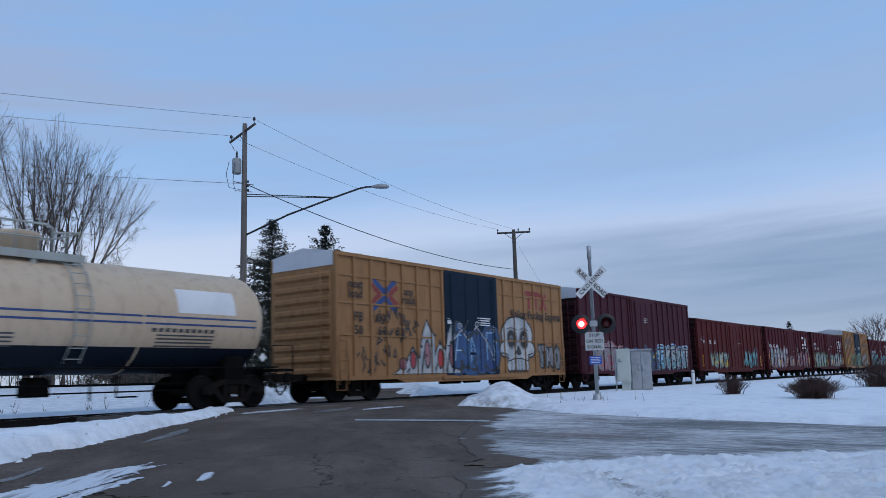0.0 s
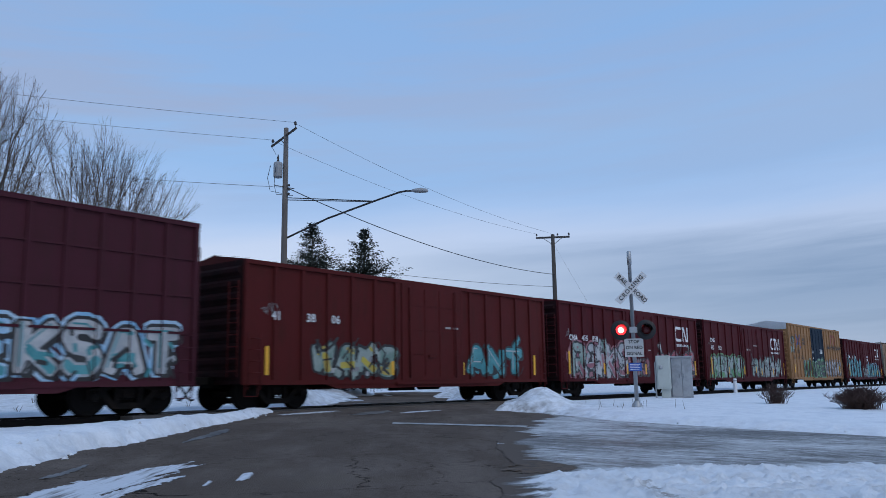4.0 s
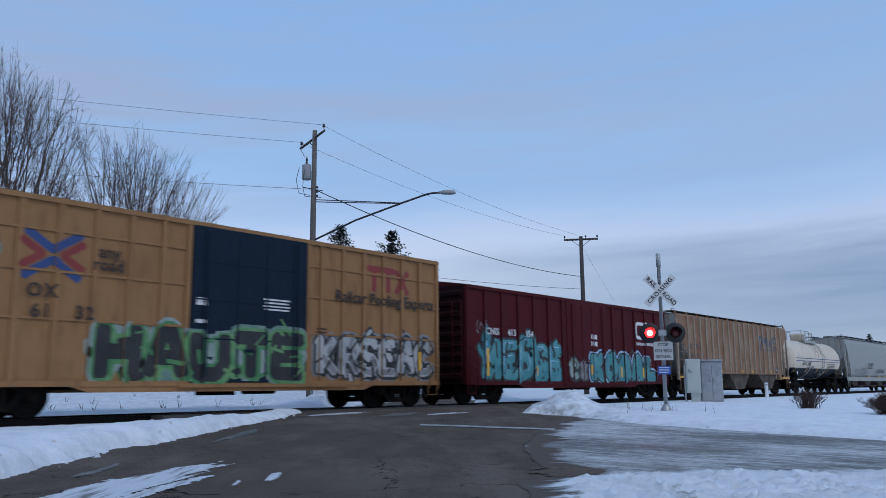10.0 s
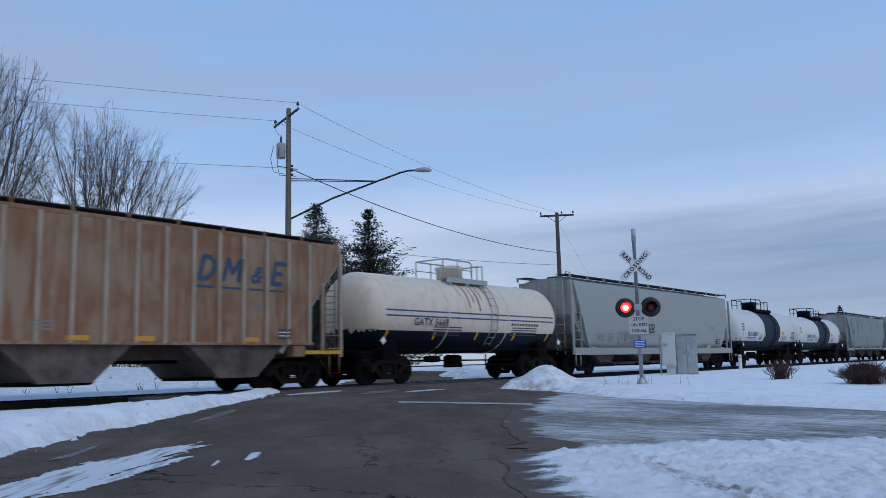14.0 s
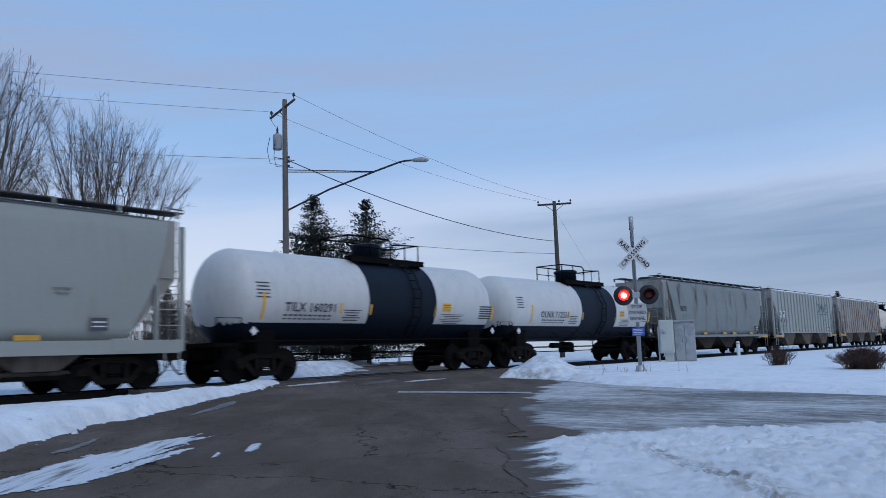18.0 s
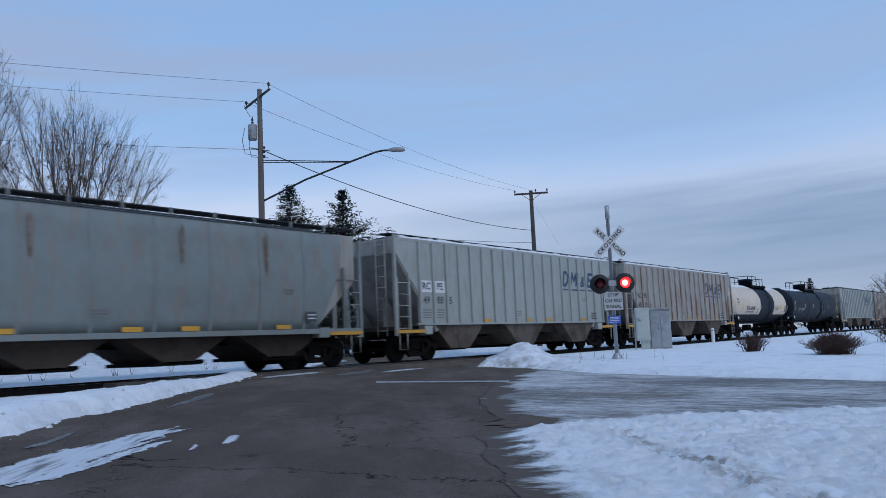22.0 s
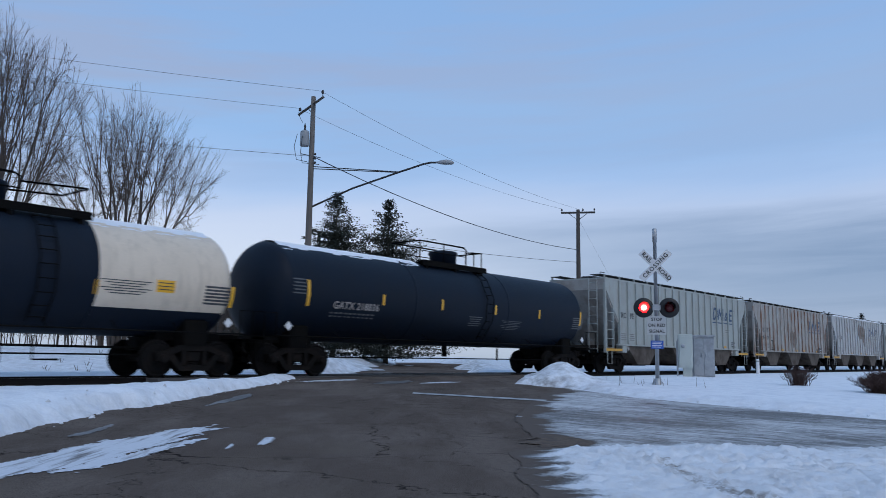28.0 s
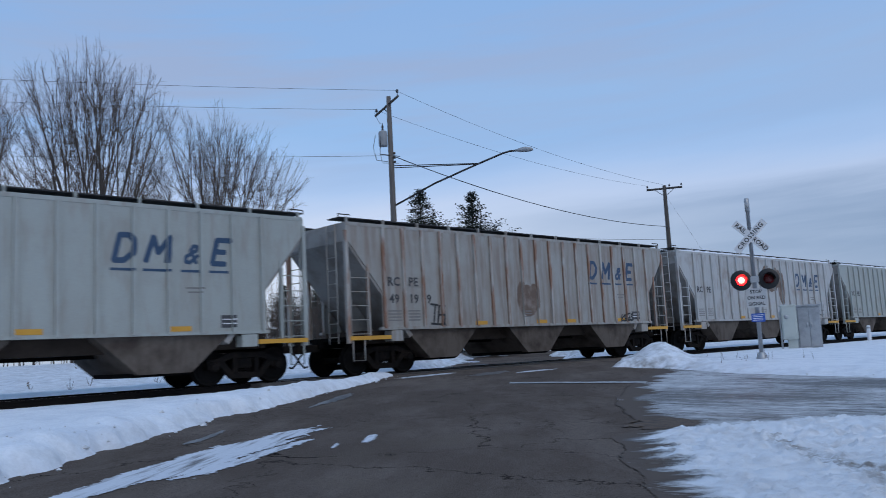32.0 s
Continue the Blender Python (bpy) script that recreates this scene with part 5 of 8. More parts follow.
# ------------------------------------------------------------------ rolling stock: common parts
def wheel_mesh():
    s = Shape()
    s.lathe([(-0.068, 0.10), (-0.068, 0.34), (-0.05, 0.38), (-0.068, 0.41), (-0.068, 0.445), (0.03, 0.455), (0.045, 0.485), (0.068, 0.483), (0.068, 0.40), (0.04, 0.36), (0.06, 0.12), (0.09, 0.10)], 28, "y", smooth=False)
    s.lathe([(-0.14, 0.07), (-0.14, 0.10), (-0.06, 0.11)], 12, "y")
    return s.mesh("wheel", M_WHEEL)


WHEEL = wheel_mesh()
AXLE = Shape().lathe([(-0.72, 0.085), (0, 0.075), (0.72, 0.085)], 12, "y").mesh("axle", M_TRUCK)
_sf = Shape()
_sf.prism([(-1.06, 0.62), (-0.80, 0.66), (-0.42, 0.80), (0.42, 0.80), (0.80, 0.66), (1.06, 0.62), (1.06, 0.50), (0.78, 0.52), (0.40, 0.66), (-0.40, 0.66), (-0.78, 0.52), (-1.06, 0.50)], -0.09, 0.09)
_sf.prism([(-0.80, 0.56), (-0.62, 0.60), (-0.36, 0.30), (0.36, 0.30), (0.62, 0.60), (0.80, 0.56), (0.42, 0.16), (-0.42, 0.16)], -0.08, 0.08)
for _x in (-0.36, 0.24):
    _sf.box(_x, _x + 0.12, -0.08, 0.08, 0.28, 0.70)
for _x in (-0.89, 0.89):
    _sf.box(_x - 0.16, _x + 0.16, -0.11, 0.11, 0.40, 0.60, c=0.03)
    _sf.lathe([(-0.17, 0.05), (-0.17, 0.10), (-0.10, 0.12)], 12, "y", off=(_x, 0, 0.457))
SIDE_FRAME = _sf.mesh("side_frame", M_TRUCK)
_sp = Shape()
for _x in (-0.16, -0.04, 0.08):
    for _k in range(7):
        _sp.lathe([(_k * 0.05 + 0.30, 0.045), (_k * 0.05 + 0.315, 0.06), (_k * 0.05 + 0.33, 0.045)], 8, "z", off=(_x + 0.02, 0, 0))
SPRINGS = _sp.mesh("spring_nest", M_TRUCK)
BOLSTER = Shape().box(-0.2, 0.2, -1.05, 1.05, 0.42, 0.68, c=0.04).box(-0.05, 0.05, -0.9, 0.9, 0.30, 0.42).mesh("bolster", M_TRUCK)


def truck(car, x):
    t = part("truck", BOLSTER, car, "greasy black two-axle truck", pose(x, 0, 0))
    for dx in (-0.89, 0.89):
        part("axle", AXLE, t, m=pose(dx, 0, 0.457))
        for s in (-1, 1):
            part("wheel", WHEEL, t, m=pose(dx, s * 0.79, 0.457, 0, 0, 0 if s < 0 else 180))
    for s in (-1, 1):
        part("side_frame", SIDE_FRAME, t, m=pose(0, s * 1.0, 0))
        tagged(part("spring_nest", SPRINGS, t, m=pose(0, s * 1.0, 0)), kind="stuff")
    return t


_cp = Shape().box(0, 0.62, -0.09, 0.09, 0.72, 0.92, c=0.02).box(0.55, 0.78, -0.16, 0.14, 0.68, 0.98, c=0.05).box(0.72, 0.86, -0.20, -0.05, 0.70, 0.95, c=0.03)
COUPLER = _cp.mesh("coupler", M_TRUCK)
M_HOSE = mat("black_rubber_hose", (0.012, 0.012, 0.012), 0.6)
HOSE = Shape().tube([(0.25, -0.28, 0.80), (0.42, -0.30, 0.62), (0.58, -0.28, 0.42), (0.76, -0.20, 0.30), (0.92, -0.12, 0.32)], 0.028, 7).mesh("air_hose", M_HOSE)


def couplers(car, xe):
    for s in (-1, 1):
        m = pose(s * xe, 0, 0, 0, 0, 0 if s > 0 else 180)
        part("coupler", COUPLER, car, m=m)
        part("air_hose", HOSE, car, m=m)


def ladder(car, x, y, z0, z1, w, n, material, along="x", name="ladder"):
    s = Shape()
    d = (w / 2, 0) if along == "x" else (0, w / 2)
    for k in (-1, 1):
        s.tube([(k * d[0], k * d[1], z0), (k * d[0], k * d[1], z1)], 0.018, 5)
    for k in range(n):
        z = z0 + (z1 - z0) * (k + 0.5) / n
        s.tube([(-d[0], -d[1], z), (d[0], d[1], z)], 0.014, 5)
    return part(name, s.mesh(name, material), car, m=pose(x, y, 0))


def clip_x(poly, a, side):
    """Cut a convex polygon of (x, z) at x = a, keeping x >= a (side 1) or x <= a (side -1)."""
    out = []
    for k in range(len(poly)):
        p, q = poly[k], poly[(k + 1) % len(poly)]
        ip, iq = side * (p[0] - a) >= 0, side * (q[0] - a) >= 0
        if ip:
            out.append(p)
        if ip != iq:
            t = (a - p[0]) / (q[0] - p[0])
            out.append((a, p[1] + t * (q[1] - p[1])))
    return out


GLYPHS = {
    "A": (((0, 0), (0.38, 1), (0.62, 1), (1, 0)), ((0.2, 0.36), (0.8, 0.36))),
    "B": (((0.05, 0), (0.05, 1), (0.7, 1), (0.92, 0.78), (0.7, 0.54), (0.1, 0.54)), ((0.7, 0.54), (1, 0.28), (0.78, 0), (0.1, 0))),
    "C": (((1, 0.85), (0.7, 1), (0.25, 1), (0, 0.7), (0, 0.3), (0.25, 0), (0.7, 0), (1, 0.15)),),
    "D": (((0.05, 0), (0.05, 1), (0.6, 1), (1, 0.7), (1, 0.3), (0.6, 0), (0.05, 0)),),
    "E": (((1, 1), (0.05, 1), (0.05, 0), (1, 0)), ((0.1, 0.5), (0.8, 0.5))),
    "H": (((0.05, 0), (0.05, 1)), ((0.95, 0), (0.95, 1)), ((0.1, 0.5), (0.9, 0.5))),
    "K": (((0.05, 0), (0.05, 1)), ((0.95, 1), (0.2, 0.5), (1, 0))),
    "L": (((0.1, 1), (0.1, 0), (1, 0.04)),),
    "M": (((0, 0), (0.1, 1), (0.5, 0.35), (0.9, 1), (1, 0)),),
    "N": (((0.05, 0), (0.05, 1), (0.95, 0), (0.95, 1)),),
    "O": (((0.3, 1), (0, 0.7), (0, 0.3), (0.3, 0), (0.7, 0), (1, 0.3), (1, 0.7), (0.7, 1), (0.3, 1)),),
    "R": (((0.05, 0), (0.05, 1), (0.75, 1), (0.98, 0.75), (0.7, 0.48), (0.1, 0.48)), ((0.55, 0.48), (1, 0))),
    "S": (((1, 0.86), (0.7, 1), (0.25, 1), (0, 0.75), (0.25, 0.53), (0.75, 0.47), (1, 0.25), (0.75, 0), (0.25, 0), (0, 0.14))),
    "T": (((0, 1), (1, 1)), ((0.5, 1), (0.5, 0))),
    "U": (((0.02, 1), (0.02, 0.3), (0.3, 0), (0.7, 0), (0.98, 0.3), (0.98, 1)),),
    "W": (((0, 1), (0.22, 0), (0.5, 0.7), (0.78, 0), (1, 1)),),
    "X": (((0, 0), (1, 1)), ((0, 1), (1, 0))),
    "&": (((1, 0), (0.25, 0.72), (0.35, 1), (0.65, 1), (0.72, 0.74), (0.05, 0.35), (0.15, 0.05), (0.5, 0), (0.95, 0.45)),),
}
GLYPHS["S"] = (GLYPHS["S"],)


class Paint:
    """Paint laid on a ribbed side: every polygon follows the panels and ribs, layer on layer."""

    def __init__(self, bands, z0, z1):
        self.bands, self.z0, self.z1 = bands, z0, z1     # bands: (x0, x1, y)
        self.s, self.count = Shape(), 0

    def poly(self, pts, layer, mi=0):
        if min(p[1] for p in pts) < self.z0 or max(p[1] for p in pts) > self.z1:
            pts = [(x, min(max(z, self.z0), self.z1)) for x, z in pts]
        lo, hi = min(p[0] for p in pts), max(p[0] for p in pts)
        self.count += 1
        lift = 0.0001 * (self.count % 20)
        for a, b, y in self.bands:
            if b <= lo or a >= hi:
                continue
            q = clip_x(clip_x(pts, a, 1), b, -1) if (a > lo or b < hi) else pts
            if len(q) < 3:
                continue
            area = sum(q[k][0] * q[(k + 1) % len(q)][1] - q[(k + 1) % len(q)][0] * q[k][1] for k in range(len(q)))
            if abs(area) < 1e-5:
                continue
            if area < 0:
                q = q[::-1]
            self.s.face([(x, y - 0.003 - 0.0022 * layer - lift, z) for x, z in q], mi)

    def rect(self, x, z, w, h, layer=1, mi=0, slant=0.0):
        self.poly([(x - w / 2 - slant, z - h / 2), (x + w / 2 - slant, z - h / 2), (x + w / 2 + slant, z + h / 2), (x - w / 2 + slant, z + h / 2)], layer, mi)

    def stroke(self, pts, w, layer, mi):
        for p, q in zip(pts, pts[1:]):
            dx, dz = q[0] - p[0], q[1] - p[1]
            d = math.hypot(dx, dz) or 1e-6
            ux, uz = dx / d * w * 0.45, dz / d * w * 0.45
            nx, nz = -dz / d * w / 2, dx / d * w / 2
            self.poly([(p[0] - ux * 0.6 + nx * 0.7, p[1] - uz * 0.6 + nz * 0.7), (p[0] - ux * 0.6 - nx * 0.7, p[1] - uz * 0.6 - nz * 0.7), (p[0] - nx, p[1] - nz), (q[0] - nx, q[1] - nz), (q[0] + ux * 0.6 - nx * 0.7, q[1] + uz * 0.6 - nz * 0.7), (q[0] + ux * 0.6 + nx * 0.7, q[1] + uz * 0.6 + nz * 0.7), (q[0] + nx, q[1] + nz), (p[0] + nx, p[1] + nz)], layer, mi)

    def disc(self, x, z, rx, rz, layer, mi, n=14):
        self.poly([(x + rx * math.cos(2 * math.pi * k / n), z + rz * math.sin(2 * math.pi * k / n)) for k in range(n)], layer, mi)

    def bars(self, x0, x1, z, h, mi=0, glyph=0.16, gap=0.07, layer=1, slant=0.0):
        """A row of plain blocks in place of stencilled characters."""
        x = x0
        while x + glyph <= x1 + 1e-6:
            self.rect(x + glyph / 2, z, glyph, h, layer, mi, slant)
            x += glyph + gap

    def piece(self, x0, x1, z0, z1, word, seed, fill, line, shade=None, shine=None, cloud=None, bold=0.26, wild=0.3):
        """A sprayed row of fat letter forms: soft ground, cast shadow, outline, fill, shaded feet and highlights."""
        r = random.Random(seed)
        n, h = len(word), z1 - z0
        w = (x1 - x0) / n
        W = bold * min(w, h) * 1.15
        fills = fill if isinstance(fill, tuple) else (fill,)
        if cloud is not None and wild > 0.3:
            for k in range(int((x1 - x0) / 0.30)):
                rad = h * r.uniform(0.20, 0.34)
                self.disc(x0 + 0.30 * (k + r.random()), z0 + h * r.uniform(0.15, 0.72), rad * 1.2, rad, 1, cloud, 9)
        for k, ch in enumerate(word):
            ox, lean = x0 + k * w + 0.5 * W + r.uniform(-0.05, 0.05) * w * wild, r.uniform(-0.05, 0.20) * wild
            sx, lift, tall = (w - W) * (1.0 + 0.30 * wild * r.random()), h * wild * r.uniform(-0.03, 0.10), 0.90 + 0.14 * r.random()
            runs = [[(ox + (a + lean * b) * sx + r.gauss(0, 0.025) * wild, z0 + 0.5 * W + lift + b * (h - W) * tall + r.gauss(0, 0.03) * wild) for a, b in run] for run in GLYPHS[ch]]
            col = fills[0] if r.random() < 0.65 else r.choice(fills)
            for run in runs:
                if cloud is not None:
                    self.stroke(run, W + 0.34, 1, cloud)
                self.stroke([(a + 0.11, b - 0.08) for a, b in run], W * 1.15, 2, line)
                self.stroke(run, W + 0.17, 3, line)
            for run in runs:
                self.stroke(run, W, 4, col)
            for run in runs:
                for p, q in zip(run, run[1:]):
                    if shade is not None and p[1] + q[1] < 2 * (z0 + 0.42 * h):
                        self.stroke([p, q], W * 0.62, 5, shade)
                if shine is not None:
                    self.stroke([(a - W * 0.22, b + W * 0.20) for a, b in run[:3]], 0.045, 6, shine)
            for j in range(int(2 + 11 * wild)):
                a, b = ox + r.uniform(-0.1, 1.05) * sx, z0 + lift + r.uniform(0.0, 1.02) * h
                tip = (a + r.uniform(-0.40, 0.40) * w, b + r.uniform(-0.35, 0.35) * h)
                if r.random() < wild * 0.45:
                    self.stroke([(a, b), tip], W * 0.85 + 0.05, 3, line)
                    self.stroke([(a, b), tip], W * 0.45, 4, r.choice(fills))
                else:
                    self.stroke([(a, b), tip], r.uniform(0.04, 0.11), 7, line)
            if shade is not None:
                for j in range(3):
                    a, b = ox + r.random() * sx, z0 + lift + r.uniform(0.05, 0.9) * h
                    self.stroke([(a, b), (a + r.uniform(-0.2, 0.2) * w, b + r.uniform(-0.15, 0.15) * h)], W * 0.30, 6, shade)

    def handwrite(self, x0, x1, z0, z1, word, mi, w, seed=1):
        """Quick handwriting: thin leaning letter strokes run together."""
        r = random.Random(seed)
        d = (x1 - x0) / len(word)
        for k, ch in enumerate(word):
            lean, up = r.uniform(0.1, 0.4), r.uniform(-0.15, 0.15) * (z1 - z0)
            for run in GLYPHS[ch]:
                self.stroke([(x0 + d * (k + 0.92 * a + lean * (b - 0.5)) + r.gauss(0, 0.02), z0 + up + b * (z1 - z0) + r.gauss(0, 0.02)) for a, b in run], w, 5, mi)
        self.stroke([(x0, z0 + r.uniform(-0.05, 0.1)), (x1, z0 + r.uniform(-0.05, 0.1))], w, 5, mi)

    def scrawl(self, x0, x1, z0, z1, seed, mi, w=0.045, n=5):
        r = random.Random(seed)
        for k in range(n):
            cx = x0 + (x1 - x0) * (k + 0.5) / n
            d = (x1 - x0) / n
            self.stroke([(cx + r.uniform(-.6, .6) * d, r.uniform(z0, z1)) for _ in range(4)], w, 5, mi)

    def done(self, name, car, label, *mats):
        if self.s.f:
            ob = part(name, self.s.mesh(name, *mats), car, label)
            if name == "stencil":
                tagged(ob, kind="stuff")


def spray(name, a, b, scale=1.6):
    return mat(name, a, 0.5, col2=b, amount=0.9, scale=scale, lo=0.42, hi=0.6)


P_WHITE = spray("white_spray_paint", (0.45, 0.45, 0.45), (0.28, 0.31, 0.33))
P_TEAL = spray("turquoise_spray_paint", (0.035, 0.21, 0.235), (0.09, 0.31, 0.33))
P_GREEN = spray("green_spray_paint", (0.05, 0.20, 0.07), (0.16, 0.33, 0.13))
P_MINT = spray("pale_mint_spray_paint", (0.29, 0.35, 0.325), (0.09, 0.20, 0.16))
P_BLUE = spray("blue_spray_paint", (0.012, 0.042, 0.145), (0.022, 0.085, 0.20))
P_SKY = spray("light_blue_spray_paint", (0.20, 0.42, 0.62), (0.45, 0.58, 0.68))
P_PINK = spray("pink_spray_paint", (0.26, 0.075, 0.11), (0.36, 0.18, 0.19))
P_RED = spray("red_spray_paint", (0.40, 0.03, 0.03), (0.30, 0.04, 0.05))
P_YELLOW = spray("yellow_spray_paint", (0.52, 0.42, 0.05), (0.40, 0.30, 0.08))
P_BLACK = spray("black_spray_paint", (0.012, 0.012, 0.014), (0.03, 0.03, 0.03))
P_GREY = spray("silver_spray_paint", (0.25, 0.25, 0.26), (0.16, 0.155, 0.155))
TAGMATS = (P_WHITE, P_TEAL, P_GREEN, P_MINT, P_BLUE, P_SKY, P_PINK, P_RED, P_YELLOW, P_BLACK, P_GREY)
WH, TE, GR, MI, BL, SK, PI, RE, YE, BK, GY = range(11)
HW = 1.5          # half the width of a car over its ribs
RIB_MESHES, CORRUGATION = {}, {}


def rib_mesh(z0, z1, w, d, material):
    key = (round(z0, 2), round(z1, 2), w, d, material.name)
    if key not in RIB_MESHES:
        RIB_MESHES[key] = Shape().prism([(-w / 2, z0), (w / 2, z0), (w / 2, z1), (-w / 2, z1)], -d, -0.002).mesh("rib", material)
    return RIB_MESHES[key]


CARS = []


def new_car(name, label, category, u0, u1):
    car = thing(name, label, category, "cars of the freight train")
    CARS.append((car, (u0 + u1) / 2))
    return car, (u1 - u0) / 2


# ------------------------------------------------------------------ boxcars
def boxcar(u0, u1, eave, paint, label, ribs=14, door=(-1.75, 1.95), door_mat=None, white_ends=False, girts=(), tape=()):
    car, L = new_car("boxcar", label, "boxcar", u0, u1)
    sill, pan, rib = 0.71, -HW + 0.06, -HW
    door_mat = door_mat or paint
    # sides
    for s in (-1, 1):
        turn = pose(0, 0, 0, 0, 0, 0 if s < 0 else 180)
        part("side_panel", Shape().box(-L, L, pan, pan + 0.05, sill, eave).mesh("side_panel", paint), car, m=turn)
        part("side_sill", Shape().box(-L, L, rib - 0.01, pan - 0.001, sill - 0.03, sill + 0.10).mesh("side_sill", paint), car, m=turn)
        part("top_chord", Shape().box(-L, L, rib - 0.015, pan - 0.001, eave - 0.12, eave).mesh("top_chord", paint), car, m=turn)
    xs = []
    for k in range(ribs + 1):
        x = -L + 0.07 + (2 * L - 0.14) * k / ribs
        if door[0] - 0.12 < x < door[1] + 0.12:
            continue
        xs.append(x)
    xs += [door[0] - 0.10, door[1] + 0.10]
    xs.sort()
    W = 0.13
    bands, prev = [], -L
    for x in xs:
        me = rib_mesh(sill + 0.10, eave - 0.12, W, HW + pan, paint)
        for s in (-1, 1):
            part("rib", me, car, m=pose(x * -s, s * -pan if s > 0 else pan, 0, 0, 0, 0 if s < 0 else 180))
        if x - W / 2 > prev:
            bands.append((prev, x - W / 2, pan))
        bands.append((x - W / 2, x + W / 2, rib))
        prev = x + W / 2
    bands.append((prev, L, pan))
    dy = rib - 0.02
    bands = [(a, b, dy) if a >= door[0] - 0.04 and b <= door[1] + 0.04 else (a, b, y) for a, b, y in bands]
    for gz in girts:
        for a, b, y in bands:
            if y == pan and b - a > 0.05:
                part("girt", Shape().box(a, b, pan - 0.035, pan - 0.001, gz - 0.03, gz + 0.03).mesh("girt", paint), car)
    # doors
    for s in (-1, 1):
        d = Shape().box(door[0], door[1], dy, pan, sill + 0.06, eave - 0.10)
        do = part("door", d.mesh("door", door_mat), car, m=pose(0, 0, 0, 0, 0, 0 if s < 0 else 180))
        for k in range(4):
            x = door[0] + (door[1] - door[0]) * (k + 0.5) / 4
            part("door_stiffener", Shape().box(x - 0.03, x + 0.03, dy - 0.02, dy, sill + 0.2, eave - 0.25).mesh("door_stiffener", door_mat), do)
        for gz in (0.28, 0.52, 0.76):
            z = sill + (eave - sill) * gz
            part("door_stiffener", Shape().box(door[0] + 0.05, door[1] - 0.05, dy - 0.012, dy, z - 0.02, z + 0.02).mesh("door_stiffener", door_mat), do)
        hb = Shape()
        for x in (door[0] + 0.35, door[1] - 0.35):
            hb.tube([(x, dy - 0.05, sill + 0.15), (x, dy - 0.05, eave - 0.2)], 0.02, 6)
        hb.box((door[0] + door[1]) / 2 - 0.25, (door[0] + door[1]) / 2 + 0.05, dy - 0.07, dy, 1.55, 1.63)
        part("lock_bar", hb.mesh("lock_bar", door_mat), do)
        part("door_track", Shape().box(door[0] - 0.3, door[1] + 1.6, rib - 0.06, pan, sill - 0.06, sill + 0.03).mesh("door_track", paint), car, m=pose(0, 0, 0, 0, 0, 0 if s < 0 else 180))
    # ends, with pressed horizontal corrugations
    top = eave - (0.45 if white_ends else 0.0)
    end_paint = paint if paint is M_YELLOW else M_REDEND
    for s in (-1, 1):
        e = Shape().box(-0.05, 0.0, pan + 0.05, -pan - 0.05, sill, top)
        n, co = 9, []
        if end_paint.name not in CORRUGATION:
            CORRUGATION[end_paint.name] = Shape().prism([(-0.002, -0.15), (0.09, -0.06), (0.09, 0.04), (-0.002, 0.12)], pan + 0.15, -pan - 0.15).mesh("corrugation", end_paint)
        for k in range(n):
            z = sill + 0.1 + (top - sill - 0.2) * (k + 0.5) / n
            co.append(z)
        ew = part("end_wall", e.mesh("end_wall", end_paint), car, m=pose(s * L, 0, 0, 0, 0, 0 if s > 0 else 180))
        for z in co:
            part("corrugation", CORRUGATION[end_paint.name], ew, m=pose(0, 0, z))
        if white_ends:
            part("end_cap", Shape().box(-0.05, 0.03, pan + 0.05, -pan - 0.05, top, eave + 0.02).mesh("end_cap", M_ROOF), car, "pale galvanised upper end panel", m=pose(s * L, 0, 0, 0, 0, 0 if s > 0 else 180))
        ladder(car, s * (L + 0.12), -1.15, 0.9, eave - 0.6, 0.42, 8, paint, "y")
        ladder(car, s * (L - 0.32), rib - 0.05, 0.55, 2.1, 0.42, 5, paint, "x")
    # roof
    r = Shape()
    for s in (-1, 1):
        r.face([(-L, 0, eave + 0.24), (-L, s * HW, eave), (L, s * HW, eave), (L, 0, eave + 0.24)][::s])
        r.face([(-L, 0, eave + 0.20), (-L, s * HW, eave - 0.03), (L, s * HW, eave - 0.03), (L, 0, eave + 0.20)][::-s])
    for s in (-1, 1):
        r.face([(s * L, -HW, eave - 0.03), (s * L, HW, eave - 0.03), (s * L, HW, eave), (s * L, 0, eave + 0.24), (s * L, -HW, eave)][::s])
    for k in range(13):
        x = -L + 0.1 + (2 * L - 0.2) * k / 12
        for s in (-1, 1):
            r.face([(x - 0.04, 0, eave + 0.27), (x + 0.04, 0, eave + 0.27), (x + 0.04, s * (HW + 0.01), eave + 0.035), (x - 0.04, s * (HW + 0.01), eave + 0.035)][::s])
    part("roof", r.mesh("roof", M_ROOF if white_ends else paint), car, "ribbed sheet roof")
    # underframe
    part("centre_sill", Shape().box(-L - 0.1, L + 0.1, -0.2, 0.2, 0.62, 0.90).box(-L, L, -1.3, 1.3, 0.80, 0.86).mesh("centre_sill", M_BLACK), car)
    br = Shape().box(-0.9, 0.1, -0.9, -0.45, 0.45, 0.78, c=0.05).tube([(0.4, -0.8, 0.62), (1.4, -0.8, 0.62)], 0.16, 10).tube([(-L + 2, -0.6, 0.70), (L - 2, -0.6, 0.60)], 0.025, 5)
    part("brake_gear", br.mesh("brake_gear", M_BLACK), car)
    for x in (-L + 1.55, L - 1.55):
        truck(car, x)
    couplers(car, L)
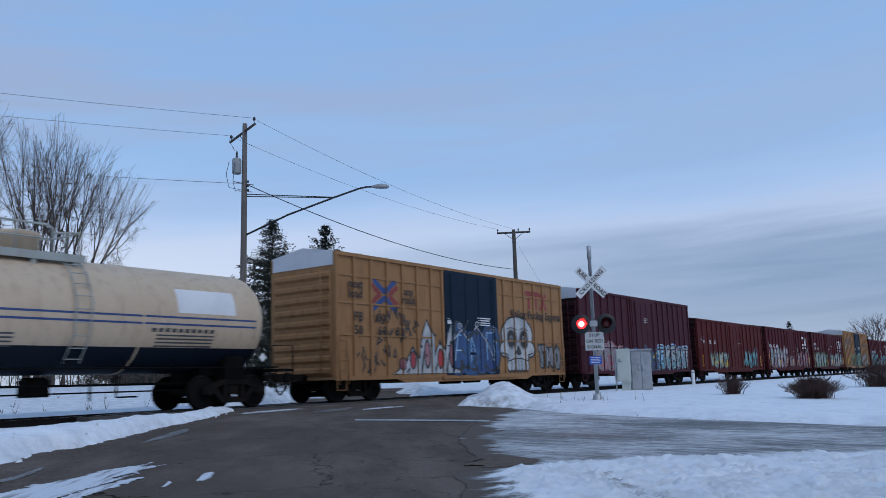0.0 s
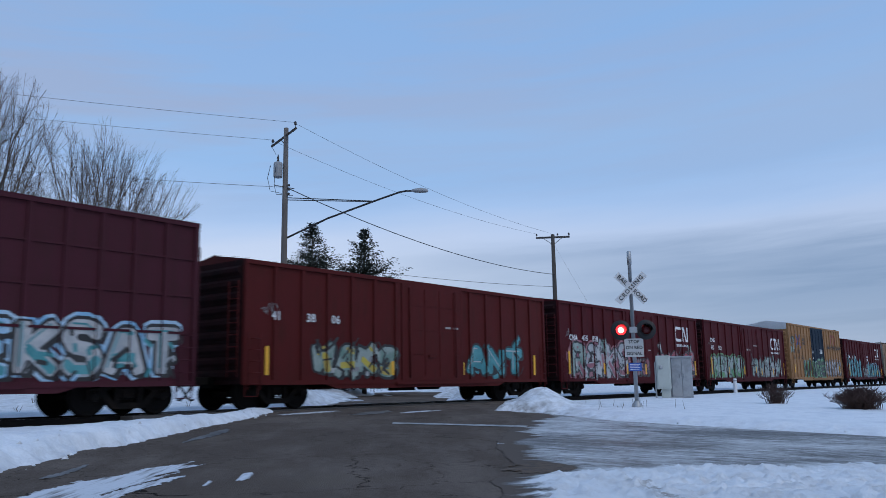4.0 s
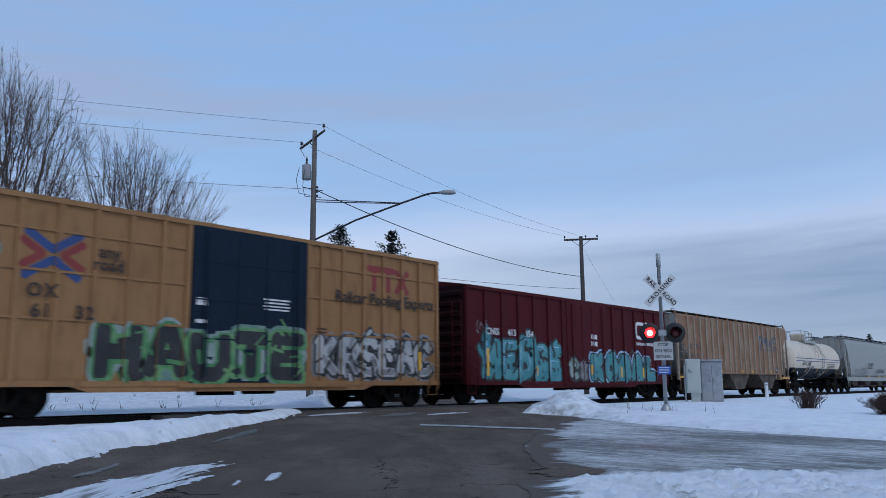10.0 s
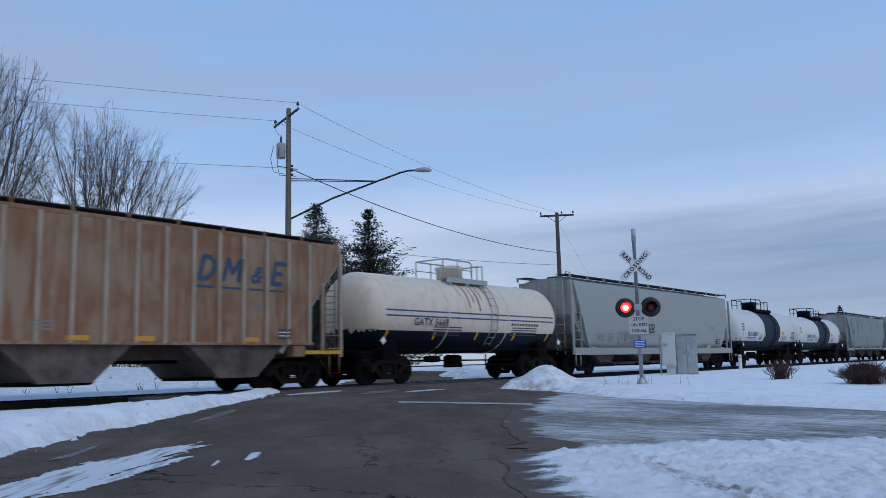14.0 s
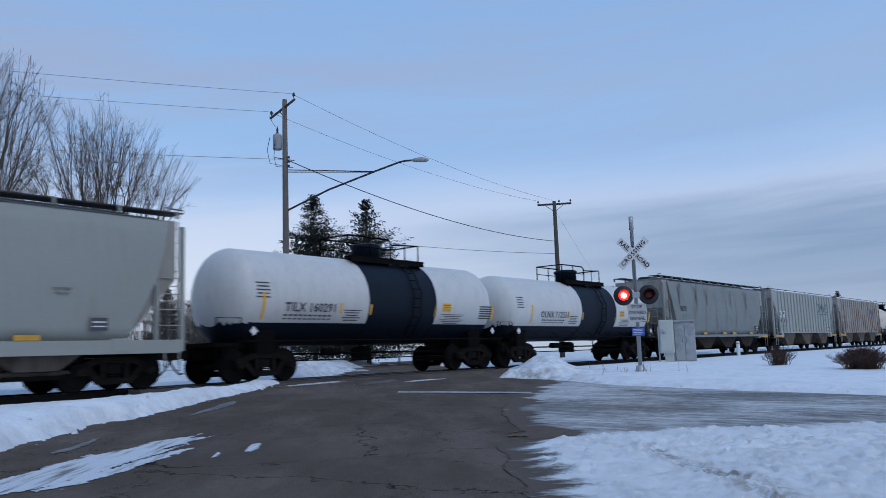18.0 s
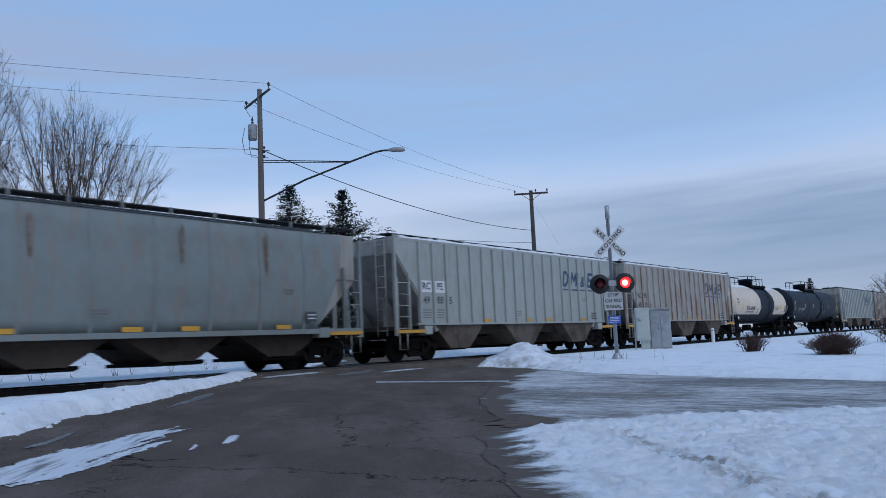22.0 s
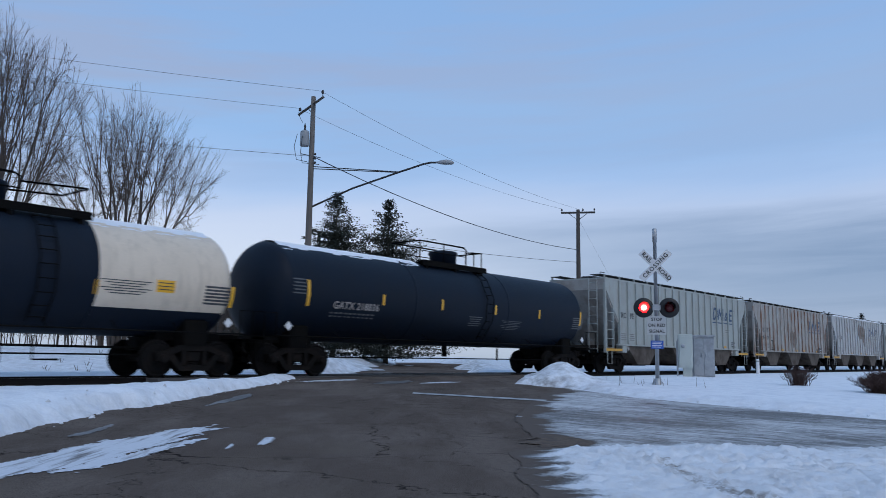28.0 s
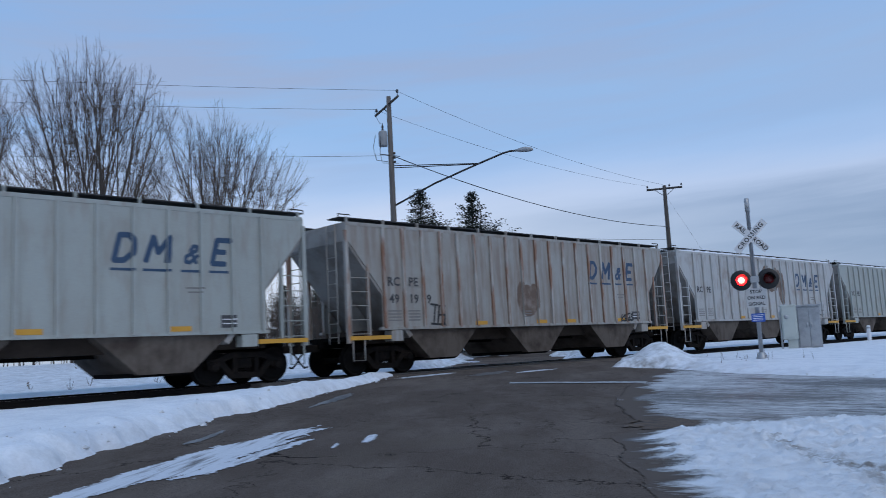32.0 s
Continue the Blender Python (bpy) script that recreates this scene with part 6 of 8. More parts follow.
    for s in (-1, 1):
        part("side_skirt", Shape().prism([(-L + 2.9, sill + 0.02), (-L + 3.5, sill - 0.16), (L - 3.5, sill - 0.16), (L - 2.9, sill + 0.02)], rib + 0.012, pan + 0.04).mesh("side_skirt", paint), car, m=pose(0, 0, 0, 0, 0, 0 if s < 0 else 180))
    # corner steps
    for x in (-L + 0.3, L - 0.3):
        st = Shape().tube([(x - 0.22, rib + 0.04, 0.8), (x - 0.22, rib + 0.04, 0.38), (x + 0.22, rib + 0.04, 0.38), (x + 0.22, rib + 0.04, 0.8)], 0.02, 5)
        part("step", st.mesh("step", paint), car)
    for x, z0, z1 in tape:
        y = next((y for a, b, y in bands if a <= x <= b), pan)
        part("reflective_strip", Shape().box(x - 0.06, x + 0.06, y - 0.026, y - 0.001, z0, z1).mesh("reflective_strip", M_REFLEX), car)
    return car, L, Paint(bands, sill + 0.02, eave - 0.02), bands


def yellow_box(u0, u1, label, variant):
    car, L, p, bands = boxcar(u0, u1, 4.84, M_YELLOW, label, ribs=18, door=(-1.75, 1.95), door_mat=M_DOORBLUE, white_ends=True, girts=(2.15, 3.2, 4.1), tape=((-6.75, 1.15, 1.75), (6.75, 1.15, 1.75)) if variant == 6 else ())
    # crossed-bar emblem, marks and stencils
    ex, ez = -5.22, 3.56
    for sg_ in (1, -1):
        p.stroke([(ex - 0.60, ez + 0.50 * sg_), (ex, ez + 0.11 * sg_), (ex + 0.60, ez + 0.50 * sg_)], 0.19, 2, 0)
        p.stroke([(ex - 0.68 * sg_, ez + 0.29), (ex - 0.22 * sg_, ez), (ex - 0.68 * sg_, ez - 0.29)], 0.17, 1, 1)
    p.done("emblem", car, "crossed-bar emblem in blue and red", M_LOGOBLUE, M_REDMARK)
    for k, ch in enumerate("TTX"):
        p = Paint(bands, 0.72, 4.8)
        for run in GLYPHS[ch]:
            p.stroke([(4.46 + k * 0.63 + a * 0.50, 3.62 + b * 0.66) for a, b in run], 0.20, 1, 1)
        p.done("emblem", car, "faded red block mark", M_LOGOBLUE, M_REDMARK)
    numbers = (("FB", -6.62, 2.74), ("OX", -5.42, 2.74), ("50", -6.62, 2.30), ("69" if variant == 1 else "61", -5.42, 2.30), ("32", -4.45, 2.30))
    for wtx, x, z in numbers:
        part("stencil", text_mesh("stencil", wtx, 0.42, M_BROWNMARK, 0.001, 1.15), car, "faded stencilled characters", pose(x, -HW - 0.006, z))
    p = Paint(bands, 0.72, 4.8)
    for x, z, w in ((2.6, 2.3, 0.4), (2.6, 2.2, 0.4)):
        p.rect(x, z, w, 0.05, 1, 2)
    for k in range(4):
        p.rect(0.9, 3.0 - 0.09 * k, 0.9 - 0.1 * (k % 2), 0.045, 1, 3)
    for z in (2.85, 2.75, 2.3, 1.9):
        p.rect(-1.45, z, 0.35, 0.09, 1, 3)
    p.done("stencil", car, "small white stencil lines", M_LOGOBLUE, M_REDMARK, M_BROWNMARK, M_WHITE)
    for wtx, x, z in (("next", -6.75, 3.82), ("load", -6.75, 3.50), ("any", -3.95, 3.74), ("road", -3.95, 3.44)):
        part("slogan", text_mesh("slogan", wtx, 0.40, M_BROWNMARK, 0.001), car, m=pose(x, -HW - 0.006, z))
    tm = text_mesh("slogan", "Railcar Pooling Experts", 0.47, M_BROWNMARK, 0.001)
    part("slogan", tm, car, "faded brown slogan lettering", pose(5.25, -HW - 0.008, 3.30))
    g = Paint(bands, 0.72, 4.6)
    if variant == 1:
        # white peaks with dark red hearts and black rims
        peaks = ((-4.35, 1.15, 0.85), (-3.75, 1.75, 1.0), (-2.9, 2.75, 1.15), (-2.1, 2.0, 1.0), (-1.45, 2.7, 1.05))
        for k, (x, z1, w) in enumerate(peaks):
            g.poly([(x - w * 0.62, 0.84), (x + w * 0.62, 0.84), (x + w * 0.42, z1 * 0.8), (x + 0.06, z1 + 0.10), (x - 0.22, z1 * 0.86)], 1, BK)
            g.poly([(x - w * 0.55, 0.86), (x + w * 0.55, 0.86), (x + w * 0.36, z1 * 0.78), (x + 0.04, z1), (x - 0.18, z1 * 0.83)], 2 + k % 2, WH)
            g.disc(x + 0.05, 0.95 + z1 * 0.22, 0.20, z1 * 0.20, 4, BK, 10)
            g.disc(x + 0.05, 0.95 + z1 * 0.22, 0.14, z1 * 0.16, 5, RE if k % 2 else PI, 10)
            g.stroke([(x - 0.35, 0.9), (x - 0.15, z1 * 0.6), (x - 0.28, z1 * 0.3)], 0.05, 5, BK)
        for k in range(12):
            g.disc(-4.3 + k * 0.28, 1.0 + 0.55 * ((k * 7) % 5) / 4 + 0.1 * k, 0.05, 0.07, 6, BK, 6)
        g.done("graffiti", car, "white and red peaked graffiti", *TAGMATS)
        g = Paint(bands, 0.72, 4.6)
        g.piece(-1.35, 1.9, 0.86, 2.45, "AMB", 31, (BL, BL, BL), BK, BL, SK, BL, 0.42, 0.8)
        for x, z in ((-0.85, 2.62), (0.35, 2.72), (1.55, 2.55), (1.6, 2.0)):
            g.stroke([(x + 0.16 * math.cos(q * 0.9) * (1 - q * 0.09), z + 0.16 * math.sin(q * 0.9) * (1 - q * 0.09)) for q in range(9)], 0.035, 7, WH)
        g.stroke([(-1.4, 2.0), (-0.75, 2.5), (-0.3, 2.1), (0.3, 2.65), (1.0, 2.1), (1.6, 1.3)], 0.04, 7, WH)
        g.done("graffiti", car, "dark blue graffiti with white swirls", *TAGMATS)
        g = Paint(bands, 0.72, 4.6)
        # pale grinning skull: plain rounded shapes
        cx = 3.58
        for rim, col, lay_ in ((0.09, BK, 2), (0.0, WH, 3)):
            g.disc(cx, 2.41, 1.26 + rim, 0.76 + rim, lay_, col, 22)
            for sg_ in (-1, 1):
                g.disc(cx + sg_ * 1.05, 1.80, 0.36 + rim, 0.30 + rim, lay_, col, 12)
            g.poly([(cx - 1.0 - rim, 2.12), (cx + 1.0 + rim, 2.12), (cx + 0.78 + rim, 1.2), (cx - 0.78 - rim, 1.2)], lay_, col)
            for k in range(6):
                g.disc(cx - 0.70 + k * 0.28, 1.12, 0.17 + rim * 0.7, 0.22 + rim, lay_, col, 10)
        for sg_ in (-1, 1):
            g.disc(cx + sg_ * 0.52, 2.24, 0.43, 0.46, 4, GY, 16)
            g.disc(cx + sg_ * 0.52, 2.24, 0.33, 0.37, 5, BK, 16)
            g.disc(cx + sg_ * 0.52, 2.26, 0.12, 0.13, 6, GY, 10)
            g.disc(cx + sg_ * 0.52, 2.26, 0.06, 0.07, 7, BK, 8)
            g.stroke([(cx + sg_ * 0.15, 2.62), (cx + sg_ * 0.5, 2.74), (cx + sg_ * 0.9, 2.62)], 0.035, 5, BK)
            g.stroke([(cx + sg_ * 1.3, 1.65), (cx + sg_ * 0.85, 1.57), (cx + sg_ * 0.70, 1.30)], 0.05, 5, BK)
        g.poly([(cx - 0.10, 1.96), (cx + 0.10, 1.96), (cx + 0.30, 1.62), (cx + 0.12, 1.55), (cx - 0.12, 1.55), (cx - 0.30, 1.62)], 5, BK)
        g.stroke([(cx - 0.75, 1.30), (cx - 0.3, 1.42), (cx + 0.3, 1.42), (cx + 0.75, 1.30)], 0.05, 5, BK)
        for k in range(5):
            g.rect(cx - 0.56 + k * 0.28, 1.16, 0.035, 0.42, 5, BK)
        for k in range(5):
            g.stroke([(cx - 1.1 + k * 0.5, 1.5 + 0.3 * (k % 2)), (cx - 0.9 + k * 0.5, 1.62 + 0.3 * (k % 2))], 0.04, 5, GY)
        g.done("graffiti", car, "pale sprayed skull with dark eye sockets", *TAGMATS)
        g = Paint(bands, 0.72, 4.6)
        g.piece(5.25, 7.35, 1.0, 2.0, "TMO", 33, (GY, GY, WH), BK, None, None, None, 0.30, 0.3)
        g.done("graffiti", car, "silver letters with black outlines", *TAGMATS)
        g = Paint(bands, 0.72, 4.6)
        for k, (x, z) in enumerate(((-5.6, 2.75), (-4.9, 2.9), (-4.2, 2.75), (-3.6, 2.55), (-5.3, 2.1), (-4.6, 2.2), (-4.0, 2.25), (-6.4, 1.55), (-5.6, 1.35), (-5.0, 1.65), (-6.1, 1.15))):
            g.scrawl(x - 0.34, x + 0.34, z - 0.26, z + 0.26, 80 + k, 9, 0.05, 3)
    else:
        g.piece(-4.2, 1.9, 0.80, 2.15, "HAUTE", 35, (BK, BK, BK), GR, None, None, MI, 0.26, 0.35)
        g.done("graffiti", car, "green block graffiti with black outlines", *TAGMATS)
        g = Paint(bands, 0.72, 4.6)
        g.piece(2.4, 7.35, 0.95, 2.2, "KRSEAC", 36, (WH, WH, GY), BK, GY, None, GY, 0.30, 0.6)
        g.done("graffiti", car, "white block graffiti with black outlines", *TAGMATS)
        g = Paint(bands, 0.72, 4.6)
        g.handwrite(-7.15, -6.35, 2.95, 3.75, "SR", MI, 0.13, 3)
        g.handwrite(-7.2, -6.5, 2.75, 3.1, "OM", MI, 0.09, 4)
    g.done("graffiti", car, "layered spray-painted graffiti", *TAGMATS)
    return car


def maroon_box(u0, u1, eave, paint, label, ribs, logo, tags, marks, girts=(), tape=(), door=(-1.3, 1.9), white_ends=False, numbers=()):
    car, L, p, bands = boxcar(u0, u1, eave, paint, label, ribs=ribs, door=door, girts=girts, tape=tape, white_ends=white_ends)
    if logo:
        x, z = logo[0] + 0.12, logo[1] - 0.03
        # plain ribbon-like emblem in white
        p.stroke([(x - 0.10, z + 0.33), (x - 0.72, z + 0.33), (x - 0.85, z + 0.2), (x - 0.85, z - 0.2), (x - 0.72, z - 0.33), (x - 0.10, z - 0.33)], 0.15, 1, 0)
        p.stroke([(x + 0.06, z - 0.36), (x + 0.06, z + 0.34), (x + 0.30, z + 0.34), (x + 0.58, z - 0.33), (x + 0.80, z - 0.33), (x + 0.80, z + 0.38)], 0.15, 1, 0)
        p.bars(x - 0.95, x + 0.95, z - 0.62, 0.13, 0, 0.13, 0.07)
    p.done("emblem", car, "white ribbon-like emblem", M_WHITE, M_FADEW)
    for x0, x1, z, h, g in marks:
        p = Paint(bands, 0.72, eave - 0.02)
        p.bars(x0, x1, z, h, 1 if h < 0.2 else 0, g, g * 0.45)
        p.done("stencil", car, "white stencilled mark", M_WHITE, M_FADEW)
    for wtx, x, z in numbers:
        part("stencil", text_mesh("stencil", wtx, 0.34, M_WHITE, 0.001, 1.05), car, "white stencilled characters", pose(x - 0.42, -HW - 0.006, z))
    g = Paint(bands, 0.72, eave - 0.1)
    for a in tags:
        g = Paint(bands, 0.72, eave - 0.1)
        g.piece(*a)
        g.done("graffiti", car, "layered spray-painted graffiti", *TAGMATS)
    g = Paint(bands, 0.72, eave - 0.1)
    g.scrawl(-L + 0.6, -L + 1.2, 2.5, 3.0, int(u0) + 500, GY, 0.022, 4)
    g.done("scrawl", car, "small pale spray-paint scrawl", *TAGMATS)
    return car


yellow_box(-136.95, -121.55, "tall yellow boxcar with dark blue door and graffiti", 1)
maroon_box(-119.75, -104.25, 4.87, M_MAROON, "tall dark maroon boxcar with blue and white graffiti", 18, None,
           [(-5.7, -2.8, 0.92, 2.2, "USH", 41, (GY, GY), PI, PI, None, GY, 0.40, 0.5), (-2.9, 2.3, 0.88, 1.85, "CBUKS", 42, (BL, BL, YE), BK, BL, YE, BL, 0.34, 0.8), (2.2, 7.3, 0.88, 2.15, "EKSAT", 43, (WH, SK, WH), BK, TE, TE, SK, 0.28, 0.25)],
           [(0.3, 1.4, 3.7, 0.06, 0.5), (0.3, 1.4, 3.6, 0.06, 0.5), (0.3, 1.4, 3.5, 0.06, 0.5), (-6.2, -5.6, 1.75, 0.07, 0.3), (-6.2, -5.6, 1.62, 0.07, 0.3)], girts=(2.0, 2.95, 3.9), white_ends=True, numbers=(("IC", -6.68, 2.82), ("21", -6.70, 2.38), ("11", -5.60, 2.38), ("3", -4.75, 2.38)))
maroon_box(-102.75, -87.3, 4.12, M_OXIDE, "faded red oxide boxcar with pale graffiti", 15, None,
           [(-5.2, -1.6, 0.9, 1.9, "WAKS", 51, (MI, WH, GY), BK, YE, None, None, 0.30, 0.9), (2.3, 6.0, 0.9, 2.0, "ANT", 52, (TE, TE), BK, TE, WH, None, 0.30, 0.3)],
           [(1.0, 1.8, 2.6, 0.07, 0.3)], tape=((-6.9, 0.95, 1.75), (-1.7, 0.95, 1.4), (2.1, 0.95, 1.4), (6.9, 0.95, 1.75)), numbers=(("41", -6.2, 2.60), ("38", -4.9, 2.60), ("06", -3.9, 2.60)))
maroon_box(-86.1, -70.65, 4.17, M_CNRED, "deep red boxcar with pink and white graffiti", 15, (5.5, 3.22),
           [(-6.8, -1.3, 0.76, 2.4, "RAWKS", 61, (WH, WH, MI), BK, PI, None, PI, 0.26, 1.0), (-0.7, 1.0, 0.95, 1.75, "HDOB", 62, (PI, GY), BK, None, None, None, 0.28, 0.5), (2.2, 7.0, 0.80, 2.1, "AKWE", 63, (PI, WH, MI), BK, BK, RE, None, 0.28, 1.0)],
           [(1.0, 1.7, 2.2, 0.07, 0.3)], tape=((-6.9, 1.0, 2.0), (-3.7, 1.0, 1.5), (-1.45, 1.0, 1.5), (0.6, 1.0, 1.5), (2.9, 1.0, 1.5), (4.7, 1.0, 1.5), (7.3, 0.95, 1.75)), numbers=(("CNA", -6.15, 2.58), ("415", -5.1, 2.58), ("818", -4.15, 2.58)))
maroon_box(-69.5, -54.0, 4.20, M_CNRED, "deep red boxcar with pale green graffiti", 13, (5.55, 3.15),
           [(-6.9, -1.4, 0.72, 2.1, "DEMOS", 71, (MI, GY, MI), BK, GR, WH, GR, 0.34, 0.55), (0.3, 6.7, 0.80, 2.0, "RASEMA", 72, (MI, GY, WH), BK, GY, None, None, 0.27, 1.0)],
           [(-0.6, 0.2, 2.6, 0.12, 0.3), (0.8, 1.6, 2.9, 0.09, 0.3), (0.0, 0.6, 1.6, 0.12, 0.3)], tape=((-6.75, 1.0, 2.0), (-3.9, 1.0, 1.45), (-1.3, 1.0, 1.5), (1.0, 1.1, 1.5), (2.4, 0.95, 1.4), (4.9, 0.95, 1.4), (7.45, 0.95, 1.8)), numbers=(("CNIS", -6.12, 3.02), ("413", -6.2, 2.58), ("553", -4.95, 2.58)))
yellow_box(-52.7, -37.25, "tall yellow boxcar with dark blue door and green graffiti", 6)
maroon_box(-35.75, -20.0, 4.22, M_CNRED, "deep red boxcar with turquoise graffiti", 15, (5.6, 3.2),
           [(-7.0, -1.7, 0.76, 2.35, "MEBSE", 81, (TE, TE, TE), BK, TE, SK, None, 0.32, 1.0), (0.45, 6.75, 0.74, 2.05, "KOBAL", 82, (TE, TE, TE), BK, TE, None, SK, 0.34, 0.12), (-1.2, 0.2, 0.85, 1.7, "CX", 83, (GY, MI), BK, None, None, None, 0.34, 0.8)],
           [(0.6, 1.2, 2.7, 0.2, 0.2), (0.6, 1.2, 2.4, 0.2, 0.2)], tape=((-6.7, 1.0, 2.0), (-3.5, 1.0, 1.4), (0.55, 1.1, 1.5), (3.3, 1.0, 1.45), (5.4, 1.0, 1.45), (7.5, 0.95, 1.6)), numbers=(("CNIS", -5.95, 2.60), ("413", -4.75, 2.60), ("154", -3.6, 2.60)))


# ------------------------------------------------------------------ covered hoppers
LETTERS = (M_BLUEMARK, M_DARKMARK, mat("faint_grey_stencil", (0.20, 0.19, 0.18), 0.6), M_WHITE, M_ORANGE, mat("brown_soot_stain", (0.15, 0.105, 0.08), 0.8, col2=(0.28, 0.23, 0.20), amount=0.9, scale=3))


def side_profile(L, top, sill, cut, zc):
    """Outline of a hopper's side plate: cut back under the slope at both ends."""
    return [(-L + cut, sill), (L - cut, sill), (L - cut, zc), (L, top - 0.42), (L, top), (-L, top), (-L, top - 0.42), (-L + cut, zc)]


def hopper(u0, u1, paint, label, ribs=16, bays=3, snow=False, name_mark="blue", tags=(), code="RC PE", number=(), plates=False, round_sides=False, top=4.24, stains=(), rib_paint=None, inset=1.55, seams=0, chute=None):
    car, L = new_car("covered_hopper", label, "hopper car", u0, u1)
    sill, cut, zc = (1.16 if round_sides else 1.30), 1.22, 2.35
    y = -HW + 0.03
    bands = [(-L, L, y)]
    if not round_sides:
        for s in (-1, 1):
            me = Shape().prism(side_profile(L, top, sill, cut, zc), y, y + 0.04)
            part("side_panel", me.mesh("side_panel", paint), car, m=pose(0, 0, 0, 0, 0, 0 if s < 0 else 180))
        if ribs:
            xs = [-L + cut + 0.06 + (2 * L - 2 * cut - 0.12) * k / ribs for k in range(ribs + 1)]
            me = rib_mesh(sill - 0.02, top - 0.04, 0.10, 0.07, rib_paint or paint)
            bands, prev = [], -L
            for x in xs:
                for s in (-1, 1):
                    part("rib", me, car, m=pose(x * -s, s * -y if s > 0 else y, 0, 0, 0, 0 if s < 0 else 180))
                bands.append((prev, x - 0.05, y))
                bands.append((x - 0.05, x + 0.05, y - 0.07))
                prev = x + 0.05
            bands.append((prev, L, y))
    else:
        # full rounded body with flat ends set back
        Lb = L - inset
        n = 9
        prof = []
        for k in range(n + 1):
            a = k / n
            z = sill + (top - 0.1 - sill) * a
            prof.append((-(1.32 + 0.20 * math.sin(math.pi * (0.10 + 0.78 * a))), z))
        rings = prof + [(-0.75, top + 0.10), (0.75, top + 0.10)] + [(-yy, z) for yy, z in reversed(prof)]
        b = Shape()
        xs = [-Lb, -Lb + 0.02] + [(-Lb + 0.02) + (2 * Lb - 0.04) * k / 8 for k in range(1, 8)] + [Lb - 0.02, Lb]
        m_ = len(rings)
        for x in xs:
            near_end = abs(x) > Lb - 0.03
            b.v += [(x - math.copysign(1.15 * (1 - min(1, (z - sill) / (top - sill))) ** 1.6, x) if near_end else x, yy, z) for yy, z in rings]
        for k in range(len(xs) - 1):
            for j in range(m_):
                q = (j + 1) % m_
                b.f.append((k * m_ + j, k * m_ + q, (k + 1) * m_ + q, (k + 1) * m_ + j)[::-1])
                b.mi.append(0)
                b.sm.append(j != m_ - 1)
        b.f += [tuple(range(m_)), tuple((len(xs) - 1) * m_ + j for j in range(m_ - 1, -1, -1))]
        b.mi += [0, 0]
        b.sm += [False, False]
        part("body", b.mesh("body", paint), car, "smooth rounded hopper body")
        if seams:
            for k, sd in ((k, sd) for k in range(1, seams) for sd in (-1, 1)):
                x = -Lb + 2 * Lb * k / seams
                sm = Shape()
                for (ya, za), (yb, zb) in zip(prof, prof[1:]):
                    sm.face([(x - 0.05, sd * -(ya - 0.012), za), (x + 0.05, sd * -(ya - 0.012), za), (x + 0.05, sd * -(yb - 0.012), zb), (x - 0.05, sd * -(yb - 0.012), zb)][::-sd])
                part("seam", sm.mesh("seam", paint), car, "welded vertical seam")
        bands = [(-L, L, -1.53)]
        for s in (-1, 1):
            e = Shape()
            out_ = inset - 0.12
            e.prism([(-0.3, top - 0.05), (out_, top - 0.05), (out_, 2.72), (-0.3, 2.72)], -1.34, 1.34)
            e.prism([(-0.3, 2.72), (out_, 2.72), (out_, 2.66), (-1.1, 1.2), (-1.5, 1.2)], -1.3, 1.3)
            part("end_slope", e.mesh("end_slope", M_GREYWARM), car, "dusty end slope sheets", m=pose(s * Lb, 0, 0, 0, 0, 0 if s > 0 else 180))
    # sill rail and slope sheets
    le = L - 0.05 if round_sides else L - cut + 0.1
    lo = sill - (0.06 if not round_sides else 0.12 if chute else 0.30)
    part("side_sill", Shape().box(-le, le, -HW - 0.02, -HW + 0.12, lo, sill + 0.02).box(-le, le, HW - 0.12, HW + 0.02, lo, sill + 0.02).mesh("side_sill", paint), car)
    if not round_sides:
        for s in (-1, 1):
            e = Shape()
            e.prism([(0.0, top - 0.02), (0.0, top - 0.5), (-cut - 1.0, 1.0), (-cut - 1.12, 1.08), (-0.12, top - 0.5), (-0.12, top - 0.02)], -HW + 0.07, HW - 0.07)
            part("end_slope", e.mesh("end_slope", M_ENDDARK), car, "mottled grey end slope sheet", m=pose(s * L, 0, 0, 0, 0, 0 if s > 0 else 180))
    # ladders, corner posts, platforms at the ends
    for s in (-1, 1):
        for yy in (-HW + 0.05, HW - 0.05):
            part("end_post", Shape().box(s * L - 0.05, s * L + 0.05, yy - 0.05, yy + 0.05, 0.9, top - 0.2).mesh("end_post", rib_paint or paint), car)
            part("end_post", Shape().box(s * (L - 0.72) - 0.04, s * (L - 0.72) + 0.04, yy - 0.04, yy + 0.04, 1.1, 3.1).mesh("end_post", rib_paint or paint), car)
        ladder(car, s * (L - 0.38), -HW + 0.0, 0.95, 2.9, 0.62, 5, paint, "x")
        ladder(car, s * (L + 0.1), -0.9, 0.9, top, 0.42, 9, paint, "y")
        part("end_platform", Shape().box(-0.02, 1.5, -HW + 0.02, HW - 0.02, 0.98, 1.08).mesh("end_platform", M_BLACK), car, m=pose(s * L - (1.5 if s > 0 else 0), 0, 0))
        if not (round_sides and not chute):
            part("end_sill", Shape().box(s * (L - 0.72) - 0.72, s * (L - 0.72) + 0.72, -HW - 0.035, -HW + 0.02, 0.98, 1.09).mesh("end_sill", M_ORANGE), car, "faded orange end sill")
        part("valve_box", Shape().box(s * (L - 1.68) - 0.22, s * (L - 1.68) + 0.22, -HW - 0.03, -HW + 0.3, 0.92, 1.22, c=0.02).mesh("valve_box", paint), car)
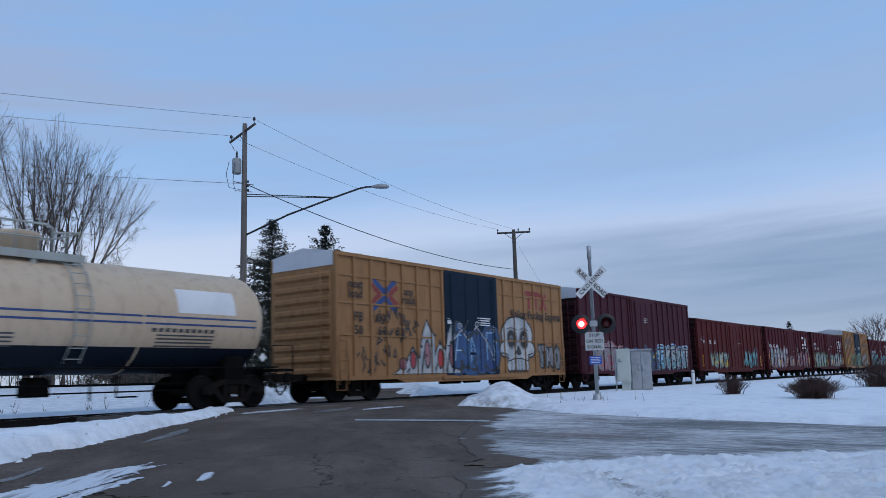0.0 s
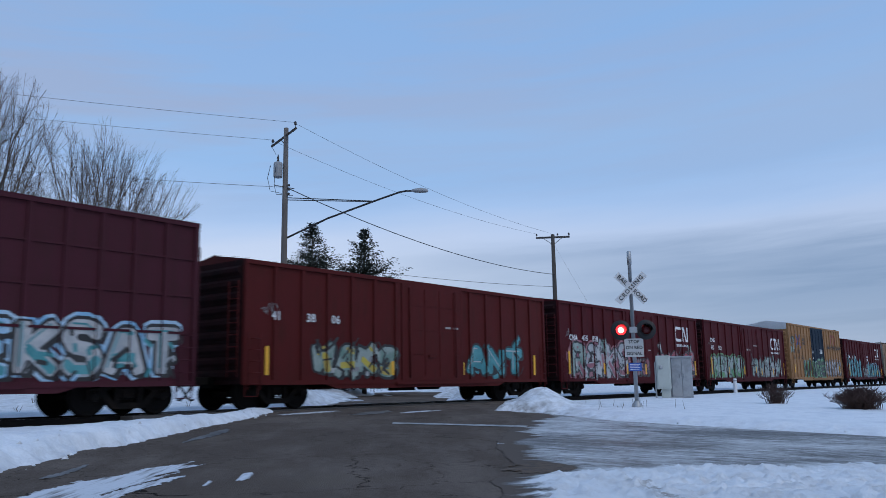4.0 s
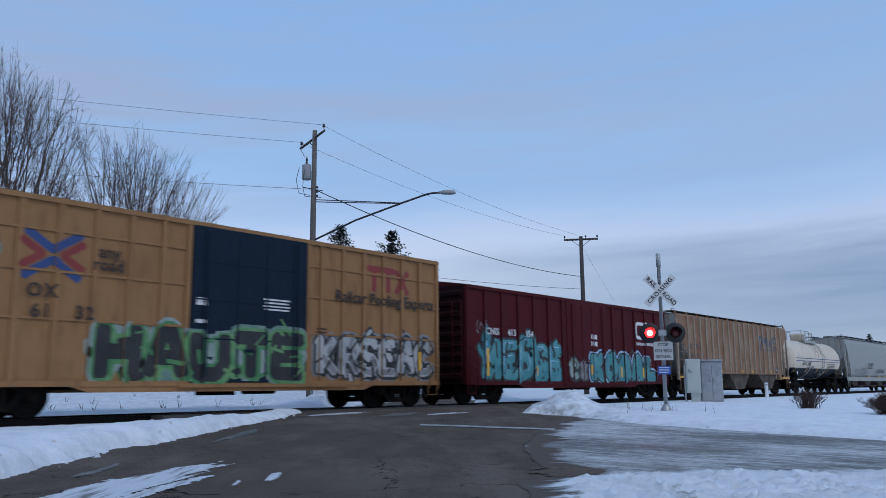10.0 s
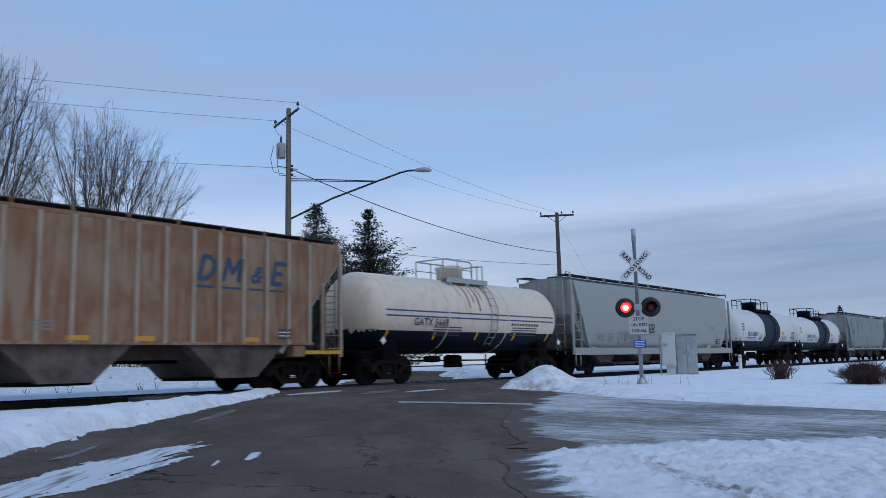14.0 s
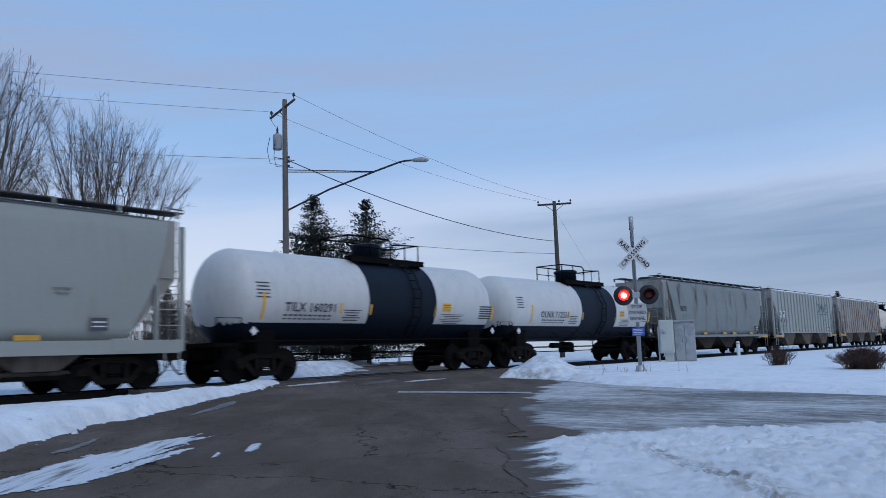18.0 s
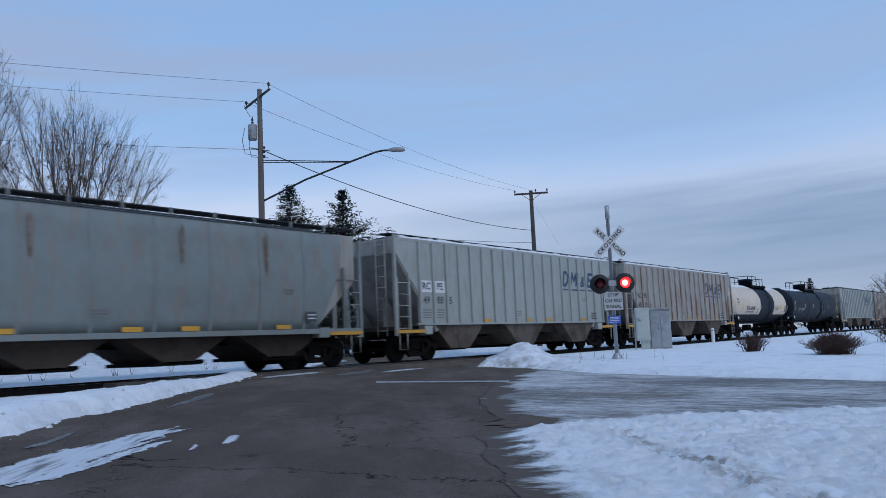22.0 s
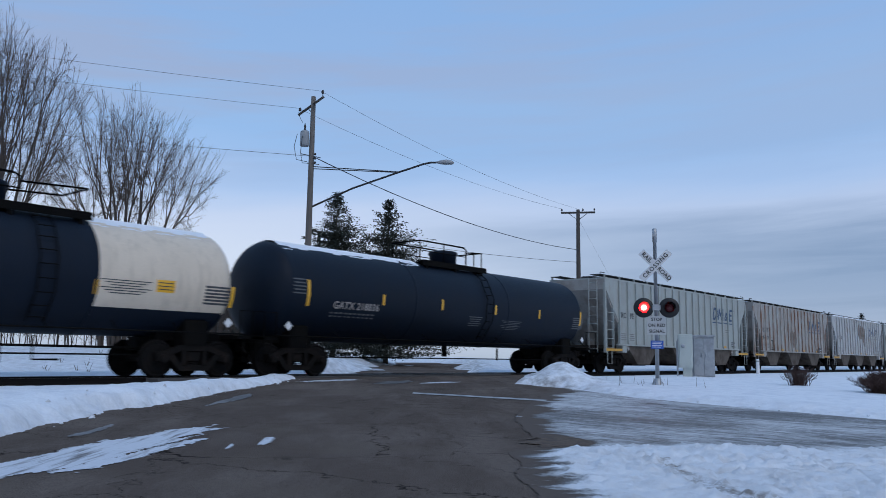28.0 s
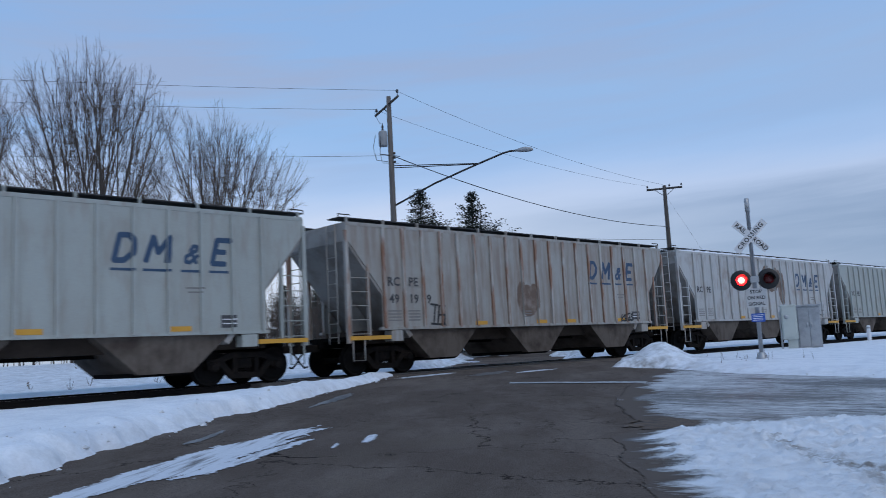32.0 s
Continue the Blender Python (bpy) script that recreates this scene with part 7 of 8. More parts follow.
        st = Shape().tube([(s * (L - 0.3) - 0.2, -HW, 1.0), (s * (L - 0.3) - 0.2, -HW, 0.42), (s * (L - 0.3) + 0.2, -HW, 0.42), (s * (L - 0.3) + 0.2, -HW, 1.0)], 0.022, 5)
        part("step", st.mesh("step", paint), car)
    # discharge bays
    span = 2 * (L - cut - 0.15)
    for k in range(bays):
        xc = -span / 2 + span * (k + 0.5) / bays
        w = span / bays
        b = Shape()
        ta, tb, zb = (0.33, 0.13, 0.38) if not round_sides else (0.46, 0.12, 0.38) if chute else (0.31, 0.12, 0.52)
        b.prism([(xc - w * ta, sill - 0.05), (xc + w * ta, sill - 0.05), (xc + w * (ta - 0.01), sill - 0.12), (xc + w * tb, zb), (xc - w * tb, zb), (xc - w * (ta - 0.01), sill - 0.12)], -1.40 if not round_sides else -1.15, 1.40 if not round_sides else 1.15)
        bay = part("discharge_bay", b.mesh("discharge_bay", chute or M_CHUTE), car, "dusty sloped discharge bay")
        part("gate", Shape().box(xc - 0.7, xc + 0.7, -1.15, 1.15, 0.32, 0.42).tube([(xc + 0.7, -1.2, 0.40), (xc + 0.7, 1.2, 0.40)], 0.05, 8).mesh("gate", M_BLACK), bay)
    part("centre_sill", Shape().box(-L - 0.1, L + 0.1, -0.2, 0.2, 0.80, 1.05).mesh("centre_sill", M_BLACK), car)
    if round_sides and not chute:
        part("outlet_pipe", Shape().tube([(-L + 2.2, -0.95, 0.46), (L - 2.2, -0.95, 0.46)], 0.075, 8).mesh("outlet_pipe", M_CHUTE), car, "long unloading pipe under the funnels")
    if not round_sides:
        # dark brown box filling the gaps between the bays
        part("inner_sheet", Shape().box(-L + cut - 0.3, L - cut + 0.3, -0.95, 0.95, 0.88, sill - 0.05).mesh("inner_sheet", M_INNER), car, "dark brown sheet between the bays")
    for s in (-1, 1):
        wb = Shape().prism([(-2.4, 1.0), (-1.0, 1.0), (-1.0, 2.5)], -0.03, 0.03)
        part("shear_plate", wb.mesh("shear_plate", M_ENDDARK), car, m=pose(s * L, 0, 0, 0, 0, 0 if s > 0 else 180))
    # roof, hatch trough and running boards
    r = Shape()
    z = top + 0.02
    if not round_sides:
        r.box(-L + 0.02, L - 0.02, -HW + 0.02, HW - 0.02, top - 0.06, top + 0.04)
    part("roof", (r.f and r or r.box(-1, 1, -0.4, 0.4, top + 0.08, top + 0.13)).mesh("roof", paint), car)
    part("hatch_trough", Shape().box(-L + 0.9, L - 0.9, -0.35, 0.35, top + 0.04, top + 0.24, c=0.05).mesh("hatch_trough", M_WALK), car, "dark roof hatch covers")
    for s in (-1, 1):
        w = Shape().box(-L - 0.1, L + 0.1, s * 1.05 - 0.28, s * 1.05 + 0.28, top + 0.16, top + 0.19)
        part("running_board", w.mesh("running_board", M_WALK), car, "dark grating running board")
        sp = Shape().box(-0.025, 0.025, -0.04, 0.04, 0.02, 0.19).mesh("board_bracket", paint)
        for k in range(13):
            part("board_bracket", sp, car, m=pose(-L + 0.1 + (2 * L - 0.2) * k / 12, s * 1.38, top))
    hr = Shape()
    for s in (-1, 1):
        hr.tube([(s * (L + 0.12), -1.3, top + 0.17), (s * (L + 0.12), -1.3, top + 0.27), (s * (L - 0.3), -1.3, top + 0.27)], 0.018, 5)
    part("grab_rail", hr.mesh("grab_rail", M_WALK), car)
    if snow:
        sn = Shape()
        rr = random.Random(int(u0))
        rows = []
        for k in range(61):
            x, h = -L + 0.3 + (2 * L - 0.6) * k / 60, 0.075 + 0.05 * rr.random()
            e = -HW + 0.02 + 0.05 * rr.random()
            rows.append([(x, e, top + 0.03), (x, e + 0.01, top + 0.03 + h * 0.7), (x, e + 0.09, top + 0.03 + h), (x, -0.8, top + 0.03 + h), (x, -0.78, top + 0.03)])
        for a, b in zip(rows, rows[1:]):
            for j in range(4):
                i = len(sn.v)
                sn.face([a[j], b[j], b[j + 1], a[j + 1]])
        sn.face(rows[0][::-1])
        sn.face(rows[-1])
        part("snow_cover", sn.mesh("snow_cover", M_SNOWCAP), car, "packed snow along the roof edge")
    for x in (-L + 1.55, L - 1.55):
        truck(car, x)
    couplers(car, L)
    # paint
    p = Paint(bands, sill + 0.03, top - 0.06)
    if name_mark:
        for k, (ch, x) in enumerate(zip("DM&E", (0.0, 0.80, 1.62, 2.36))):
            x += L - cut - 3.55
            w, h, z = (0.40, 0.50, 0.32, 0.36)[k], (0.58, 0.58, 0.40, 0.58)[k], 2.95
            for run in GLYPHS[ch]:
                p.stroke([(x - w / 2 + a * w + 0.14 * (b - 0.5), z + b * h) for a, b in run], 0.13 if ch != "&" else 0.09, 1, 0)
            p.rect(x - 0.06, z - 0.20, w + 0.16, 0.06, 1, 0)
            p.done("emblem", car, "bold blue block mark", M_BLUEMARK)
            p = Paint(bands, sill + 0.03, top - 0.06)
    x0 = -L + cut + 0.06
    pitch = (2 * L - 2 * cut - 0.12) / (ribs or 18)
    face = bands[0][2] - 0.006
    if plates:
        for k in (0, 1):
            p.rect(x0 + pitch * (k + 0.5), 2.62, pitch * 0.80, 0.42, 1, 3)
        p.done("plate", car, "white painted panel", *LETTERS)
        p = Paint(bands, sill + 0.03, top - 0.06)
    ink = M_DARKMARK
    if round_sides:
        x0 += 0.75
    for row, size, z in ((code.split(), 0.36, 2.62), (number, 0.36, 2.12)):
        for k, wtx in enumerate(row):
            part("stencil", text_mesh("stencil", wtx, size, ink, 0.001, 1.05), car, "dark stencilled characters", pose(x0 + pitch * (k + 0.5 if len(wtx) > 1 else k + 0.3), face - 0.006, z))
    for k in range(4):
        p.rect(x0 + pitch * 0.5, 1.78 - k * 0.09, 0.5, 0.04, 1, 2)
        p.rect(x0 + pitch * 1.5, 1.78 - k * 0.09, 0.45, 0.04, 1, 2)
    p.done("stencil", car, "small stencilled lines", *LETTERS)
    p = Paint(bands, sill + 0.03, top - 0.06)
    p.rect(L - cut - 1.0, 1.55, 0.42, 0.30, 1, 1)
    p.rect(L - cut - 1.0, 1.60, 0.34, 0.03, 2, 3)
    p.rect(L - cut - 1.0, 1.50, 0.34, 0.03, 2, 3)
    for x, z, w, h in ((L - 3.1, 2.35, 0.45, 0.04), (L - 3.1, 2.25, 0.35, 0.04), (-0.6, 1.75, 0.5, 0.035), (-0.6, 1.66, 0.5, 0.035), (-0.6, 1.57, 0.4, 0.035)):
        p.rect(x, z, w, h, 1, 2)
    p.done("stencil", car, "small stencilled lines", *LETTERS)
    p = Paint(bands, sill + 0.03, top - 0.06)
    for x in (-L * 0.35, L * 0.02, L * 0.22, L * 0.6):
        p.rect(x, sill + 0.09, 0.55, 0.12, 1, 4)
        p.done("reflective_strip", car, "orange reflective strip", *LETTERS)
        p = Paint(bands, sill + 0.03, top - 0.06)
    for x, z, rx, rz in stains:
        p.disc(x, z, rx, rz, 1, 5, 12)
        p.disc(x - rx * 0.5, z + rz * 0.3, rx * 0.5, rz * 0.9, 2, 5, 10)
        p.disc(x + rx * 0.6, z + rz * 0.2, rx * 0.45, rz * 0.9, 3, 5, 10)
    p.done("stencil", car, "brown soot stain", *LETTERS)
    if tags:
        g = Paint(bands, sill + 0.02, top)
        for a in tags:
            g = Paint(bands, sill + 0.02, top)
            g.handwrite(*a)
            g.done("graffiti", car, "thin scrawled graffiti lines", *TAGMATS)
    return car


# ------------------------------------------------------------------ tank cars
def tank(u0, u1, label, main, band=None, R=1.36, zc=2.36, split=1.64, dome=0.0, snow=False, marks=M_DARKMARK, tape=True, rail_mat=None, stripes=False, panel=None, plaque=True, full=False, rail=None, mark_x=None, diag=False, number="", plaque_dx=0.62, shift=0.0):
    car, L = new_car("tank_car", label, "tank car", u0, u1)
    rail_mat = rail_mat or M_BLACK
    ra, rb = rail or (dome - 1.2, dome + 1.25)
    mats = (main, M_TANKBLACK)
    b = Shape()
    hd, Lt = 0.72, L - 0.22
    prof = [(-Lt + hd * math.sin(t), R * max(0.02, math.sqrt(max(0, 1 - (1 - math.sin(t)) ** 2)))) for t in [math.pi / 2 * k / 16 for k in range(17)]]
    prof = [(x, r) for x, r in prof]
    cuts = sorted({-Lt + hd, Lt - hd, *(band or ())})
    seams = [a + (c - a) * k / 6 for a, c in zip(cuts, cuts[1:]) for k in range(1, 7)]
    allp = prof + [(x, R) for x in seams] + [(-x, r) for x, r in prof[::-1][1:]]
    n = 120
    for x, r in allp:
        for j in range(n):
            t = 2 * math.pi * j / n
            b.v.append((x, r * math.cos(t), zc + r * math.sin(t)))
    for k in range(len(allp) - 1):
        xm = (allp[k][0] + allp[k + 1][0]) / 2
        for j in range(n):
            zm = zc + (allp[k][1] + allp[k + 1][1]) / 2 * math.sin(2 * math.pi * (j + 0.5) / n)
            # black below split: lower paint, with the belly's shade put into the colour
            black = zm < split or (band and band[0] <= xm <= band[1])
            b.f.append((k * n + j, k * n + (j + 1) % n, (k + 1) * n + (j + 1) % n, (k + 1) * n + j)[::-1])
            b.mi.append(1 if black else 0)
            b.sm.append(True)
    b.f += [tuple(range(n)), tuple((len(allp) - 1) * n + j for j in range(n - 1, -1, -1))]
    b.mi += [1 if zc < split else 0] * 2
    b.sm += [True, True]
    part("tank_shell", b.mesh("tank_shell", *mats), car, "welded cylindrical tank with domed heads")
    for x in (list(band) if band else [-L * 0.3, L * 0.3]):
        seam = Shape()
        seam.lathe([(x - 0.03, R + 0.004), (x - 0.02, R + 0.014), (x + 0.02, R + 0.014), (x + 0.03, R + 0.004)], n, "x", off=(0, 0, zc))
        part("weld_band", seam.mesh("weld_band", M_TANKBLACK if band else main), car)
    # underframe, saddles, handrail
    for s in (-1, 1):
        xa, xb = sorted((s * (L + 0.35), s * (L - 2.6)))
        part("stub_sill", Shape().box(xa, xb, -0.25, 0.25, 0.66, 1.0).box(xa + 0.3, xb - 0.3, -0.62, 0.62, 0.92, 1.12).mesh("stub_sill", M_BLACK), car)
    for s in (-1, 1):
        xs = s * (L - 1.45)
        sd = Shape()
        sd.box(xs - 0.35, xs + 0.35, -1.12, 1.12, 0.80, 1.45, c=0.05)
        part("saddle", sd.mesh("saddle", M_BLACK), car)
        part("end_platform", Shape().box(s * (L + 0.05) - 0.45, s * (L + 0.05) + 0.45, -1.42, 1.42, 1.0, 1.07).mesh("end_platform", M_BLACK), car)
        for yy in (-1.42, 1.42):
            hr = Shape().tube([(s * (L - 0.35), yy, 1.05), (s * (L - 0.35), yy, 1.75), (s * (L + 0.45), yy, 1.75), (s * (L + 0.45), yy, 0.45)], 0.02, 5)
            part("end_rail", hr.mesh("end_rail", M_BLACK), car)
        part("placard", Shape().prism([(-0.13, 1.42), (0, 1.29), (0.13, 1.42), (0, 1.55)], -1.46, -1.445).mesh("placard", M_WHITE), car, "white diamond placard", pose(s * (L - 0.75), 0, -0.02))
        truck(car, s * (L - 1.45))
        st = Shape().tube([(s * L - 0.2, -1.4, 1.0), (s * L - 0.2, -1.4, 0.42), (s * L + 0.2, -1.4, 0.42), (s * L + 0.2, -1.4, 1.0)], 0.02, 5)
        part("step", st.mesh("step", M_BLACK), car)
    rl = Shape().tube([(-L + 0.2, -1.5, 1.12), (L - 0.2, -1.5, 1.12)], 0.022, 6).tube([(-L + 0.2, 1.5, 1.12), (L - 0.2, 1.5, 1.12)], 0.022, 6)
    for k in range(9):
        x = -L + 0.6 + (2 * L - 1.2) * k / 8
        rl.tube([(x, -1.5, 1.12), (x, -1.2, 1.35)], 0.014, 5)
    part("running_rail", rl.mesh("running_rail", M_BLACK), car)
    couplers(car, L + 0.3)
    ug = Shape().box(-0.28, 0.28, -0.3, 0.3, 0.48, 0.95, c=0.08).tube([(-2.3, -0.6, 0.80), (-1.6, -0.6, 0.80)], 0.12, 10).tube([(-L + 2.4, -0.75, 0.55), (L - 2.4, -0.75, 0.55)], 0.02, 5).tube([(-L + 2.4, -0.55, 0.75), (L - 2.4, -0.55, 0.72)], 0.03, 5).tube([(0.9, -0.9, 0.95), (0.9, -0.9, 0.35)], 0.03, 5).tube([(1.6, -0.9, 0.95), (1.6, -0.9, 0.42), (2.2, -0.9, 0.42)], 0.025, 5)
    if full:
        ug = Shape().tube([(-L + 2.4, -0.75, 0.55), (L - 2.4, -0.75, 0.55)], 0.02, 5).tube([(0.3, -0.2, 1.0), (0.3, -0.2, 0.62)], 0.10, 8).tube([(2.6, -0.9, 0.95), (2.6, -0.9, 0.5)], 0.04, 6)
    part("brake_gear", ug.mesh("brake_gear", M_BLACK), car)
    # manway dome, top platform and railing
    zt = zc + R
    dm = Shape().lathe([(zt - 0.1, 0.50), (zt + 0.40, 0.50), (zt + 0.44, 0.55), (zt + 0.53, 0.55), (zt + 0.58, 0.42)], 20, "z", off=(dome, 0, 0))
    part("manway", dm.mesh("manway", main if stripes else M_TANKBLACK), car, "bolted manway dome")
    pl = Shape().box(ra, rb, -0.85, -0.5, zt - 0.02, zt + 0.03).box(ra, rb, 0.5, 0.85, zt - 0.02, zt + 0.03)
    for x in (ra + 0.2, (ra + rb) / 2, rb - 0.2):
        pl.box(x - 0.05, x + 0.05, -0.85, 0.85, zt - 0.30, zt - 0.02)
    pl.box(ra - 0.05, rb + 0.05, -0.87, -0.84, zt - 0.16, zt + 0.03)
    part("top_platform", pl.mesh("top_platform", rail_mat), car, "grated top platform")
    rg = Shape()
    gate = dome + 0.55
    for yy in (-0.66, 0.66):
        rg.tube([(ra, yy, zt), (ra, yy, zt + 0.72), (gate - 0.15, yy, zt + 0.72), (gate, yy, zt + 0.64), (gate, yy, zt)], 0.03, 6)
        rg.tube([(ra, yy, zt + 0.38), (gate, yy, zt + 0.38)], 0.018, 5)
        rg.tube([((ra + gate) / 2, yy, zt), ((ra + gate) / 2, yy, zt + 0.72)], 0.022, 5)
        rg.tube([(gate, yy, zt + 0.54), (rb, yy, zt + 0.62), (rb, yy, zt - 0.1)], 0.026, 6)
        rg.tube([((rb + gate) / 2, yy, zt), ((rb + gate) / 2, yy, zt + 0.58)], 0.022, 5)
    rg.tube([(ra, -0.66, zt + 0.72), (ra, 0.66, zt + 0.72)], 0.026, 6)
    rg.tube([(rb, -0.66, zt + 0.62), (rb, 0.66, zt + 0.62)], 0.026, 6)
    part("railing", rg.mesh("railing", rail_mat), car, "tubular safety railing")
    ld = Shape()
    for k in (-0.2, 0.2):
        ld.tube([(dome + 0.95 + k, -(R + 0.10) * math.cos(a), zc + (R + 0.10) * math.sin(a)) for a in [radians(d) for d in (-50, -20, 10, 40, 62)]], 0.018, 5)
    for d in range(-45, 62, 12):
        a = radians(d)
        ld.tube([(dome + 0.75, -(R + 0.10) * math.cos(a), zc + (R + 0.10) * math.sin(a)), (dome + 1.15, -(R + 0.10) * math.cos(a), zc + (R + 0.10) * math.sin(a))], 0.014, 5)
    part("ladder", ld.mesh("ladder", rail_mat), car)
    # marks that follow the shell
    mk = [Shape()]

    def flush(name, text=""):
        if mk[0].f:
            ob = part(name, mk[0].mesh(name, marks, M_REFLEX, M_DARKMARK if not panel else M_WHITE, M_LOGOBLUE, M_RUSTRUN), car, text)
            if name in ("stencil", "rust_run"):
                tagged(ob, kind="stuff")
        mk[0] = Shape()

    def lay(x, z, w, h, mi, lift=0.006):
        k = max(1, int(h / 0.12))
        for j in range(k):
            za, zb = z - h / 2 + h * j / k, z - h / 2 + h * (j + 1) / k
            ya, yb = (-math.sqrt(max(0.01, (R + lift) ** 2 - (q - zc) ** 2)) for q in (za, zb))
            mk[0].face([(x - w / 2, ya, za), (x + w / 2, ya, za), (x + w / 2, yb, zb), (x - w / 2, yb, zb)], mi)
    x = mark_x if mark_x is not None else -L * (0.45 if full else 0.34)
    if not stripes:
        for k in range(0 if number else 11):
            if k != 4:
                lay(x + k * 0.17, 2.08, 0.12, 0.25, 0)
        if number:
            tilt = math.asin((zc - 2.08) / R)
            part("stencil", text_mesh("stencil", number, 0.31 if full else 0.365, M_FADEW if full else marks, 0.001, 1.05), car, "stencilled tank number", pose(x + 0.98, -(R + 0.012) * math.cos(tilt), 2.08, math.degrees(tilt)))
        for k in range(10):
            lay(x + 0.02 + k * 0.19, 1.86, 0.14, 0.05, 0)
            lay(x + 0.02 + k * 0.19, 1.76, 0.12, 0.04, 0)
        b0, b1 = band or (1.4, 1.9)
        for k in range(5):
            lay(-Lt + 0.9, 2.75 - k * 0.10, 0.5 - 0.08 * (k % 2), 0.04, 0)
            lay(b0 - 0.75, 2.04 - k * 0.075, 0.75 - 0.12 * (k % 3), 0.03, 0)
        for k in range(6):
            lay(L - 1.05, 2.30 - k * 0.085, 0.8, 0.05, 0)
            lay(b1 + (0.72 if plaque_dx > 1 else 1.0), (2.28 if plaque_dx > 1 else 1.98) - k * 0.06, 1.3 - 0.25 * (k % 3), 0.022, 0)
        flush("stencil", "small stencilled lines")
        if plaque:
            lay(b1 + plaque_dx, 2.22, 0.5, 0.30, 1)
            for k in range(3):
                lay(b1 + plaque_dx, 2.30 - 0.08 * k, 0.40, 0.022, 2, 0.010)
            flush("plaque", "yellow warning plaque")
    else:
        for z in (2.42, 2.24):
            lay(0, z, 2 * Lt - 1.5, 0.05, 3)
            flush("stripe", "dark blue stripe along the tank")
        if number:
            tilt = math.asin((zc - 2.05) / R)
            part("stencil", text_mesh("stencil", number, 0.36, marks, 0.001, 1.05), car, "stencilled tank number", pose(-L * 0.62 + 1.0, -(R + 0.012) * math.cos(tilt), 2.05, math.degrees(tilt)))
        for k in range(4):
            lay(-L * 0.3, 1.9 - k * 0.09, 1.6, 0.04, 0)
            lay(L * 0.5, 1.95 - k * 0.09, 1.8, 0.04, 0)
        for k in range(10):
            lay(L * 0.35 + k * 0.2, 2.08, 0.14, 0.10, 0)
    flush("stencil", "small stencilled lines")
    if diag:
        for k in range(5):
            lay(-L + 1.2 + k * (2 * L - 2.4) / 4, 1.62, 0.10, 0.30, 1)
            flush("reflective_strip", "yellow reflective strip")
        for k, (dx, w, h) in enumerate(((-0.9, 0.04, 0.5), (-0.5, 0.07, 0.9), (-0.2, 0.05, 0.7), (0.1, 0.09, 1.0), (0.35, 0.05, 0.6), (0.8, 0.06, 0.8))):
            lay(dome + dx, 3.55 - h / 2, w, h, 4, 0.004 + 0.0002 * k)
        flush("rust_run", "brown rust runs below the dome")
    if panel:
        lay(panel[0], panel[1], panel[2], panel[3], 2, 0.008)
        flush("paint_patch", "white repainted patch")
    if tape:
        spots = ((-4.7 + shift, 2.10, 0.75), (-1.72 + shift, 2.10, 0.32), (band[0] + 0.06, 2.08, 0.32), (band[1], 2.08, 0.34), (L - 0.62, 2.08, 0.55)) if band else ((-7.27, 2.38, 0.75), (-4.18, 2.36, 0.34), (-1.3, 2.37, 0.36), (1.77, 2.36, 0.34), (4.7, 2.34, 0.34), (L - 0.87, 2.3, 0.6))
        for q, z, h in spots:
            lay(q, z, 0.10, h, 1, 0.009)
            flush("reflective_strip", "yellow reflective strip")
    if snow:
        rr = random.Random(int(u0))
        for a0, a1 in ((-L + 0.95, ra - 0.1),) + (() if full else ((rb + 0.1, L - 0.95),)):
            sn = Shape()
            m_ = 18
            for k in range(m_):
                x0, x1 = a0 + (a1 - a0) * k / m_, a0 + (a1 - a0) * (k + 1) / m_
                th = [radians(d) for d in (62 - 8 * rr.random(), 76, 90, 104, 118)]
                ring = [(math.cos(a) * -(R + (0.004 if i in (0, 4) else 0.05)), zc + math.sin(a) * (R + (0.004 if i in (0, 4) else 0.05))) for i, a in enumerate(th)]
                for p, q in zip(ring, ring[1:]):
                    sn.face([(x0, p[0], p[1]), (x1, p[0], p[1]), (x1, q[0], q[1]), (x0, q[0], q[1])], smooth=False)
            part("snow_cover", sn.mesh("snow_cover", M_SNOWCAP), car, "strip of snow on the tank top")
    return car


tank(-152.4, -139.2, "cream tank car with blue stripes and a white patch", M_TANKCREAM, None, R=1.42, zc=2.42, stripes=True, split=1.65, rail_mat=M_GREY, dome=-0.6, tape=False, panel=(3.95, 2.87, 1.9, 0.65))
hopper(-18.65, -1.95, M_TAN, "rust-streaked tan covered hopper with blue lettering", 18, 3, rib_paint=M_TANRIB, number=("49", "21", "9"))
tank(-0.8, 11.5, "ivory and black tank car with blue stripes", M_TANKIVORY, None, R=1.38, zc=2.38, stripes=True, split=1.75, rail_mat=M_GREY, dome=-0.07, tape=False, diag=True, number="GATX 5668")
hopper(12.0, 31.2, M_PALE, "smooth light grey covered hopper with small tags", 0, 4, name_mark="", code="", round_sides=True, inset=0.35, tags=((-3.1, -1.4, 1.92, 2.30, "DONER", BK, 0.055, 5), (-0.2, 0.65, 1.58, 1.85, "EBK", BK, 0.05, 6), (1.1, 2.25, 1.55, 1.85, "NEMOC", BK, 0.05, 8), (-5.4, -3.0, 1.48, 1.95, "COMAKE", GY, 0.06, 7)))
tank(32.7, 45.4, "white tank car with a black centre band", M_TANKWHITE, (-0.975, 2.325), R=1.42, zc=2.42, dome=0.325, rail=(-1.175, 2.325), mark_x=-4.395, number="TILX 160291", shift=-0.5)
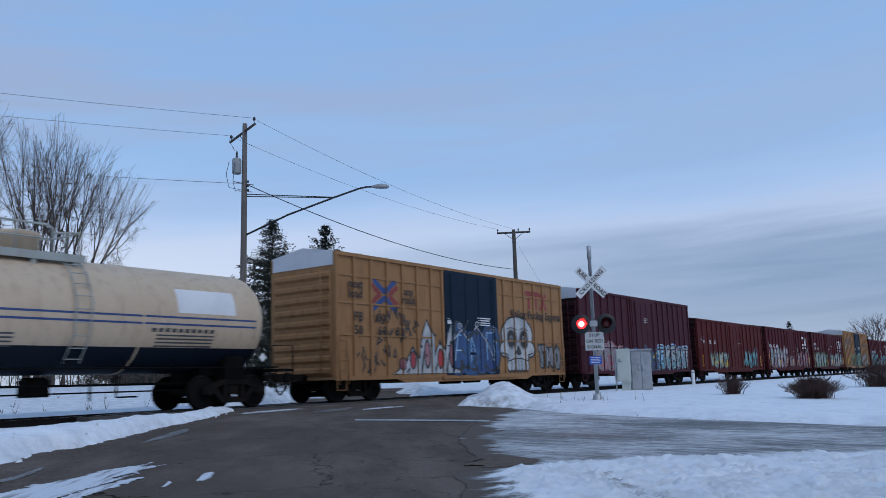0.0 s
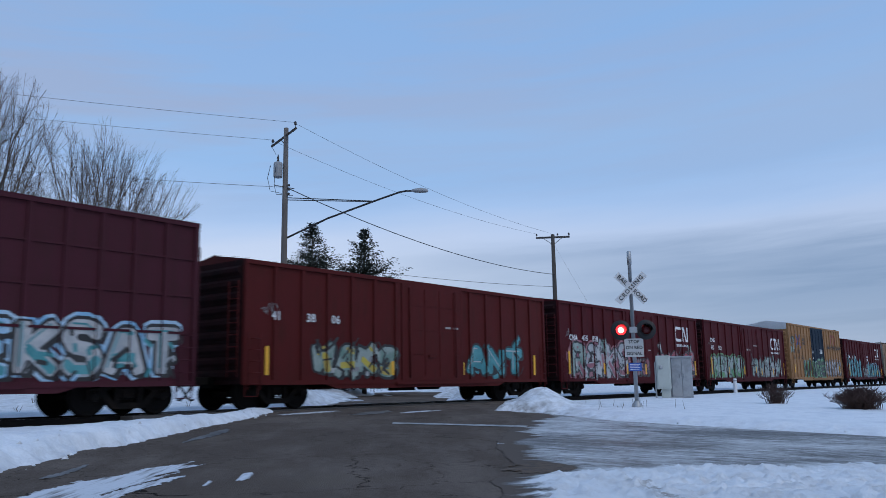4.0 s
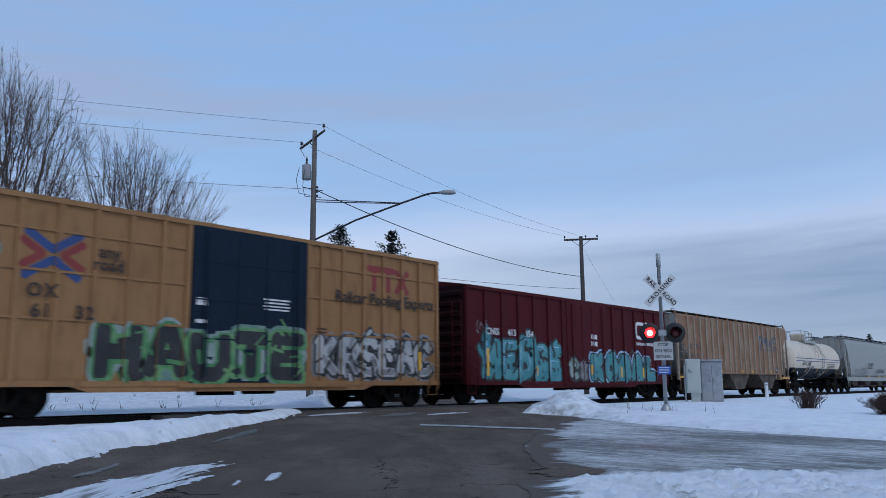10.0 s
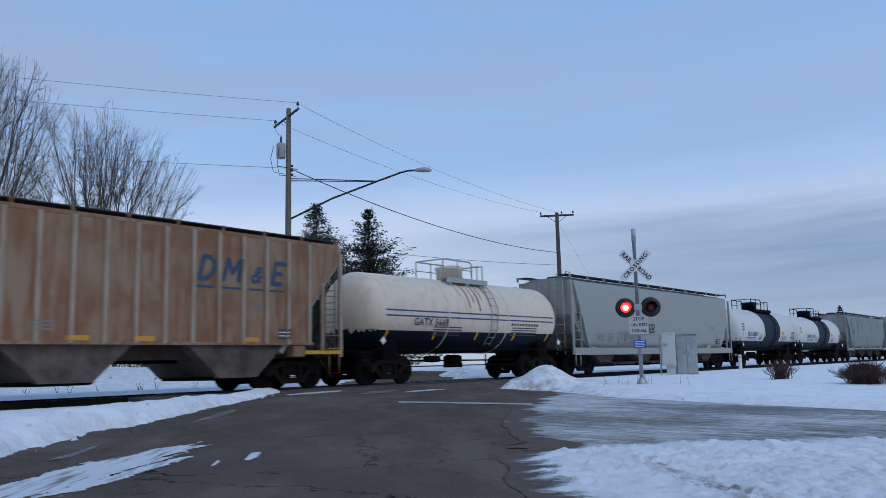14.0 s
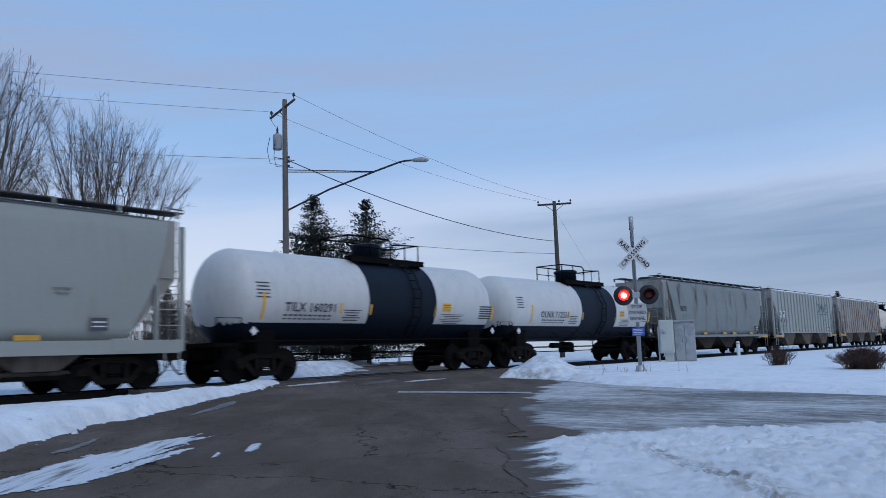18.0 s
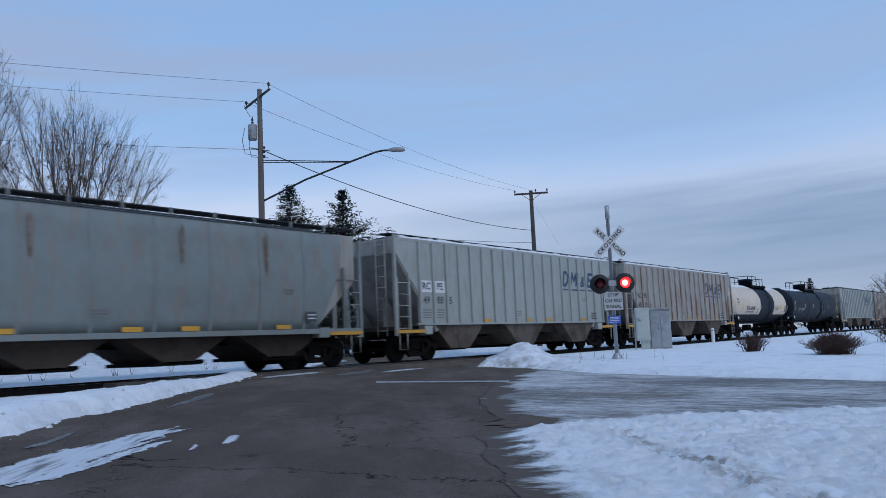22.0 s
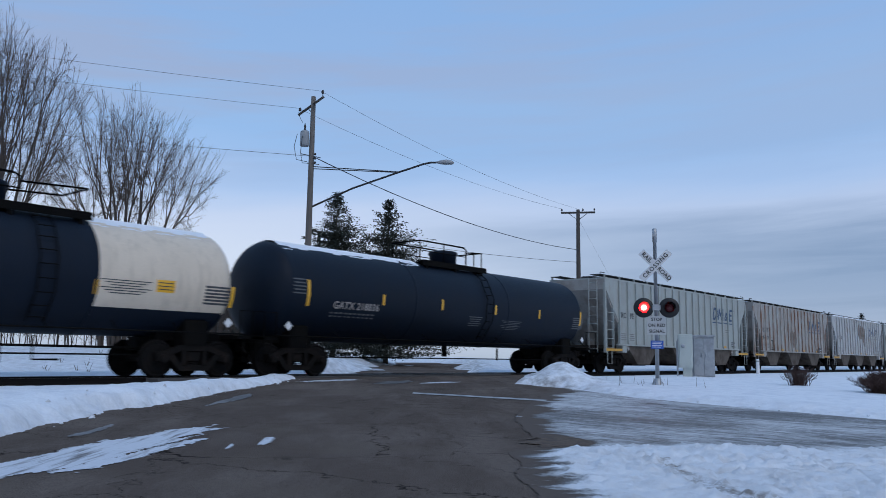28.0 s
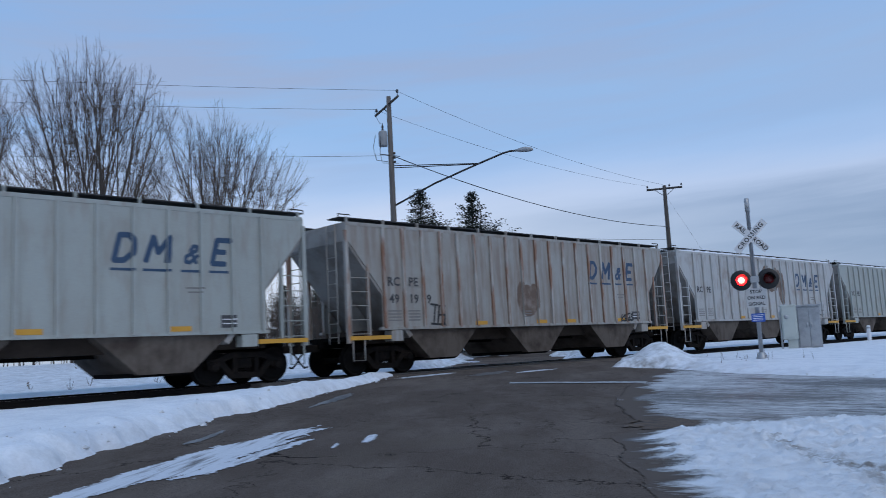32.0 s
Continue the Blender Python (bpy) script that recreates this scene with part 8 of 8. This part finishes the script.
tank(45.7, 59.35, "white tank car with a black centre band", M_TANKWHITE, (-0.71, 2.55), dome=0.3, rail=(-1.15, 2.35), mark_x=-4.01, number="OLNX 712331", shift=-0.15)
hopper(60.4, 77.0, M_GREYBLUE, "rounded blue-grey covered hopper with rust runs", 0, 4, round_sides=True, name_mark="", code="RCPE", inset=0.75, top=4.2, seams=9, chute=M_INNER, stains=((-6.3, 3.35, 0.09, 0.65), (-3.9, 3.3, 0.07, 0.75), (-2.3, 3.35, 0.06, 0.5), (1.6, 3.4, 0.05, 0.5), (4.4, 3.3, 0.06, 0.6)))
hopper(78.76, 95.45, M_GREY, "pale grey covered hopper with bold blue lettering", 18, 3, snow=True, number=("49", "03", "5"), plates=True)
hopper(97.0, 113.8, M_GREYWARM, "rust-streaked grey covered hopper", 18, 3, snow=True, rib_paint=M_RIBRUST, number=("49", "32", "3"))
tank(114.3, 128.38, "ivory tank car with a black centre band and snow on top", M_TANKIVORY, (-0.7, 2.72), R=1.42, zc=2.42, dome=0.615, snow=True, rail=(-0.88, 2.72), mark_x=-4.1, number="TILX 160680", plaque_dx=1.75, shift=-0.385)
tank(128.88, 146.32, "long black tank car with snow along its top", M_TANKBLACK, None, R=1.46, zc=2.46, dome=0.4, snow=True, rail=(-1.63, 1.9), mark_x=-6.3, number="GATX 218836", marks=M_TANKMARK, split=0.5, plaque=False, full=True)
hopper(147.6, 164.95, M_GREY, "pale grey covered hopper with blue lettering", 18, 3)
hopper(166.35, 182.45, M_GREYWARM, "dusty grey covered hopper with a brown soot stain", 18, 3, rib_paint=M_RIBRUST, number=("49", "19", "9"), stains=((-0.5, 2.1, 0.55, 0.55),), tags=((-5.0, -4.4, 1.4, 1.95, "TH", BK, 0.06, 3), (4.9, 5.7, 1.36, 1.62, "KEES", BK, 0.05, 4)))
hopper(183.7, 200.2, M_GREYSTAIN, "grey covered hopper with brown stains and a white scrawl", 18, 3, snow=True, stains=((0.4, 3.2, 0.9, 0.6), (1.5, 2.8, 0.35, 0.8)), tags=((4.6, 7.0, 1.5, 2.1, "SOBEK", WH, 0.10, 7),))
hopper(201.2, 218.0, M_GREY, "pale grey covered hopper with blue lettering", 18, 3, snow=True)
hopper(219.3, 236.0, M_TAN, "rust-streaked tan covered hopper with blue lettering", 18, 3, rib_paint=M_TANRIB)
hopper(237.3, 254.0, M_GREYWARM, "rust-streaked grey covered hopper", 18, 3)


# ------------------------------------------------------------------ movement
SPEED, BRAKE = 9.6505, -0.01255      # metres a second at 16 s, and its slow change
P_FLASH, T_FLASH = 1.2712, 0.25      # the lamps change places every half period


def motions():
    for car, u in CARS:
        rows = []
        for k in range(17):
            t = 2.0 * k
            d = t - 16.0
            rows.append((t, pose(u - SPEED * d - 0.5 * BRAKE * d * d, TRACK_Y, RAIL_Z)))
        walk(car, rows)
    for drum, base, first in DRUMS:
        rows, turn = [(0.0, base @ pose(0, 0, 0, 0, 0, first))], first
        k = 0
        while T_FLASH + k * P_FLASH / 2 < 31.8:
            t = T_FLASH + k * P_FLASH / 2
            f0 = round(t * FPS)
            if f0 >= 2:
                way = 1 if turn <= first else -1
                for j in (-1, 0, 1):
                    rows.append(((f0 + j) / FPS, base @ pose(0, 0, 0, 0, 0, turn + 89 * way * (j + 1))))
                turn += 178 * way
            k += 1
        rows.append((32.0, base @ pose(0, 0, 0, 0, 0, turn)))
        walk(drum, rows)


motions()
